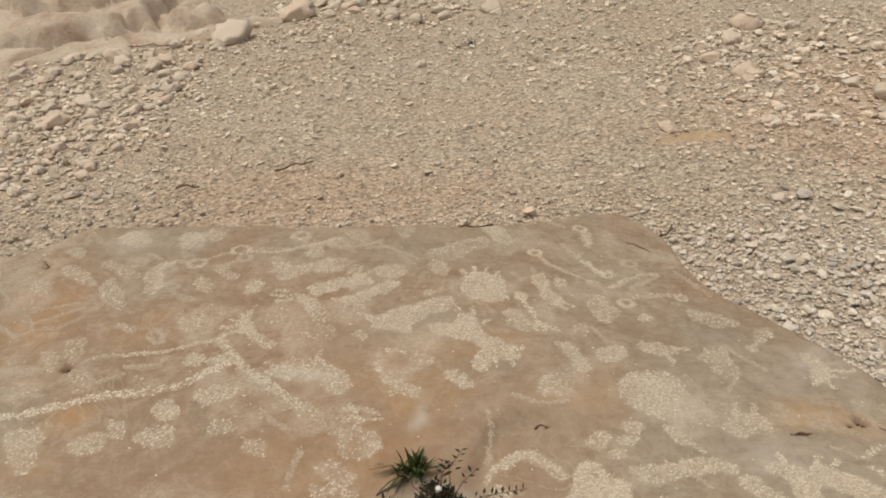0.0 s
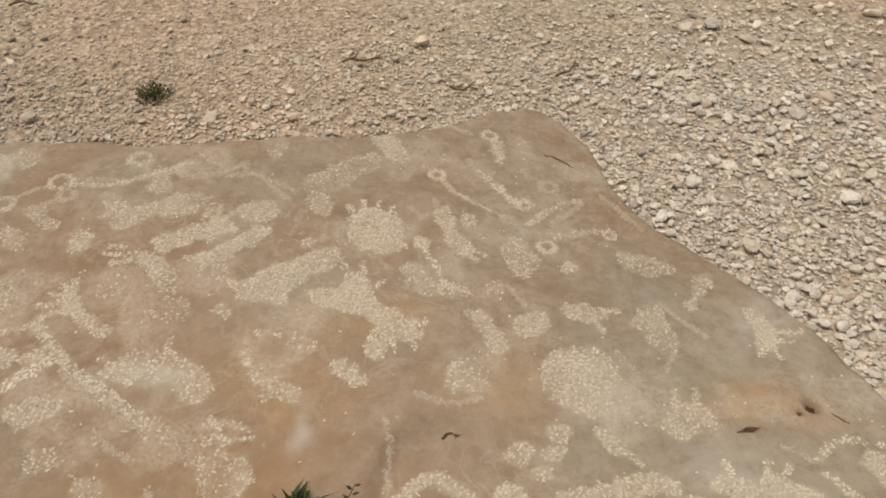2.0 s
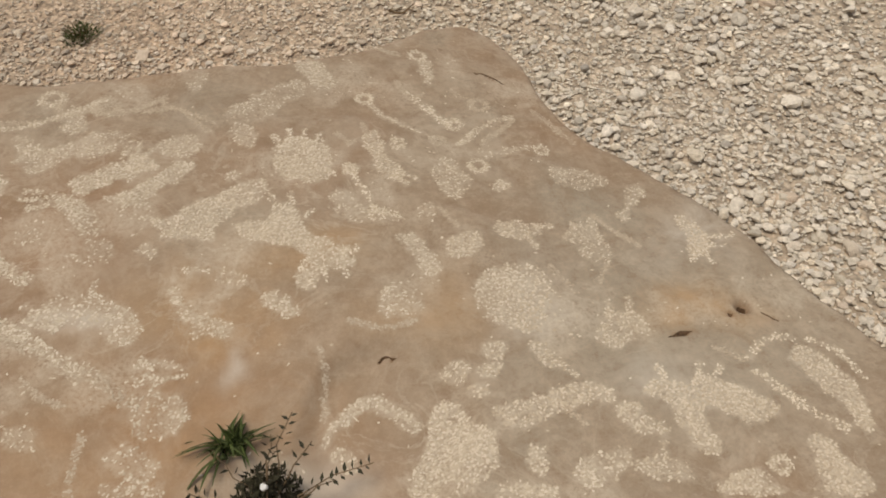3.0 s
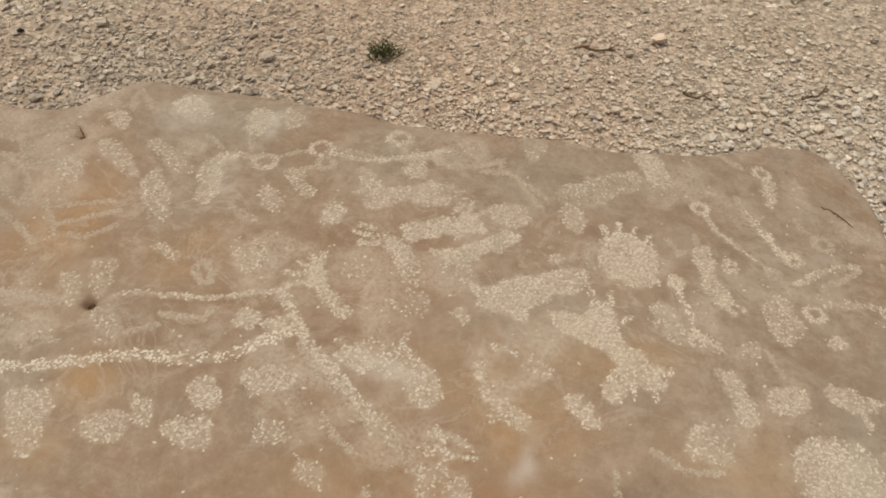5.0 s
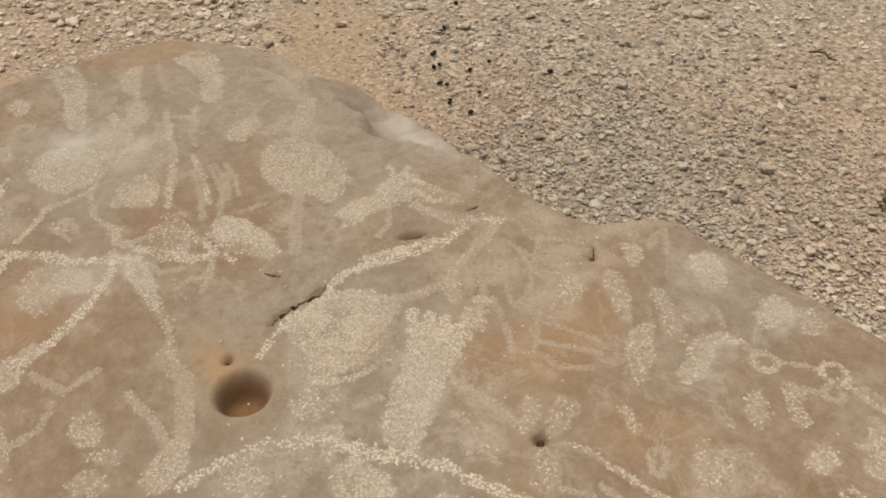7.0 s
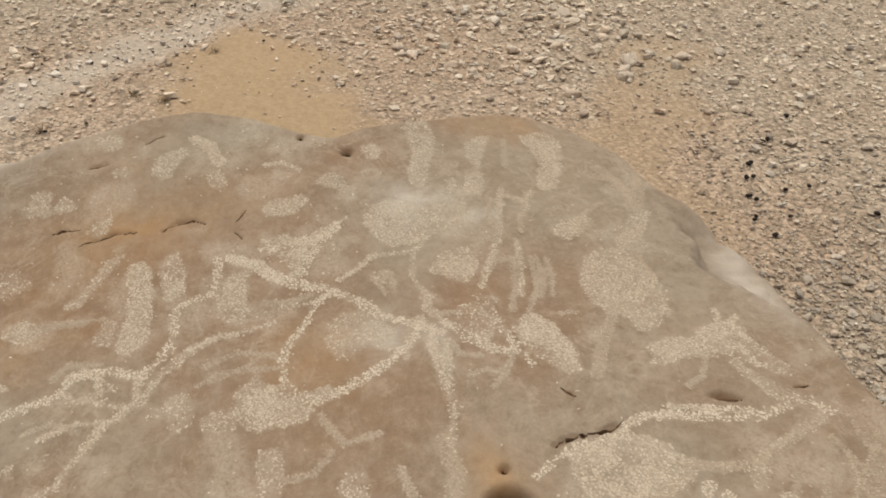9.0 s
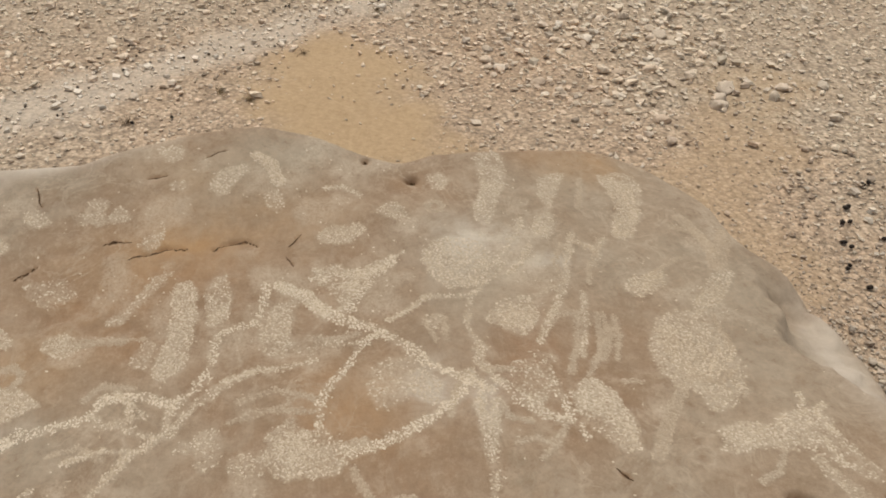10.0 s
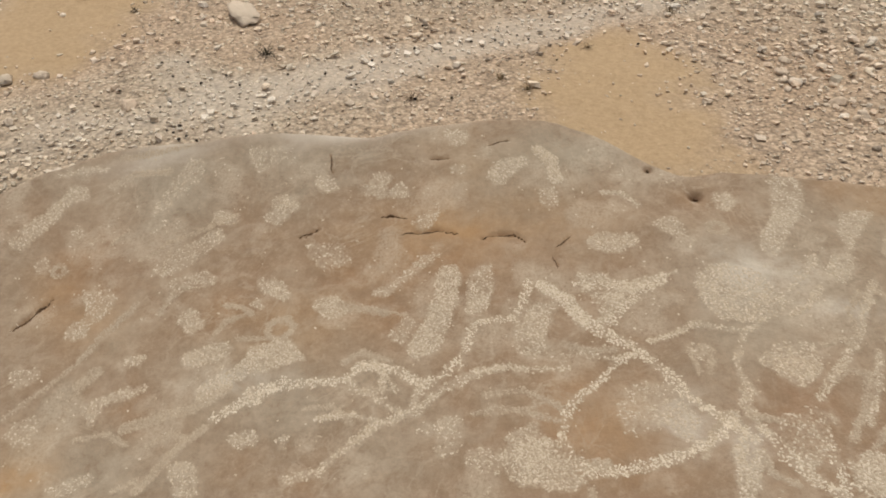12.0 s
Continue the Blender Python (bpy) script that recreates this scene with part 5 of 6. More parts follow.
stroke(0.0057, 0.55, [(-1.239, 0.495), (-1.238, 0.550), (-1.219, 0.597)])
stroke(0.0059, 0.7, [(-1.318, 0.630), (-1.304, 0.672), (-1.307, 0.703)])
fill(0.5, [(-1.184, 0.493), (-1.184, 0.533), (-1.149, 0.530), (-1.160, 0.492)])
stroke(0.0057, 0.6, [(-1.254, 0.579), (-1.235, 0.605)])
stroke(0.0054, 0.6, [(-1.263, 0.276), (-1.265, 0.310), (-1.238, 0.339)])
fill(0.55, [(-1.229, 0.420), (-1.231, 0.440), (-1.213, 0.447), (-1.215, 0.427)])
stroke(0.0051, 0.6, [(-1.190, 1.044), (-1.176, 1.060), (-1.152, 1.041)])
fill(0.5, [(-1.236, 0.733), (-1.201, 0.760), (-1.173, 0.740), (-1.198, 0.718)])
stroke(0.0052, 0.6, [(-1.085, 0.817), (-1.084, 0.843), (-1.063, 0.862)])
stroke(0.0053, 0.6, [(-1.094, 0.886), (-1.070, 0.864), (-1.055, 0.840)])
stroke(0.0062, 0.6, [(-1.338, 0.317), (-1.351, 0.339), (-1.332, 0.380)])
stroke(0.0061, 0.7, [(-1.334, 0.357), (-1.309, 0.375), (-1.283, 0.392)])
stroke(0.0060, 0.6, [(-1.289, 0.347), (-1.286, 0.385)])
fill(0.55, [(-1.205, 0.538), (-1.209, 0.572), (-1.174, 0.604), (-1.147, 0.577), (-1.158, 0.545)])
stroke(0.0058, 0.6, [(-1.265, 0.510), (-1.270, 0.552), (-1.259, 0.573)])
stroke(0.0057, 0.55, [(-1.247, 0.517), (-1.239, 0.559), (-1.246, 0.580)])
stroke(0.0067, 0.6, [(-1.334, 0.611), (-1.321, 0.647), (-1.317, 0.675)])
stroke(0.0045, 0.65, [(-1.248, 0.293), (-1.250, 0.339)])
fill(0.5, [(-1.501, 0.021), (-1.521, 0.070), (-1.498, 0.093), (-1.478, 0.045)])
stroke(0.0066, 0.5, [(-1.545, -0.037), (-1.580, -0.001), (-1.611, 0.066), (-1.632, 0.099)])
stroke(0.0063, 0.5, [(-1.437, 0.022), (-1.468, 0.031), (-1.489, 0.051)])
stroke(0.0060, 0.5, [(-1.404, 0.117), (-1.423, 0.129), (-1.432, 0.152)])
fill(0.5, [(-1.452, 0.156), (-1.462, 0.172), (-1.440, 0.185)])
stroke(0.0050, 0.5, [(-1.392, 0.153), (-1.390, 0.195)])
fill(0.4, [(-1.524, -0.201), (-1.537, -0.184), (-1.505, -0.176)])
stroke(0.0068, 0.45, [(-1.576, -0.092), (-1.600, -0.072)])
stroke(0.0066, 0.5, [(-1.233, -0.031), (-1.242, 0.012), (-1.225, 0.041)])
stroke(0.0064, 0.5, [(-1.224, 0.072), (-1.240, 0.097), (-1.230, 0.123)])
fill(0.5, [(-1.189, 0.113), (-1.196, 0.141), (-1.154, 0.160), (-1.148, 0.133)])
stroke(0.0055, 0.5, [(-1.159, 0.049), (-1.174, 0.073)])
stroke(0.0064, 0.5, [(-1.670, 0.309), (-1.643, 0.332), (-1.647, 0.348)])
fill(0.5, [(-1.652, 0.348), (-1.667, 0.367), (-1.642, 0.378), (-1.636, 0.363)])
stroke(0.0064, 0.65, [(-0.932, 0.885), (-0.911, 0.912), (-0.879, 0.918), (-0.868, 0.946), (-0.842, 0.957)])
stroke(0.0062, 0.65, [(-0.890, 0.873), (-0.868, 0.897), (-0.839, 0.906)])
stroke(0.0057, 0.65, [(-0.926, 0.928), (-0.896, 0.907), (-0.879, 0.881)])
stroke(0.0056, 0.65, [(-0.892, 0.961), (-0.856, 0.933), (-0.839, 0.906)])
stroke(0.0054, 0.65, [(-0.851, 0.880), (-0.829, 0.876), (-0.817, 0.901), (-0.816, 0.930)])
stroke(0.0067, 0.65, [(-0.835, 0.846), (-0.810, 0.875), (-0.800, 0.903)])
stroke(0.0059, 0.6, [(-0.777, 0.858), (-0.765, 0.883)])
stroke(0.0057, 0.55, [(-0.792, 1.083), (-0.764, 1.058), (-0.770, 1.032)])
stroke(0.0059, 0.6, [(-0.793, 1.155), (-0.762, 1.139), (-0.726, 1.138)])
stroke(0.0045, 0.55, [(-0.709, 0.955), (-0.678, 0.958), (-0.644, 0.954)])
stroke(0.0052, 0.6, [(-0.639, 0.991), (-0.616, 0.980)])
stroke(0.0068, 0.5, [(-1.251, 0.960), (-1.201, 0.940), (-1.161, 0.915)])
stroke(0.0068, 0.5, [(-1.216, 0.985), (-1.183, 0.965), (-1.150, 0.935)])
stroke(0.0067, 0.5, [(-1.397, 1.011), (-1.364, 1.036)])
stroke(0.0067, 0.5, [(-1.389, 1.050), (-1.338, 1.021)])
stroke(0.0068, 0.55, [(-1.123, 0.629), (-1.065, 0.644), (-1.058, 0.688)])
stroke(0.0067, 0.55, [(-1.053, 0.564), (-1.044, 0.598), (-1.060, 0.627)])
stroke(0.0074, 0.6, [(-1.264, 0.570), (-1.217, 0.570), (-1.198, 0.540)])
fill(0.5, [(-1.020, 0.625), (-1.016, 0.653), (-0.975, 0.643), (-0.987, 0.618)])
stroke(0.0059, 0.6, [(-0.834, 0.711), (-0.820, 0.747), (-0.789, 0.773)])
fill(0.55, [(-0.789, 0.803), (-0.784, 0.830), (-0.749, 0.821), (-0.755, 0.795)])
stroke(0.0052, 0.5, [(-0.775, 1.107), (-0.742, 1.083), (-0.718, 1.087)])
stroke(0.0050, 0.5, [(-0.762, 1.072), (-0.720, 1.049), (-0.695, 1.030)])
stroke(0.0039, 0.5, [(-0.644, 0.899), (-0.638, 0.912), (-0.611, 0.912)])
stroke(0.0044, 0.55, [(-0.516, 0.964), (-0.470, 0.963), (-0.462, 0.977)])
fill(0.45, [(-0.338, 1.192), (-0.316, 1.189), (-0.323, 1.157)])
stroke(0.0048, 0.5, [(-0.490, 1.123), (-0.456, 1.107)])
stroke(0.0052, 0.5, [(-0.558, 1.240), (-0.535, 1.222)])
fill(0.5, [(-0.512, 0.868), (-0.491, 0.861), (-0.486, 0.838), (-0.505, 0.845)])
fill(0.5, [(-0.274, 0.938), (-0.261, 0.956), (-0.249, 0.933), (-0.261, 0.923)])
stroke(0.0036, 0.5, [(0.010, 0.893), (0.044, 0.878), (0.081, 0.884)])
fill(0.45, [(0.050, 0.926), (0.089, 0.930), (0.090, 0.898), (0.052, 0.895)])
stroke(0.0035, 0.5, [(0.208, 0.757), (0.225, 0.735)])
stroke(0.0039, 0.6, [(0.393, 0.804), (0.417, 0.786)])
fill(0.45, [(-0.275, 0.876), (-0.254, 0.886), (-0.242, 0.859), (-0.263, 0.856)])
stroke(0.0043, 0.5, [(-0.318, 0.876), (-0.290, 0.847), (-0.268, 0.838)])
stray_pecks(15000)


# orange stains and grey patina: middle, radii, turn, strength
OCHRE = [(-0.14, 0.88, 0.036, 0.036, 0, 0.8), (0.09, 0.9, 0.08, 0.048, 0, 0.45), (0.4, 0.85, 0.047, 0.037, 0, 0.9), (-0.56, 0.87, 0.031, 0.031, 0, 0.8), (-0.52, 1.06, 0.027, 0.032, 0, 0.5), (-0.69, 1.06, 0.045, 0.09, 0, 0.75), (-0.19, 0.94, 0.06, 0.05, 0, 0.6), (-0.58, 0.8, 0.024, 0.024, 0, 0.7), (-1.18, -0.09, 0.042, 0.042, 0, 0.9), (-1.58, 0.37, 0.062, 0.05, 0, 0.6), (-0.22, 0.94, 0.051, 0.051, 0, 0.4), (-1.19, 0.66, 0.067, 0.067, 0, 0.45)]
OCHRE += [(-0.912, 0.786, 0.05, 0.05, 0, 0.95), (-1.56, 0.45, 0.09, 0.16, 0, 0.7), (-0.07, 0.86, 0.024, 0.024, 0, 0.5), (-1.6, 1.1, 0.05, 0.06, 0, 0.7)]
OCHRE += [(-0.2, 0.77, 0.2, 0.11, 0, 0.4), (-1.559, 0.463, 0.165, 0.043, -98, 0.9), (-1.22, 0.672, 0.08, 0.055, -97, 0.35), (-1.455, -0.113, 0.087, 0.064, 58, 0.45), (-1.426, 0.23, 0.129, 0.06, -99, 0.4), (-0.567, 0.877, 0.042, 0.034, 176, 0.9), (-0.052, 0.991, 0.103, 0.038, -159, 0.6), (-0.687, 0.989, 0.082, 0.055, 128, 0.3), (-0.535, 1.055, 0.078, 0.034, -163, 0.4), (-0.125, 0.904, 0.082, 0.041, 170, 0.6), (0.39, 0.844, 0.066, 0.032, 180, 0.9), (0.105, 0.913, 0.049, 0.043, 64, 0.5), (-1.696, 0.491, 0.097, 0.066, -126, 0.3)]
BROWNS = [(-0.16, 0.78, 0.2, 0.11, 0, 0.6), (-0.717, 1.087, 0.145, 0.072, 121, 0.7), (-0.009, 1.153, 0.11, 0.063, -146, 0.7), (-0.256, 1.046, 0.093, 0.071, 161, 0.6), (-0.022, 1.086, 0.06, 0.058, -172, 0.4), (-1.522, -0.075, 0.104, 0.073, 72, 0.6), (-1.198, 0.657, 0.075, 0.055, -102, 0.6), (-1.192, 0.881, 0.073, 0.041, 160, 0.7), (-1.498, 0.514, 0.1, 0.053, -101, 0.5)]
CHALK = [(-0.523, 1.173, 0.03, 0.014, 113, 0.6), (-0.62, 1.293, 0.032, 0.03, 137, 0.5), (-0.506, 1.282, 0.03, 0.019, 108, 0.7), (-1.416, 0.846, 0.066, 0.048, -87, 0.8), (-1.348, 0.943, 0.042, 0.019, -87, 0.6), (-1.201, 0.75, 0.055, 0.037, 168, 0.6), (-1.148, 0.804, 0.039, 0.034, 142, 0.6), (-1.332, 0.175, 0.05, 0.023, -100, 0.5), (0.191, 0.9, 0.051, 0.042, 49, 0.35), (-0.275, 0.95, 0.035, 0.021, 166, 0.6), (0.326, 0.759, 0.05, 0.03, -180, 0.3), (0.438, 0.975, 0.059, 0.042, -147, 0.4), (-0.752, 0.934, 0.086, 0.035, 125, 0.4)]
GREYS = [(0.32, 1.03, 0.093, 0.075, 0, 0.8), (0.41, 0.91, 0.104, 0.104, 0, 0.7), (0.26, 0.86, 0.101, 0.101, 0, 0.6), (-0.1, 1.25, 0.093, 0.093, 0, 0.6), (-0.56, 1.27, 0.112, 0.089, 0, 0.7), (-1.37, 0.83, 0.117, 0.093, 0, 0.8), (-1.32, 1.04, 0.119, 0.119, 0, 0.7), (-1.66, 0.58, 0.161, 0.096, 0, 0.6), (-1.29, 0.24, 0.117, 0.093, 0, 0.7), (-1.7, -0.03, 0.202, 0.121, 0, 0.8), (-0.86, 0.99, 0.093, 0.093, 0, 0.6), (-0.56, 1.13, 0.068, 0.068, 0, 0.5)]
GREYS += [(-1.7, 0.6, 0.07, 0.17, -12, 0.95), (-1.74, 0.2, 0.07, 0.2, 0, 0.8), (0.33, 0.84, 0.3, 0.22, 0, 0.85), (-0.89, 0.99, 0.068, 0.068, 0, 0.6), (-0.31, 1.25, 0.078, 0.063, 0, 0.6)]


def make_boulder_mesh():
    wx, wy = RX + 0.035 * fractal(RX, RY, 8, 90, 4), RY + 0.035 * fractal(RX, RY, 8, 95, 4)
    ochre = np.zeros_like(RX)
    for cx, cy, rx, ry, turn, s in OCHRE:
        ochre = np.maximum(ochre, 0.72 * s * bell(wx, wy, cx, cy, rx, ry, turn))
    patina = np.clip(0.6 * fractal(RX, RY, 2.6, 100, 4) + 0.1, 0, 0.8)
    for cx, cy, rx, ry, turn, s in GREYS:
        patina = np.maximum(patina, s * bell(wx, wy, cx, cy, rx, ry, turn))
    brown, chalk = np.zeros_like(RX), np.zeros_like(RX)
    for cx, cy, rx, ry, turn, s in BROWNS:
        brown = np.maximum(brown, s * bell(wx, wy, cx, cy, rx, ry, turn))
    for cx, cy, rx, ry, turn, s in CHALK:
        chalk = np.maximum(chalk, 0.8 * s * bell(wx, wy, cx, cy, rx, ry, turn))
    fresh = 0.85 * bell(wx, wy, -1.12, 1.285, 0.11, 0.04)
    fresh = np.maximum(fresh, 0.95 * bell(RX, RY, -1.79, 0.26, 0.018, 0.09))
    for cx, cy, rx, ry, turn, s in [(-0.075, 0.735, 0.06, 0.03, 0, 0.75), (-0.113, 0.84, 0.01, 0.026, 0, 0.55), (-0.13, 0.75, 0.03, 0.02, 0, 0.5), (-1.79, 0.2, 0.03, 0.12, 0, 0.7), (-1.76, -0.05, 0.03, 0.1, 10, 0.6)]:
        fresh = np.maximum(fresh, s * bell(wx, wy, cx, cy, rx, ry, turn))
    a, b = RX.shape
    k = (np.arange(a - 1)[:, None] * b + np.arange(b - 1)).ravel()
    faces = np.stack([k, k + b, k + b + 1, k + 1], -1)
    z = np.maximum(RZ, -0.1)
    faces = faces[(RZ.ravel()[faces] > -0.09).any(1)]
    used, faces = np.unique(faces, return_inverse=True)
    faces = faces.reshape(-1, 4)
    co = np.stack([RX, RY, z], -1).reshape(-1, 3)[used]
    pick = lambda v: np.clip(v, 0, 1).ravel()[used]  # noqa: E731
    me = mesh_from("rock_body", co, faces, ROCK, peck_dust=pick(DUST), ochre=pick(ochre), patina_grey=pick(patina), brown=pick(brown), chalk=pick(chalk), fresh=pick(fresh), brown_and_shade=pick(BROWN_AND_SHADE))
    ob = new("rock_body", me)
    ob.parent = boulder
    return ob


make_boulder_mesh()


def make_opening_shade(width, line, seed):
    """The shade inside a crack or pit, as a thin dark ragged strip that follows the rock."""
    p = np.array(line)
    t = np.linspace(0, len(p) - 1, 14 * (len(p) - 1) + 1)
    x, y = np.interp(t, np.arange(len(p)), p[:, 0]), np.interp(t, np.arange(len(p)), p[:, 1])
    dx, dy = np.gradient(x), np.gradient(y)
    n = np.hypot(dx, dy) + 1e-9
    sway = 0.0022 * smooth_noise(x, y, 70, 68 + seed)
    x, y = x - sway * dy / n, y + sway * dx / n
    w = width * (0.1 + np.sin(math.pi * t / t[-1]) ** 0.7) * (0.62 + 0.3 * smooth_noise(x, y, 110, 69 + seed))
    rows = [(x + k * w * -dy / n, y + k * w * dx / n) for k in (-1, -0.3, 0.4, 1)]
    co = np.stack([np.stack([a, b, surface(a, b) + lift], -1) for (a, b), lift in zip(rows, (0.0002, 0.0012, 0.0012, 0.0002))], 1).reshape(-1, 3)
    faces = np.array([[4 * i + k, 4 * i + k + 1, 4 * i + k + 5, 4 * i + k + 4] for i in range(len(t) - 1) for k in range(3)])
    ob = new("crack", mesh_from("crack", co, faces, GAP_SHADE))
    ob.parent = boulder
    return tagged(ob, "dark strip for the shade inside a crack or pit")


for k, (w, deep, line) in enumerate(CRACKS):
    make_opening_shade(w * 0.62, line, k)
# the same dark strip stands in for the shade down each pit
for k, (x, y, size, deep) in enumerate(PITS):
    make_opening_shade(size * 0.9, [(x - 0.7 * size, y - 0.2 * size), (x + 0.7 * size, y + 0.2 * size)], 40 + k)


# ---------- stones ----------
def pebble_shapes(subdivisions, count, seed):
    """Base shapes of stones; 0 subdivisions: a blunt block of twelve triangles."""
    rng = np.random.RandomState(seed)
    bm = bmesh.new()
    if subdivisions:
        bmesh.ops.create_icosphere(bm, subdivisions=subdivisions, radius=1)
    else:
        bmesh.ops.create_cube(bm, size=1.35)
        bmesh.ops.triangulate(bm, faces=bm.faces[:])
    bm.verts.ensure_lookup_table()
    base = np.array([v.co for v in bm.verts])
    faces = np.array([[v.index for v in f.verts] for f in bm.faces])
    bm.free()
    shapes = []
    for _ in range(count):
        s = base.copy()
        for _ in range(9):
            d = rng.randn(3)
            d /= np.linalg.norm(d)
            cut = 0.5 + 0.35 * rng.rand()
            over = np.clip(s @ d - cut, 0, None)
            s -= over[:, None] * d * 0.85
        s *= 1 + (0.09 if subdivisions else 0.2) * rng.randn(len(s), 1)
        shapes.append(s * [1, 0.78, 0.55 if subdivisions else 0.42])
    return np.array(shapes), faces


def rotations(rng, n):
    yaw, tip, way = rng.rand(n) * 6.283, rng.randn(n) * 0.25, rng.rand(n) * 6.283
    c, s = np.cos(yaw), np.sin(yaw)
    r = np.zeros((n, 3, 3))
    r[:, 0, 0], r[:, 0, 1], r[:, 1, 0], r[:, 1, 1], r[:, 2, 2] = c, -s, s, c, 1
    ct, st = np.cos(tip), np.sin(tip)
    t = np.zeros((n, 3, 3))
    t[:, 0, 0], t[:, 1, 1], t[:, 1, 2], t[:, 2, 1], t[:, 2, 2] = 1, ct, -st, st, ct
    return r @ t


def scatter(name, x, y, r, seed, subdivisions, label, sink=0.35):
    """Many loose stones in one mesh."""
    rng = np.random.RandomState(seed)
    n = len(x)
    shapes, faces = pebble_shapes(subdivisions, 14, seed)
    s = shapes[rng.randint(0, len(shapes), n)] * r[:, None, None]
    s = np.einsum("nij,nvj->nvi", rotations(rng, n), s)
    low = ground_height(x, y) + r * (0.25 - 0.15 * zone(x, y, FINE_ZONES) - 0.15 * step(2.5, 4.5, np.hypot(x + 0.4, y - 0.6)) + 0.55 * rng.rand(n))
    s += np.stack([x, y, low], -1)[:, None]
    v = s.shape[1]
    f = (faces[None] + (np.arange(n) * v)[:, None, None]).reshape(-1, 3)
    pale = np.clip(zone(x, y, PALE_ZONES) * 0.36 + 0.7 * zone(x, y, TRACK_ZONES) + 0.25 * rng.randn(n) + 0.1, 0, 1)
    pink = np.clip(zone(x, y, PINK_ZONES) * 0.5 + 0.5 * zone(x, y, EARTH_ZONES) - 0.4 * zone(x, y, PALE_ZONES) + 0.3 * rng.randn(n) + 0.2, 0, 1)
    shade = np.clip(0.53 + 0.25 * step(2.6, 5.0, np.hypot(x + 0.4, y - 0.6)) - 0.22 * zone(x, y, EARTH_ZONES) + 0.1 * zone(x, y, TRACK_ZONES) - 0.24 * zone(x, y, DARK_ZONES) + (0.17 + 0.09 * step(2.6, 4.5, np.hypot(x + 0.4, y - 0.6))) * rng.randn(n), 0.08, 1)
    me = mesh_from(name, s.reshape(-1, 3), f, STONE, subdivisions > 2, pale=np.repeat(pale, v), pink=np.repeat(pink, v), shade=np.repeat(shade, v))
    return tagged(new(name, me), label, "gravel", kind="stuff")


def seen_ground(rng, n):
    """Plan points over the stretch of wash round the boulder, thinner further out."""
    x, y = rng.uniform(-7.5, 5.5, n), rng.uniform(-5, 12, n)
    far = np.hypot(x + 0.4, y - 0.6)
    dense = np.clip((2.1 / far) ** 1.9, 0.08, 1)
    # thin out towards the stretches behind the viewer and beyond the ledge
    back = np.minimum.reduce([step(0.0, 0.8, -1.1 - x + np.clip(y, 0, 1.3)) + step(0.6, 1.5, y), step(-0.4, 0.6, y - 1.1 * (x - 1.2)) + step(0.0, -0.8, x - 0.6), 1 - step(0.0, 1.0, x - 0.9 - 0.5 * y)])
    keep = rng.rand(n) < dense * np.clip(back, 0.012 / dense, 1)
    keep &= ~((x < -2) & (y > 7.9 - 0.3 * (x + 2)))
    x, y = x[keep], y[keep]
    keep = inside_distance(x, y, RIM_LOOP[::3]) < -0.2
    return x[keep], y[keep]


def make_gravel():
    rng = np.random.RandomState(5)
    x, y = seen_ground(rng, 860000)
    sand, fine, coarse, earth = zone(x, y, SAND_ZONES), zone(x, y, FINE_ZONES), zone(x, y, COARSE_ZONES), zone(x, y, EARTH_ZONES)
    keep = rng.rand(len(x)) < (1 - 0.95 * sand) * (1 - 0.2 * fine) * (1 - 0.35 * earth)
    x, y, fine, coarse, earth = x[keep], y[keep], fine[keep], coarse[keep], earth[keep]
    far = np.hypot(x + 0.4, y - 0.6)
    r = 0.0067 * (1 + 0.25 * zone(x, y, PALE_ZONES)) * np.exp(0.42 * rng.randn(len(x))) * (1 + 0.3 * coarse - 0.1 * fine - 0.3 * earth) * np.clip(far / 2.3, 1, 2.4) ** 0.85
    r = np.clip(r, 0.004, 0.045)
    near = far < 2.9
    keep = near | (rng.rand(len(x)) < 0.72)
    x, y, r, near = x[keep], y[keep], r[keep], near[keep]
    big = near & (r > 0.0138)
    scatter("gravel", x[near & ~big], y[near & ~big], r[near & ~big], 6, 1, "loose pale limestone gravel spread over the wash floor")
    scatter("pebbles", x[big], y[big], r[big], 36, 2, "rounded pale limestone pebbles lying among the gravel")
    scatter("gravel_chips", x[~near], y[~near], r[~near], 16, 0, "angular broken pale limestone chips along the wash")
    # a second layer of small angular stones
    x, y = seen_ground(rng, 1050000)
    far = np.hypot(x + 0.4, y - 0.6)
    keep = (far < 3.15) & (rng.rand(len(x)) > np.maximum(zone(x, y, SAND_ZONES), 0.5 * zone(x, y, EARTH_ZONES)))
    x, y = x[keep], y[keep]
    r = 0.006 * np.exp(0.36 * rng.randn(len(x))) * (1 - 0.15 * zone(x, y, FINE_ZONES))
    scatter("small_gravel", x, y, r, 26, 0, "small angular limestone stones packed between the pebbles")
    x, y = seen_ground(rng, 50000)
    sand, fine, coarse = zone(x, y, SAND_ZONES), zone(x, y, FINE_ZONES), zone(x, y, COARSE_ZONES)
    keep = rng.rand(len(x)) < np.clip(0.35 + 0.65 * coarse - 0.3 * fine - sand, 0, 1)
    x, y, coarse = x[keep], y[keep], coarse[keep]
    far = np.hypot(x + 0.4, y - 0.6)
    r = 0.0135 * np.exp(0.3 * rng.randn(len(x))) * (1 + 0.3 * coarse) * np.clip(far / 2.3, 1, 2.2) ** 0.6
    scatter("cobbles", x, y, np.clip(r, 0.012, 0.06), 7, 2, "scattered rounded limestone pebbles and cobbles on gravel")


make_gravel()


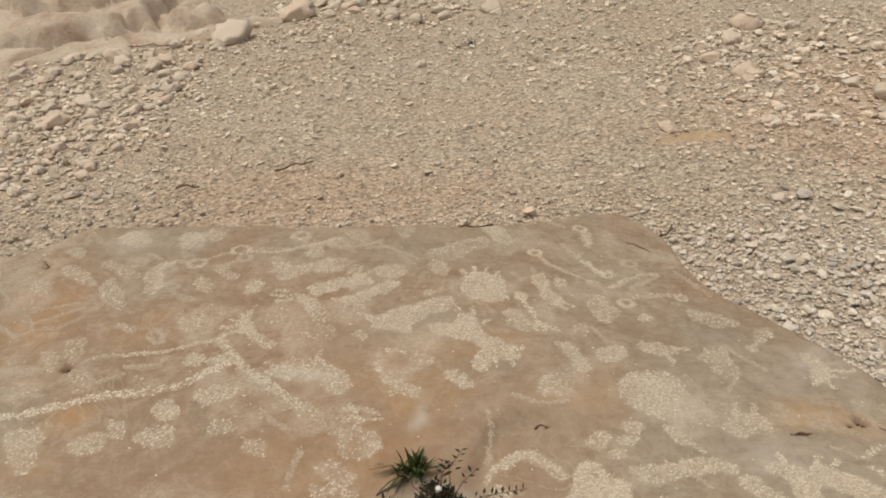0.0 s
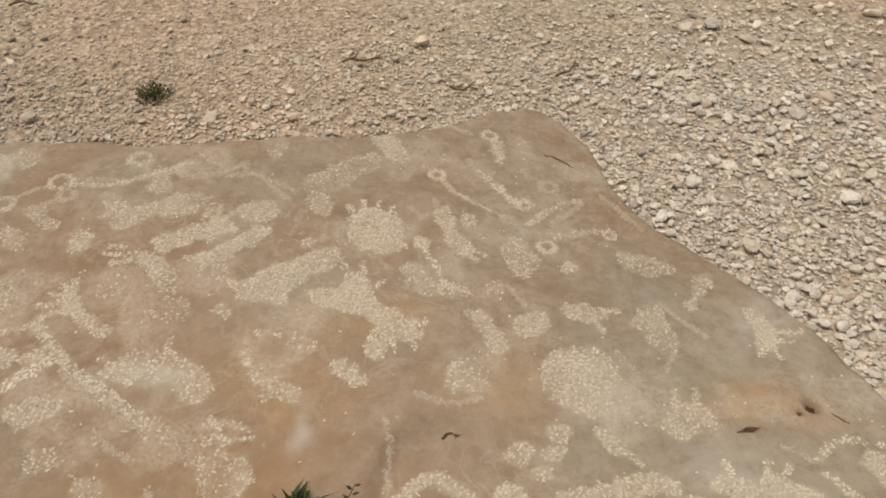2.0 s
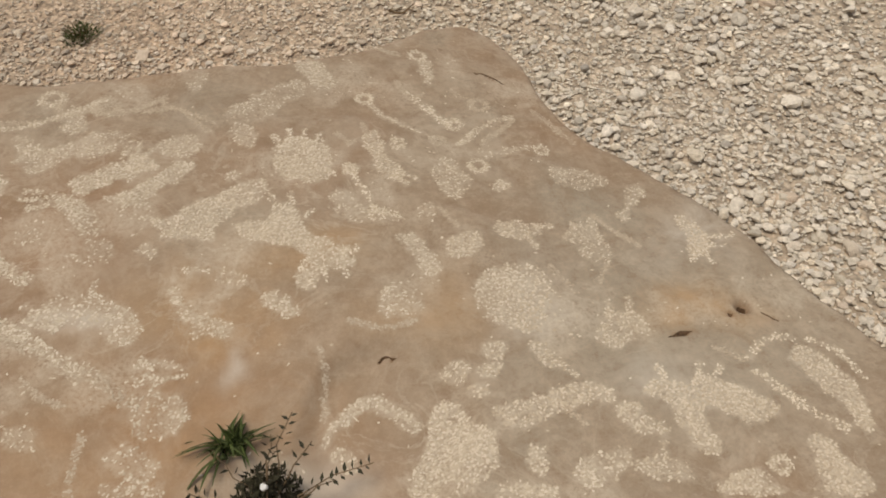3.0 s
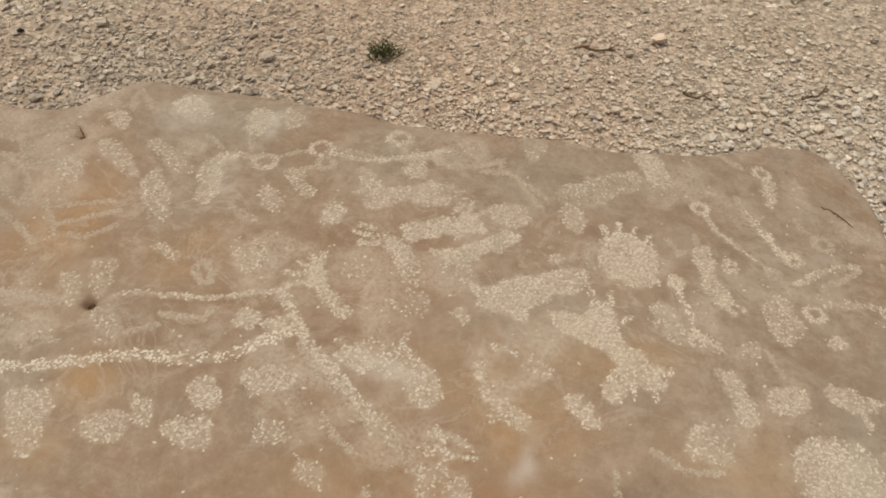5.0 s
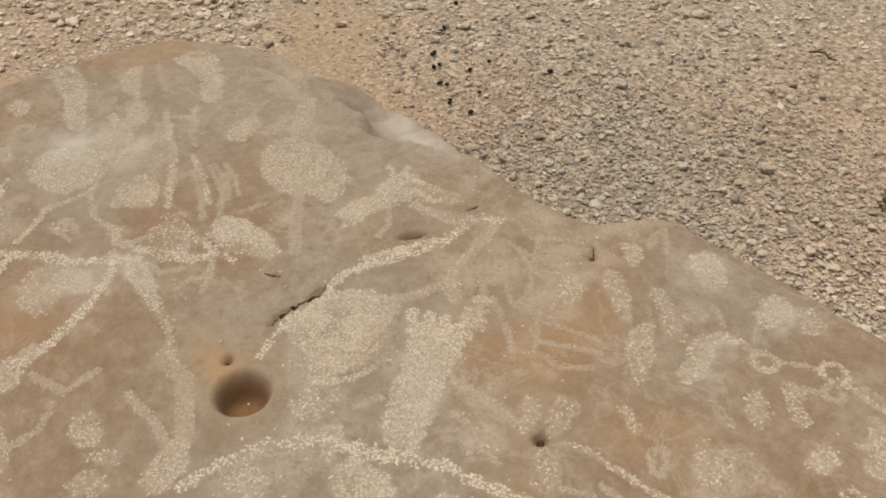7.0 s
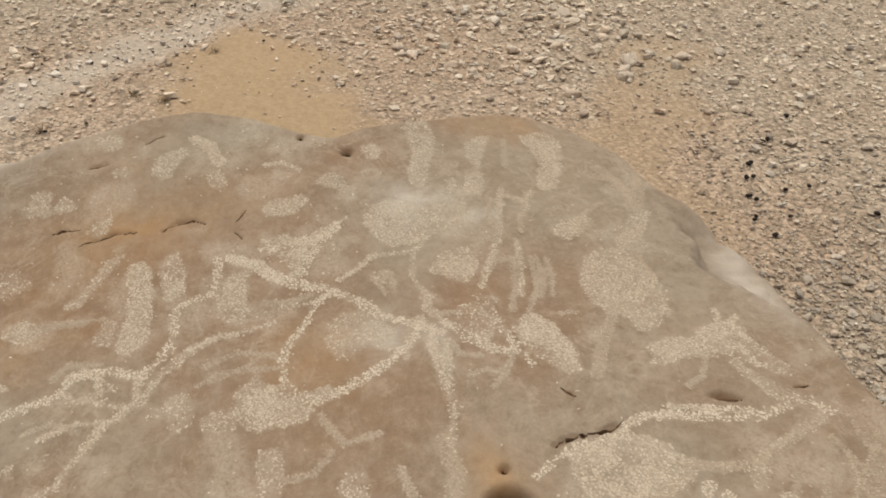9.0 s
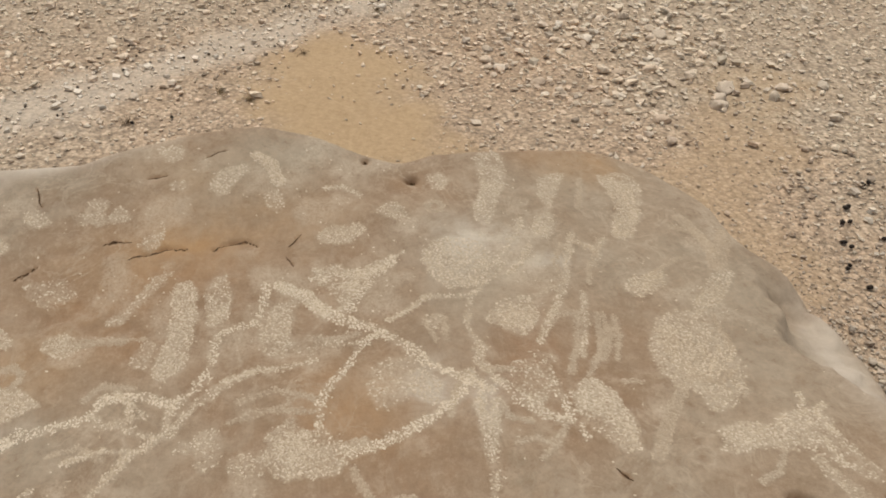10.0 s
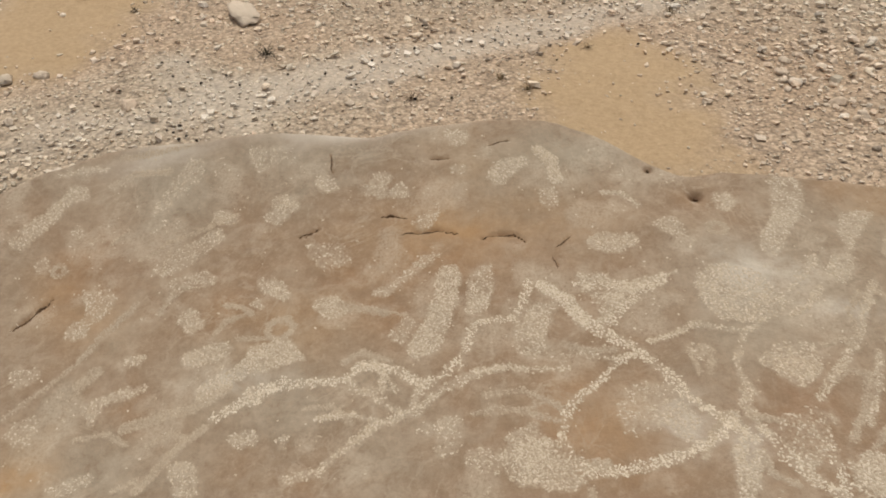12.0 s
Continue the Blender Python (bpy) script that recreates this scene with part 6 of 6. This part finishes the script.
# ---------- bedrock ledge at the edge of the wash ----------
LEDGE = rounded([(-1.5, 8.35), (-2.4, 7.75), (-4.0, 7.6), (-6.2, 8.3), (-9.0, 9.0), (-9.5, 12.5), (-6.0, 13.5), (-3.9, 11.6), (-2.7, 9.6), (-2.2, 8.5)], 4)


def make_bedrock():
    """Pale limestone with brown stains and dark pocks."""
    m, n, l, sh = material("weathered_bedrock", 0.92)
    at = coords(n)
    mid = tex_noise(n, l, at, 3.0, 8, 0.65)
    fine = tex_noise(n, l, at, 28, 6, 0.7)
    col = ramp(n, l, mid, (0.32, (0.37, 0.255, 0.172)), (0.47, (0.49, 0.38, 0.282)), (0.6, (0.55, 0.45, 0.345)), (0.72, (0.6, 0.5, 0.4)))
    col = mix(n, l, 1.0, col, ramp(n, l, fine, (0.28, grey(0.5)), (0.4, grey(0.95)), (0.7, grey(1.1))), "MULTIPLY")
    l.new(col, sh.inputs["Base Color"])
    bumped(n, l, sh, fine, 0.7, 0.03)
    return m


BEDROCK = make_bedrock()


def make_ledge():
    gx, gy = np.arange(-9.6, -0.9, 0.04), np.arange(7.2, 13.6, 0.04)
    x, y = np.meshgrid(gx, gy, indexing="ij")
    d = inside_distance(x, y, LEDGE) + 0.2 * fractal(x, y, 1.3, 120, 4)
    wx, wy = x + 0.3 * fractal(x, y, 1.1, 145, 3), y + 0.3 * fractal(x, y, 1.1, 148, 3)
    z, bed = np.full(x.shape, -0.1), np.zeros(x.shape, int)
    # thick rounded beds, each set back from the one below, with a deep gap at its foot
    for k, (back, thick) in enumerate([(0.0, 0.2), (0.4, 0.2), (0.95, 0.22), (1.6, 0.2), (2.3, 0.24)]):
        e = d - back + 0.2 * fractal(x, y, 1.3, 160 + 7 * k, 4)
        joint = np.abs(smooth_noise(wx, wy, 1.2, 170 + k))
        z += thick * (0.7 * step(-0.02, 0.07, e) + 0.3 * step(0.0, 0.4, e)) * (0.5 + 0.5 * step(0.0, 0.12, joint))
        if k:
            z -= 0.16 * np.exp(-(((e + 0.05) / 0.045) ** 2)) * step(-0.3, 0.3, smooth_noise(x, y, 0.9, 190 + k))
        bed = np.where(e > -0.04, k, bed)
    z += 0.05 * fractal(x, y, 2.6, 130, 5) * step(-0.1, 0.3, d)
    a, b = x.shape
    k = (np.arange(a - 1)[:, None] * b + np.arange(b - 1)).ravel()
    faces = np.stack([k, k + b, k + b + 1, k + 1], -1)
    faces = faces[(d.ravel()[faces] > -0.15).any(1)]
    ledge = tagged(new("rock_ledge"), "low weathered tan bedrock ledge with rounded beds", "rock outcrop")
    for k in range(5):
        mine = faces[bed.ravel()[faces[:, 0]] == k]
        used, own = np.unique(mine, return_inverse=True)
        ob = new("rock_bed", mesh_from("rock_bed", np.stack([x, y, z], -1).reshape(-1, 3)[used], own.reshape(-1, 4), BEDROCK))
        ob.parent = ledge


make_ledge()


# ---------- single larger stones ----------
def stone_meshes(count=8):
    shapes, faces = pebble_shapes(3, count, 31)
    rng = np.random.RandomState(32)
    out = []
    for s in shapes:
        s = s * (1 + 0.05 * np.array([noise.fractal(Vector(p * 1.6) + Vector((7, 3, 1)) * len(out), 0.8, 2.0, 4) for p in s])[:, None])
        n = len(s)
        out.append(mesh_from("stone", s, faces, STONE, pale=np.full(n, rng.uniform(0, 0.3)), pink=np.full(n, rng.uniform(0.3, 0.9)), shade=np.full(n, rng.uniform(0.5, 0.72))))
    return out


STONES = stone_meshes()
STONE_RNG = random.Random(12)


def stone(x, y, width, label="smooth pale limestone cobble lying on the gravel"):
    r = STONE_RNG
    ob = new("stone", r.choice(STONES))
    s = width / 2
    z = float(ground_height(np.array(x), np.array(y))) + s * 0.22
    ob.matrix_world = pose(x, y, z, r.uniform(-12, 12), r.uniform(-12, 12), r.uniform(0, 360)) @ Matrix.Diagonal((s, s * r.uniform(0.85, 1.15), s * r.uniform(0.8, 1.15), 1))
    return tagged(ob, label, "stone", "loose stones in the wash")


for x, y, w in [(2.13, 6.26, 0.26), (1.76, 5.13, 0.22), (1.64, 5.5, 0.19), (2.36, 4.47, 0.25), (-2.0, 7.6, 0.46), (-2.98, 7.3, 0.32), (-2.8, 5.48, 0.24), (-2.5, 6.2, 0.15), (-0.29, 6.16, 0.12), (1.18, 4.91, 0.11), (-1.55, 8.3, 0.45), (-0.7, 8.6, 0.3), (1.9, 5.9, 0.2)]:
    stone(x, y, w, "large rounded tan limestone block half sunk in gravel")
for x, y, w in [(1.32, 3.33, 0.08), (1.23, 1.81, 0.066), (1.38, 2.02, 0.055), (1.3, 1.59, 0.07), (1.61, 2.71, 0.085), (1.0, 2.25, 0.05), (1.09, 4.36, 0.13), (-4.38, 2.22, 0.1), (-4.28, 2.72, 0.11), (-4.9, 3.21, 0.12), (-4.93, 0.75, 0.1), (-4.16, -0.15, 0.06), (-4.07, 3.17, 0.13), (-4.73, 2.05, 0.09)]:
    stone(x, y, w)
for x, y, w in [(-4.08, -1.2, 0.1), (-4.39, -1.96, 0.11), (-4.47, -1.81, 0.09), (-4.3, -1.35, 0.07), (-3.9, -1.7, 0.07), (-1.43, 3.67, 0.06), (-0.51, 2.94, 0.04), (0.12, 2.98, 0.05), (-0.83, 2.76, 0.05), (-1.05, 3.31, 0.05), (-3.6, 3.78, 0.07)]:
    stone(x, y, w)
for cx, cy, rx, ry, n, low, high in [(-3.0, 6.6, 1.1, 1.0, 80, 0.07, 0.22), (-1.2, 8.3, 1.6, 0.7, 40, 0.09, 0.28), (2.4, 5.2, 1.0, 1.3, 30, 0.07, 0.16), (-4.6, 2.8, 0.9, 0.8, 36, 0.05, 0.11), (-2.6, 4.9, 0.5, 0.9, 30, 0.06, 0.13), (-2.9, 5.5, 0.8, 1.0, 60, 0.06, 0.16), (1.6, 2.2, 0.6, 0.7, 10, 0.04, 0.06)]:
    for _ in range(n):
        stone(cx + rx * STONE_RNG.uniform(-1, 1), cy + ry * STONE_RNG.uniform(-1, 1), STONE_RNG.uniform(low, high) * STONE_RNG.uniform(0.7, 1))


slab = stone(-5.32, -0.95, 0.3, "flat pale limestone slab half buried in sand")
slab.data = STONES[4]
slab.matrix_world = slab.matrix_world @ Matrix.Diagonal((1.15, 0.8, 0.4, 1))


# ---------- plants ----------
def blade_mesh(name, length, width, bend, mat, segments=6):
    """A strap-like leaf with a folded midrib, rising along z and bending towards x."""
    bm = bmesh.new()
    rows = []
    for k in range(segments + 1):
        s = k / segments
        w = width * (0.75 + 0.5 * s) * (1 - s**3) + 0.0003
        x, z = length * bend * s * s, length * s * (1 - 0.35 * bend * s)
        rows.append([bm.verts.new((x, -w / 2, z)), bm.verts.new((x - w * 0.25, 0, z - w * 0.1)), bm.verts.new((x, w / 2, z)), bm.verts.new((x + w * 0.12, 0, z))])
    for a, b in zip(rows, rows[1:]):
        for k in range(4):
            bm.faces.new((a[k], a[(k + 1) % 4], b[(k + 1) % 4], b[k]))
    me = bpy.data.meshes.new(name)
    for f in bm.faces:
        f.smooth = True
    bm.to_mesh(me)
    bm.free()
    me.materials.append(mat)
    return me


def tuft(name, x, y, z, size, count, mat, label, spread=1.0, width=0.05, seed=1, category="plant", lean=0):
    rng = random.Random(seed)
    base = tagged(new(name), label, category)
    base.matrix_world = pose(x, y, z, -lean)
    shapes = [blade_mesh("leaf", 1.0, width, b, mat) for b in (0.3, 0.6, 1.0, 1.4)]
    for _ in range(count):
        ob = new("leaf", rng.choice(shapes))
        ob.parent = base
        a = rng.uniform(0, 360)
        reach = size * rng.uniform(0.55, 1.05)
        ob.matrix_local = pose(rng.gauss(0, 0.16) * size, rng.gauss(0, 0.16) * size, -0.01 * size, 0, 0, a) @ pose(0, 0, 0, 0, min(abs(rng.gauss(0, 30)), 80) * spread, 0) @ Matrix.Diagonal((reach, reach, reach, 1))
    return base


def tube(bm, points, radius):
    """A thin bent stem through points."""
    rings = []
    for k, p in enumerate(points):
        p = Vector(p)
        way = (Vector(points[min(k + 1, len(points) - 1)]) - Vector(points[max(k - 1, 0)])).normalized()
        side = way.orthogonal().normalized()
        up = way.cross(side)
        r = radius * (1 - 0.6 * k / len(points))
        rings.append([bm.verts.new(p + r * (math.cos(a) * side + math.sin(a) * up)) for a in (0, 1.257, 2.513, 3.77, 5.027)])
    for a, b in zip(rings, rings[1:]):
        for k in range(5):
            bm.faces.new((a[k], a[(k + 1) % 5], b[(k + 1) % 5], b[k]))
    bm.faces.new(rings[-1])


def leaflet(bm, at, way, size, rng):
    way = Vector(way).normalized()
    side = way.orthogonal().normalized()
    side.rotate(Matrix.Rotation(rng.uniform(0, 6.28), 3, way))
    up = way.cross(side)
    at = Vector(at)
    pts = [at, at + way * size * 0.45 + side * size * 0.2 + up * size * 0.08, at + way * size, at + way * size * 0.45 - side * size * 0.2 + up * size * 0.08, at + way * size * 0.5 - up * size * 0.04]
    v = [bm.verts.new(p) for p in pts]
    for a, b in ((0, 1), (1, 2), (2, 3), (3, 0)):
        bm.faces.new((v[a], v[b], v[4]))


SURF = lambda x, y: float(surface(np.array([x]), np.array([y]))[0])  # noqa: E731
tuft("crevice_plant", -0.121, 0.774, SURF(-0.121, 0.774) - 0.006, 0.042, 110, BLADE, "small green strap-leaved plant growing from a rock crevice", 0.8, 0.12, 3, lean=32)


def make_herb():
    rng = random.Random(8)
    x0, y0 = -0.09, 0.704
    z0 = SURF(x0, y0)
    herb = tagged(new("crevice_herb"), "dark dry herb with sprigs of tiny leaves in a rock crevice", "plant")
    herb.matrix_world = pose(x0, y0, z0 - 0.003)
    bm = bmesh.new()
    for _ in range(1100):
        a, r, h = rng.uniform(0, 6.283), 0.034 * math.sqrt(rng.random()), rng.uniform(0, 0.055)
        p = (r * math.cos(a), r * math.sin(a) + 0.2 * h, h * (1.25 - r / 0.034))
        leaflet(bm, p, (rng.gauss(0, 1), rng.gauss(0, 1), rng.uniform(0, 1.2)), rng.uniform(0.005, 0.011), rng)
    tagged(part("foliage", bm, HERB, herb), kind="stuff")
    for dx, dy, dz, n in [(0.03, 0.085, 0.03, 7), (0.012, 0.06, 0.035, 6), (0.1, 0.02, 0.02, 10), (0.065, 0.0, 0.03, 6), (-0.04, 0.05, 0.03, 5), (-0.075, 0.03, 0.012, 6), (0.02, 0.03, 0.06, 5), (0.05, 0.045, 0.03, 5)]:
        line = [(dx * s + rng.gauss(0, 0.002), dy * s + rng.gauss(0, 0.002), dz * math.sin(1.9 * s) + 0.01) for s in (0.15, 0.4, 0.6, 0.8, 1.0)]
        bm = bmesh.new()
        tube(bm, line, 0.0009)
        stem = part("stem", bm, STEM, herb)
        bm = bmesh.new()
        for k in range(n):
            s = 0.55 + 0.45 * k / n
            p = Vector(line[0]).lerp(Vector(line[-1]), s)
            p.z = dz * math.sin(1.9 * s) + 0.01
            side = 1 if k % 2 else -1
            leaflet(bm, p, (dx * 3 - side * dy * 9, dy * 3 + side * dx * 9, 0.2), rng.uniform(0.007, 0.011), rng)
        tagged(part("leaflet", bm, HERB, stem), kind="stuff")
    bm = bmesh.new()
    bmesh.ops.create_icosphere(bm, subdivisions=2, radius=0.0035, matrix=Matrix.Translation((0.004, 0.002, 0.055)))
    for v in bm.verts:
        v.co += Vector((rng.gauss(0, 0.0006), rng.gauss(0, 0.0006), rng.gauss(0, 0.0006)))
    part("seed_head", bm, SEED, herb, "fluffy white seed head")


make_herb()
gh = lambda x, y: float(ground_height(np.array(x), np.array(y)))  # noqa: E731


def make_shrub(x, y, size, seed):
    rng = random.Random(seed)
    shrub = tagged(new("desert_shrub"), "small bushy dark green desert shrub rooted in gravel", "shrub")
    shrub.matrix_world = pose(x, y, gh(x, y))
    bm = bmesh.new()
    for _ in range(520):
        v = Vector((rng.gauss(0, 1), rng.gauss(0, 1), abs(rng.gauss(0, 0.8)))).normalized() * size * rng.uniform(0.3, 1.0)
        v.x *= 1.0 + 0.35 * math.sin(3 * math.atan2(v.y, v.x) + 1)
        leaflet(bm, v, v + Vector((rng.gauss(0, 0.5), rng.gauss(0, 0.5), rng.uniform(0, 0.8))) * size, rng.uniform(0.010, 0.018), rng)
    tagged(part("foliage", bm, LEAF, shrub), kind="stuff")
    for _ in range(7):
        a, t = rng.uniform(0, 6.283), rng.uniform(0.2, 1.0)
        bm = bmesh.new()
        tube(bm, [(0, 0, -0.005), (0.4 * size * math.cos(a) * t, 0.4 * size * math.sin(a) * t, 0.5 * size), (1.1 * size * math.cos(a) * t, 1.1 * size * math.sin(a) * t, 0.95 * size)], 0.002)
        part("stem", bm, STEM, shrub)


make_shrub(-0.82, 3.22, 0.066, 5)
for k, (x, y, s, mat) in enumerate([(-4.77, -0.7, 0.1, HERB), (-4.51, 0.57, 0.06, STRAW), (-4.39, 0.7, 0.06, STRAW), (-4.25, 0.14, 0.06, STEM), (-5.4, -1.65, 0.06, HERB), (-5.6, 1.6, 0.07, STRAW), (-5.0, 1.05, 0.05, STEM), (-2.4, 4.7, 0.06, STRAW), (-2.75, 5.2, 0.07, STRAW), (0.1, 6.65, 0.09, HERB), (-1.0, 7.2, 0.07, STRAW), (-0.4, 2.85, 0.03, HERB)]):
    tuft("dry_tuft", x, y, gh(x, y), s, 36, mat, "small dry brown weed tuft on the gravel", 1.2, 0.05, 20 + k)


def make_twig(x, y, length, turn, seed):
    rng = random.Random(seed)
    twig = tagged(new("twig"), "thin dark dry twig lying on gravel", "twig", "fallen twigs")
    twig.matrix_world = pose(x, y, gh(x, y) + 0.02, 0, 0, turn)
    line = [(length * s, rng.gauss(0, 0.06) * length, abs(rng.gauss(0.01, 0.01))) for s in (-0.5, -0.3, 0, 0.2, 0.5)]
    bm = bmesh.new()
    tube(bm, line, 0.006)
    branch = part("branch", bm, STEM, twig)
    for s in (1, 3):
        bm = bmesh.new()
        p = Vector(line[s])
        tube(bm, [p, p + Vector((length * 0.12, length * 0.1 * rng.choice((-1, 1)), 0.01)), p + Vector((length * 0.24, length * 0.15, 0.015))], 0.003)
        part("side_branch", bm, STEM, branch)


for k, (x, y, n, a) in enumerate([(-0.01, 3.27, 0.16, 10), (-0.95, 4.25, 0.22, 20), (0.75, 3.05, 0.1, 30), (-2.75, 7.55, 0.5, -25), (-1.5, 4.1, 0.12, 0), (0.35, 3.0, 0.1, -20)]):
    make_twig(x, y, n, a, 60 + k)


# ---------- animal droppings ----------
def pellet_mesh(seed):
    rng = random.Random(seed)
    bm = bmesh.new()
    bmesh.ops.create_icosphere(bm, subdivisions=2, radius=1)
    for v in bm.verts:
        v.co = Vector((v.co.x * 1.35, v.co.y, v.co.z * 0.9)) * (1 + 0.1 * noise.noise(v.co * 1.7 + Vector((seed, 0, 0))))
    for f in bm.faces:
        f.smooth = True
    me = bpy.data.meshes.new("dropping")
    bm.to_mesh(me)
    bm.free()
    me.materials.append(PELLET)
    return me


PELLETS = [pellet_mesh(k) for k in range(4)]
drop_rng = random.Random(9)
for x, y, n in [(-3.01, 3.22, 3), (-2.87, 3.04, 2), (-2.76, 2.95, 2), (-2.65, 2.84, 4), (-2.5, 2.75, 2), (-2.61, 3.1, 1), (-2.64, 3.0, 1), (-2.45, 2.9, 1), (-3.2, 3.5, 2), (-2.35, 2.72, 1), (-3.3, 1.85, 1), (-2.75, 2.0, 1), (-2.3, 3.2, 1)]:
    for _ in range(n):
        px, py, s = x + drop_rng.gauss(0, 0.018), y + drop_rng.gauss(0, 0.018), drop_rng.uniform(0.007, 0.011)
        ob = new("dropping", drop_rng.choice(PELLETS))
        ob.matrix_world = pose(px, py, gh(px, py) + 0.014, drop_rng.uniform(-20, 20), drop_rng.uniform(-20, 20), drop_rng.uniform(0, 360)) @ Matrix.Scale(s, 4)
        tagged(ob, "dark dried animal dropping on the gravel", "dropping", "animal droppings")
for _ in range(70):
    along, off, s = drop_rng.uniform(-1.6, 2.0), drop_rng.gauss(0, 0.26), drop_rng.uniform(0.004, 0.008)
    px, py = -4.9 - 0.616 * along - 0.788 * off, 0.2 + 0.788 * along - 0.616 * off
    ob = new("dropping", drop_rng.choice(PELLETS))
    ob.matrix_world = pose(px, py, gh(px, py) + 0.012, 0, 0, drop_rng.uniform(0, 360)) @ Matrix.Scale(s, 4)
    tagged(ob, "dark dried animal dropping on the pale track", "dropping", "animal droppings")
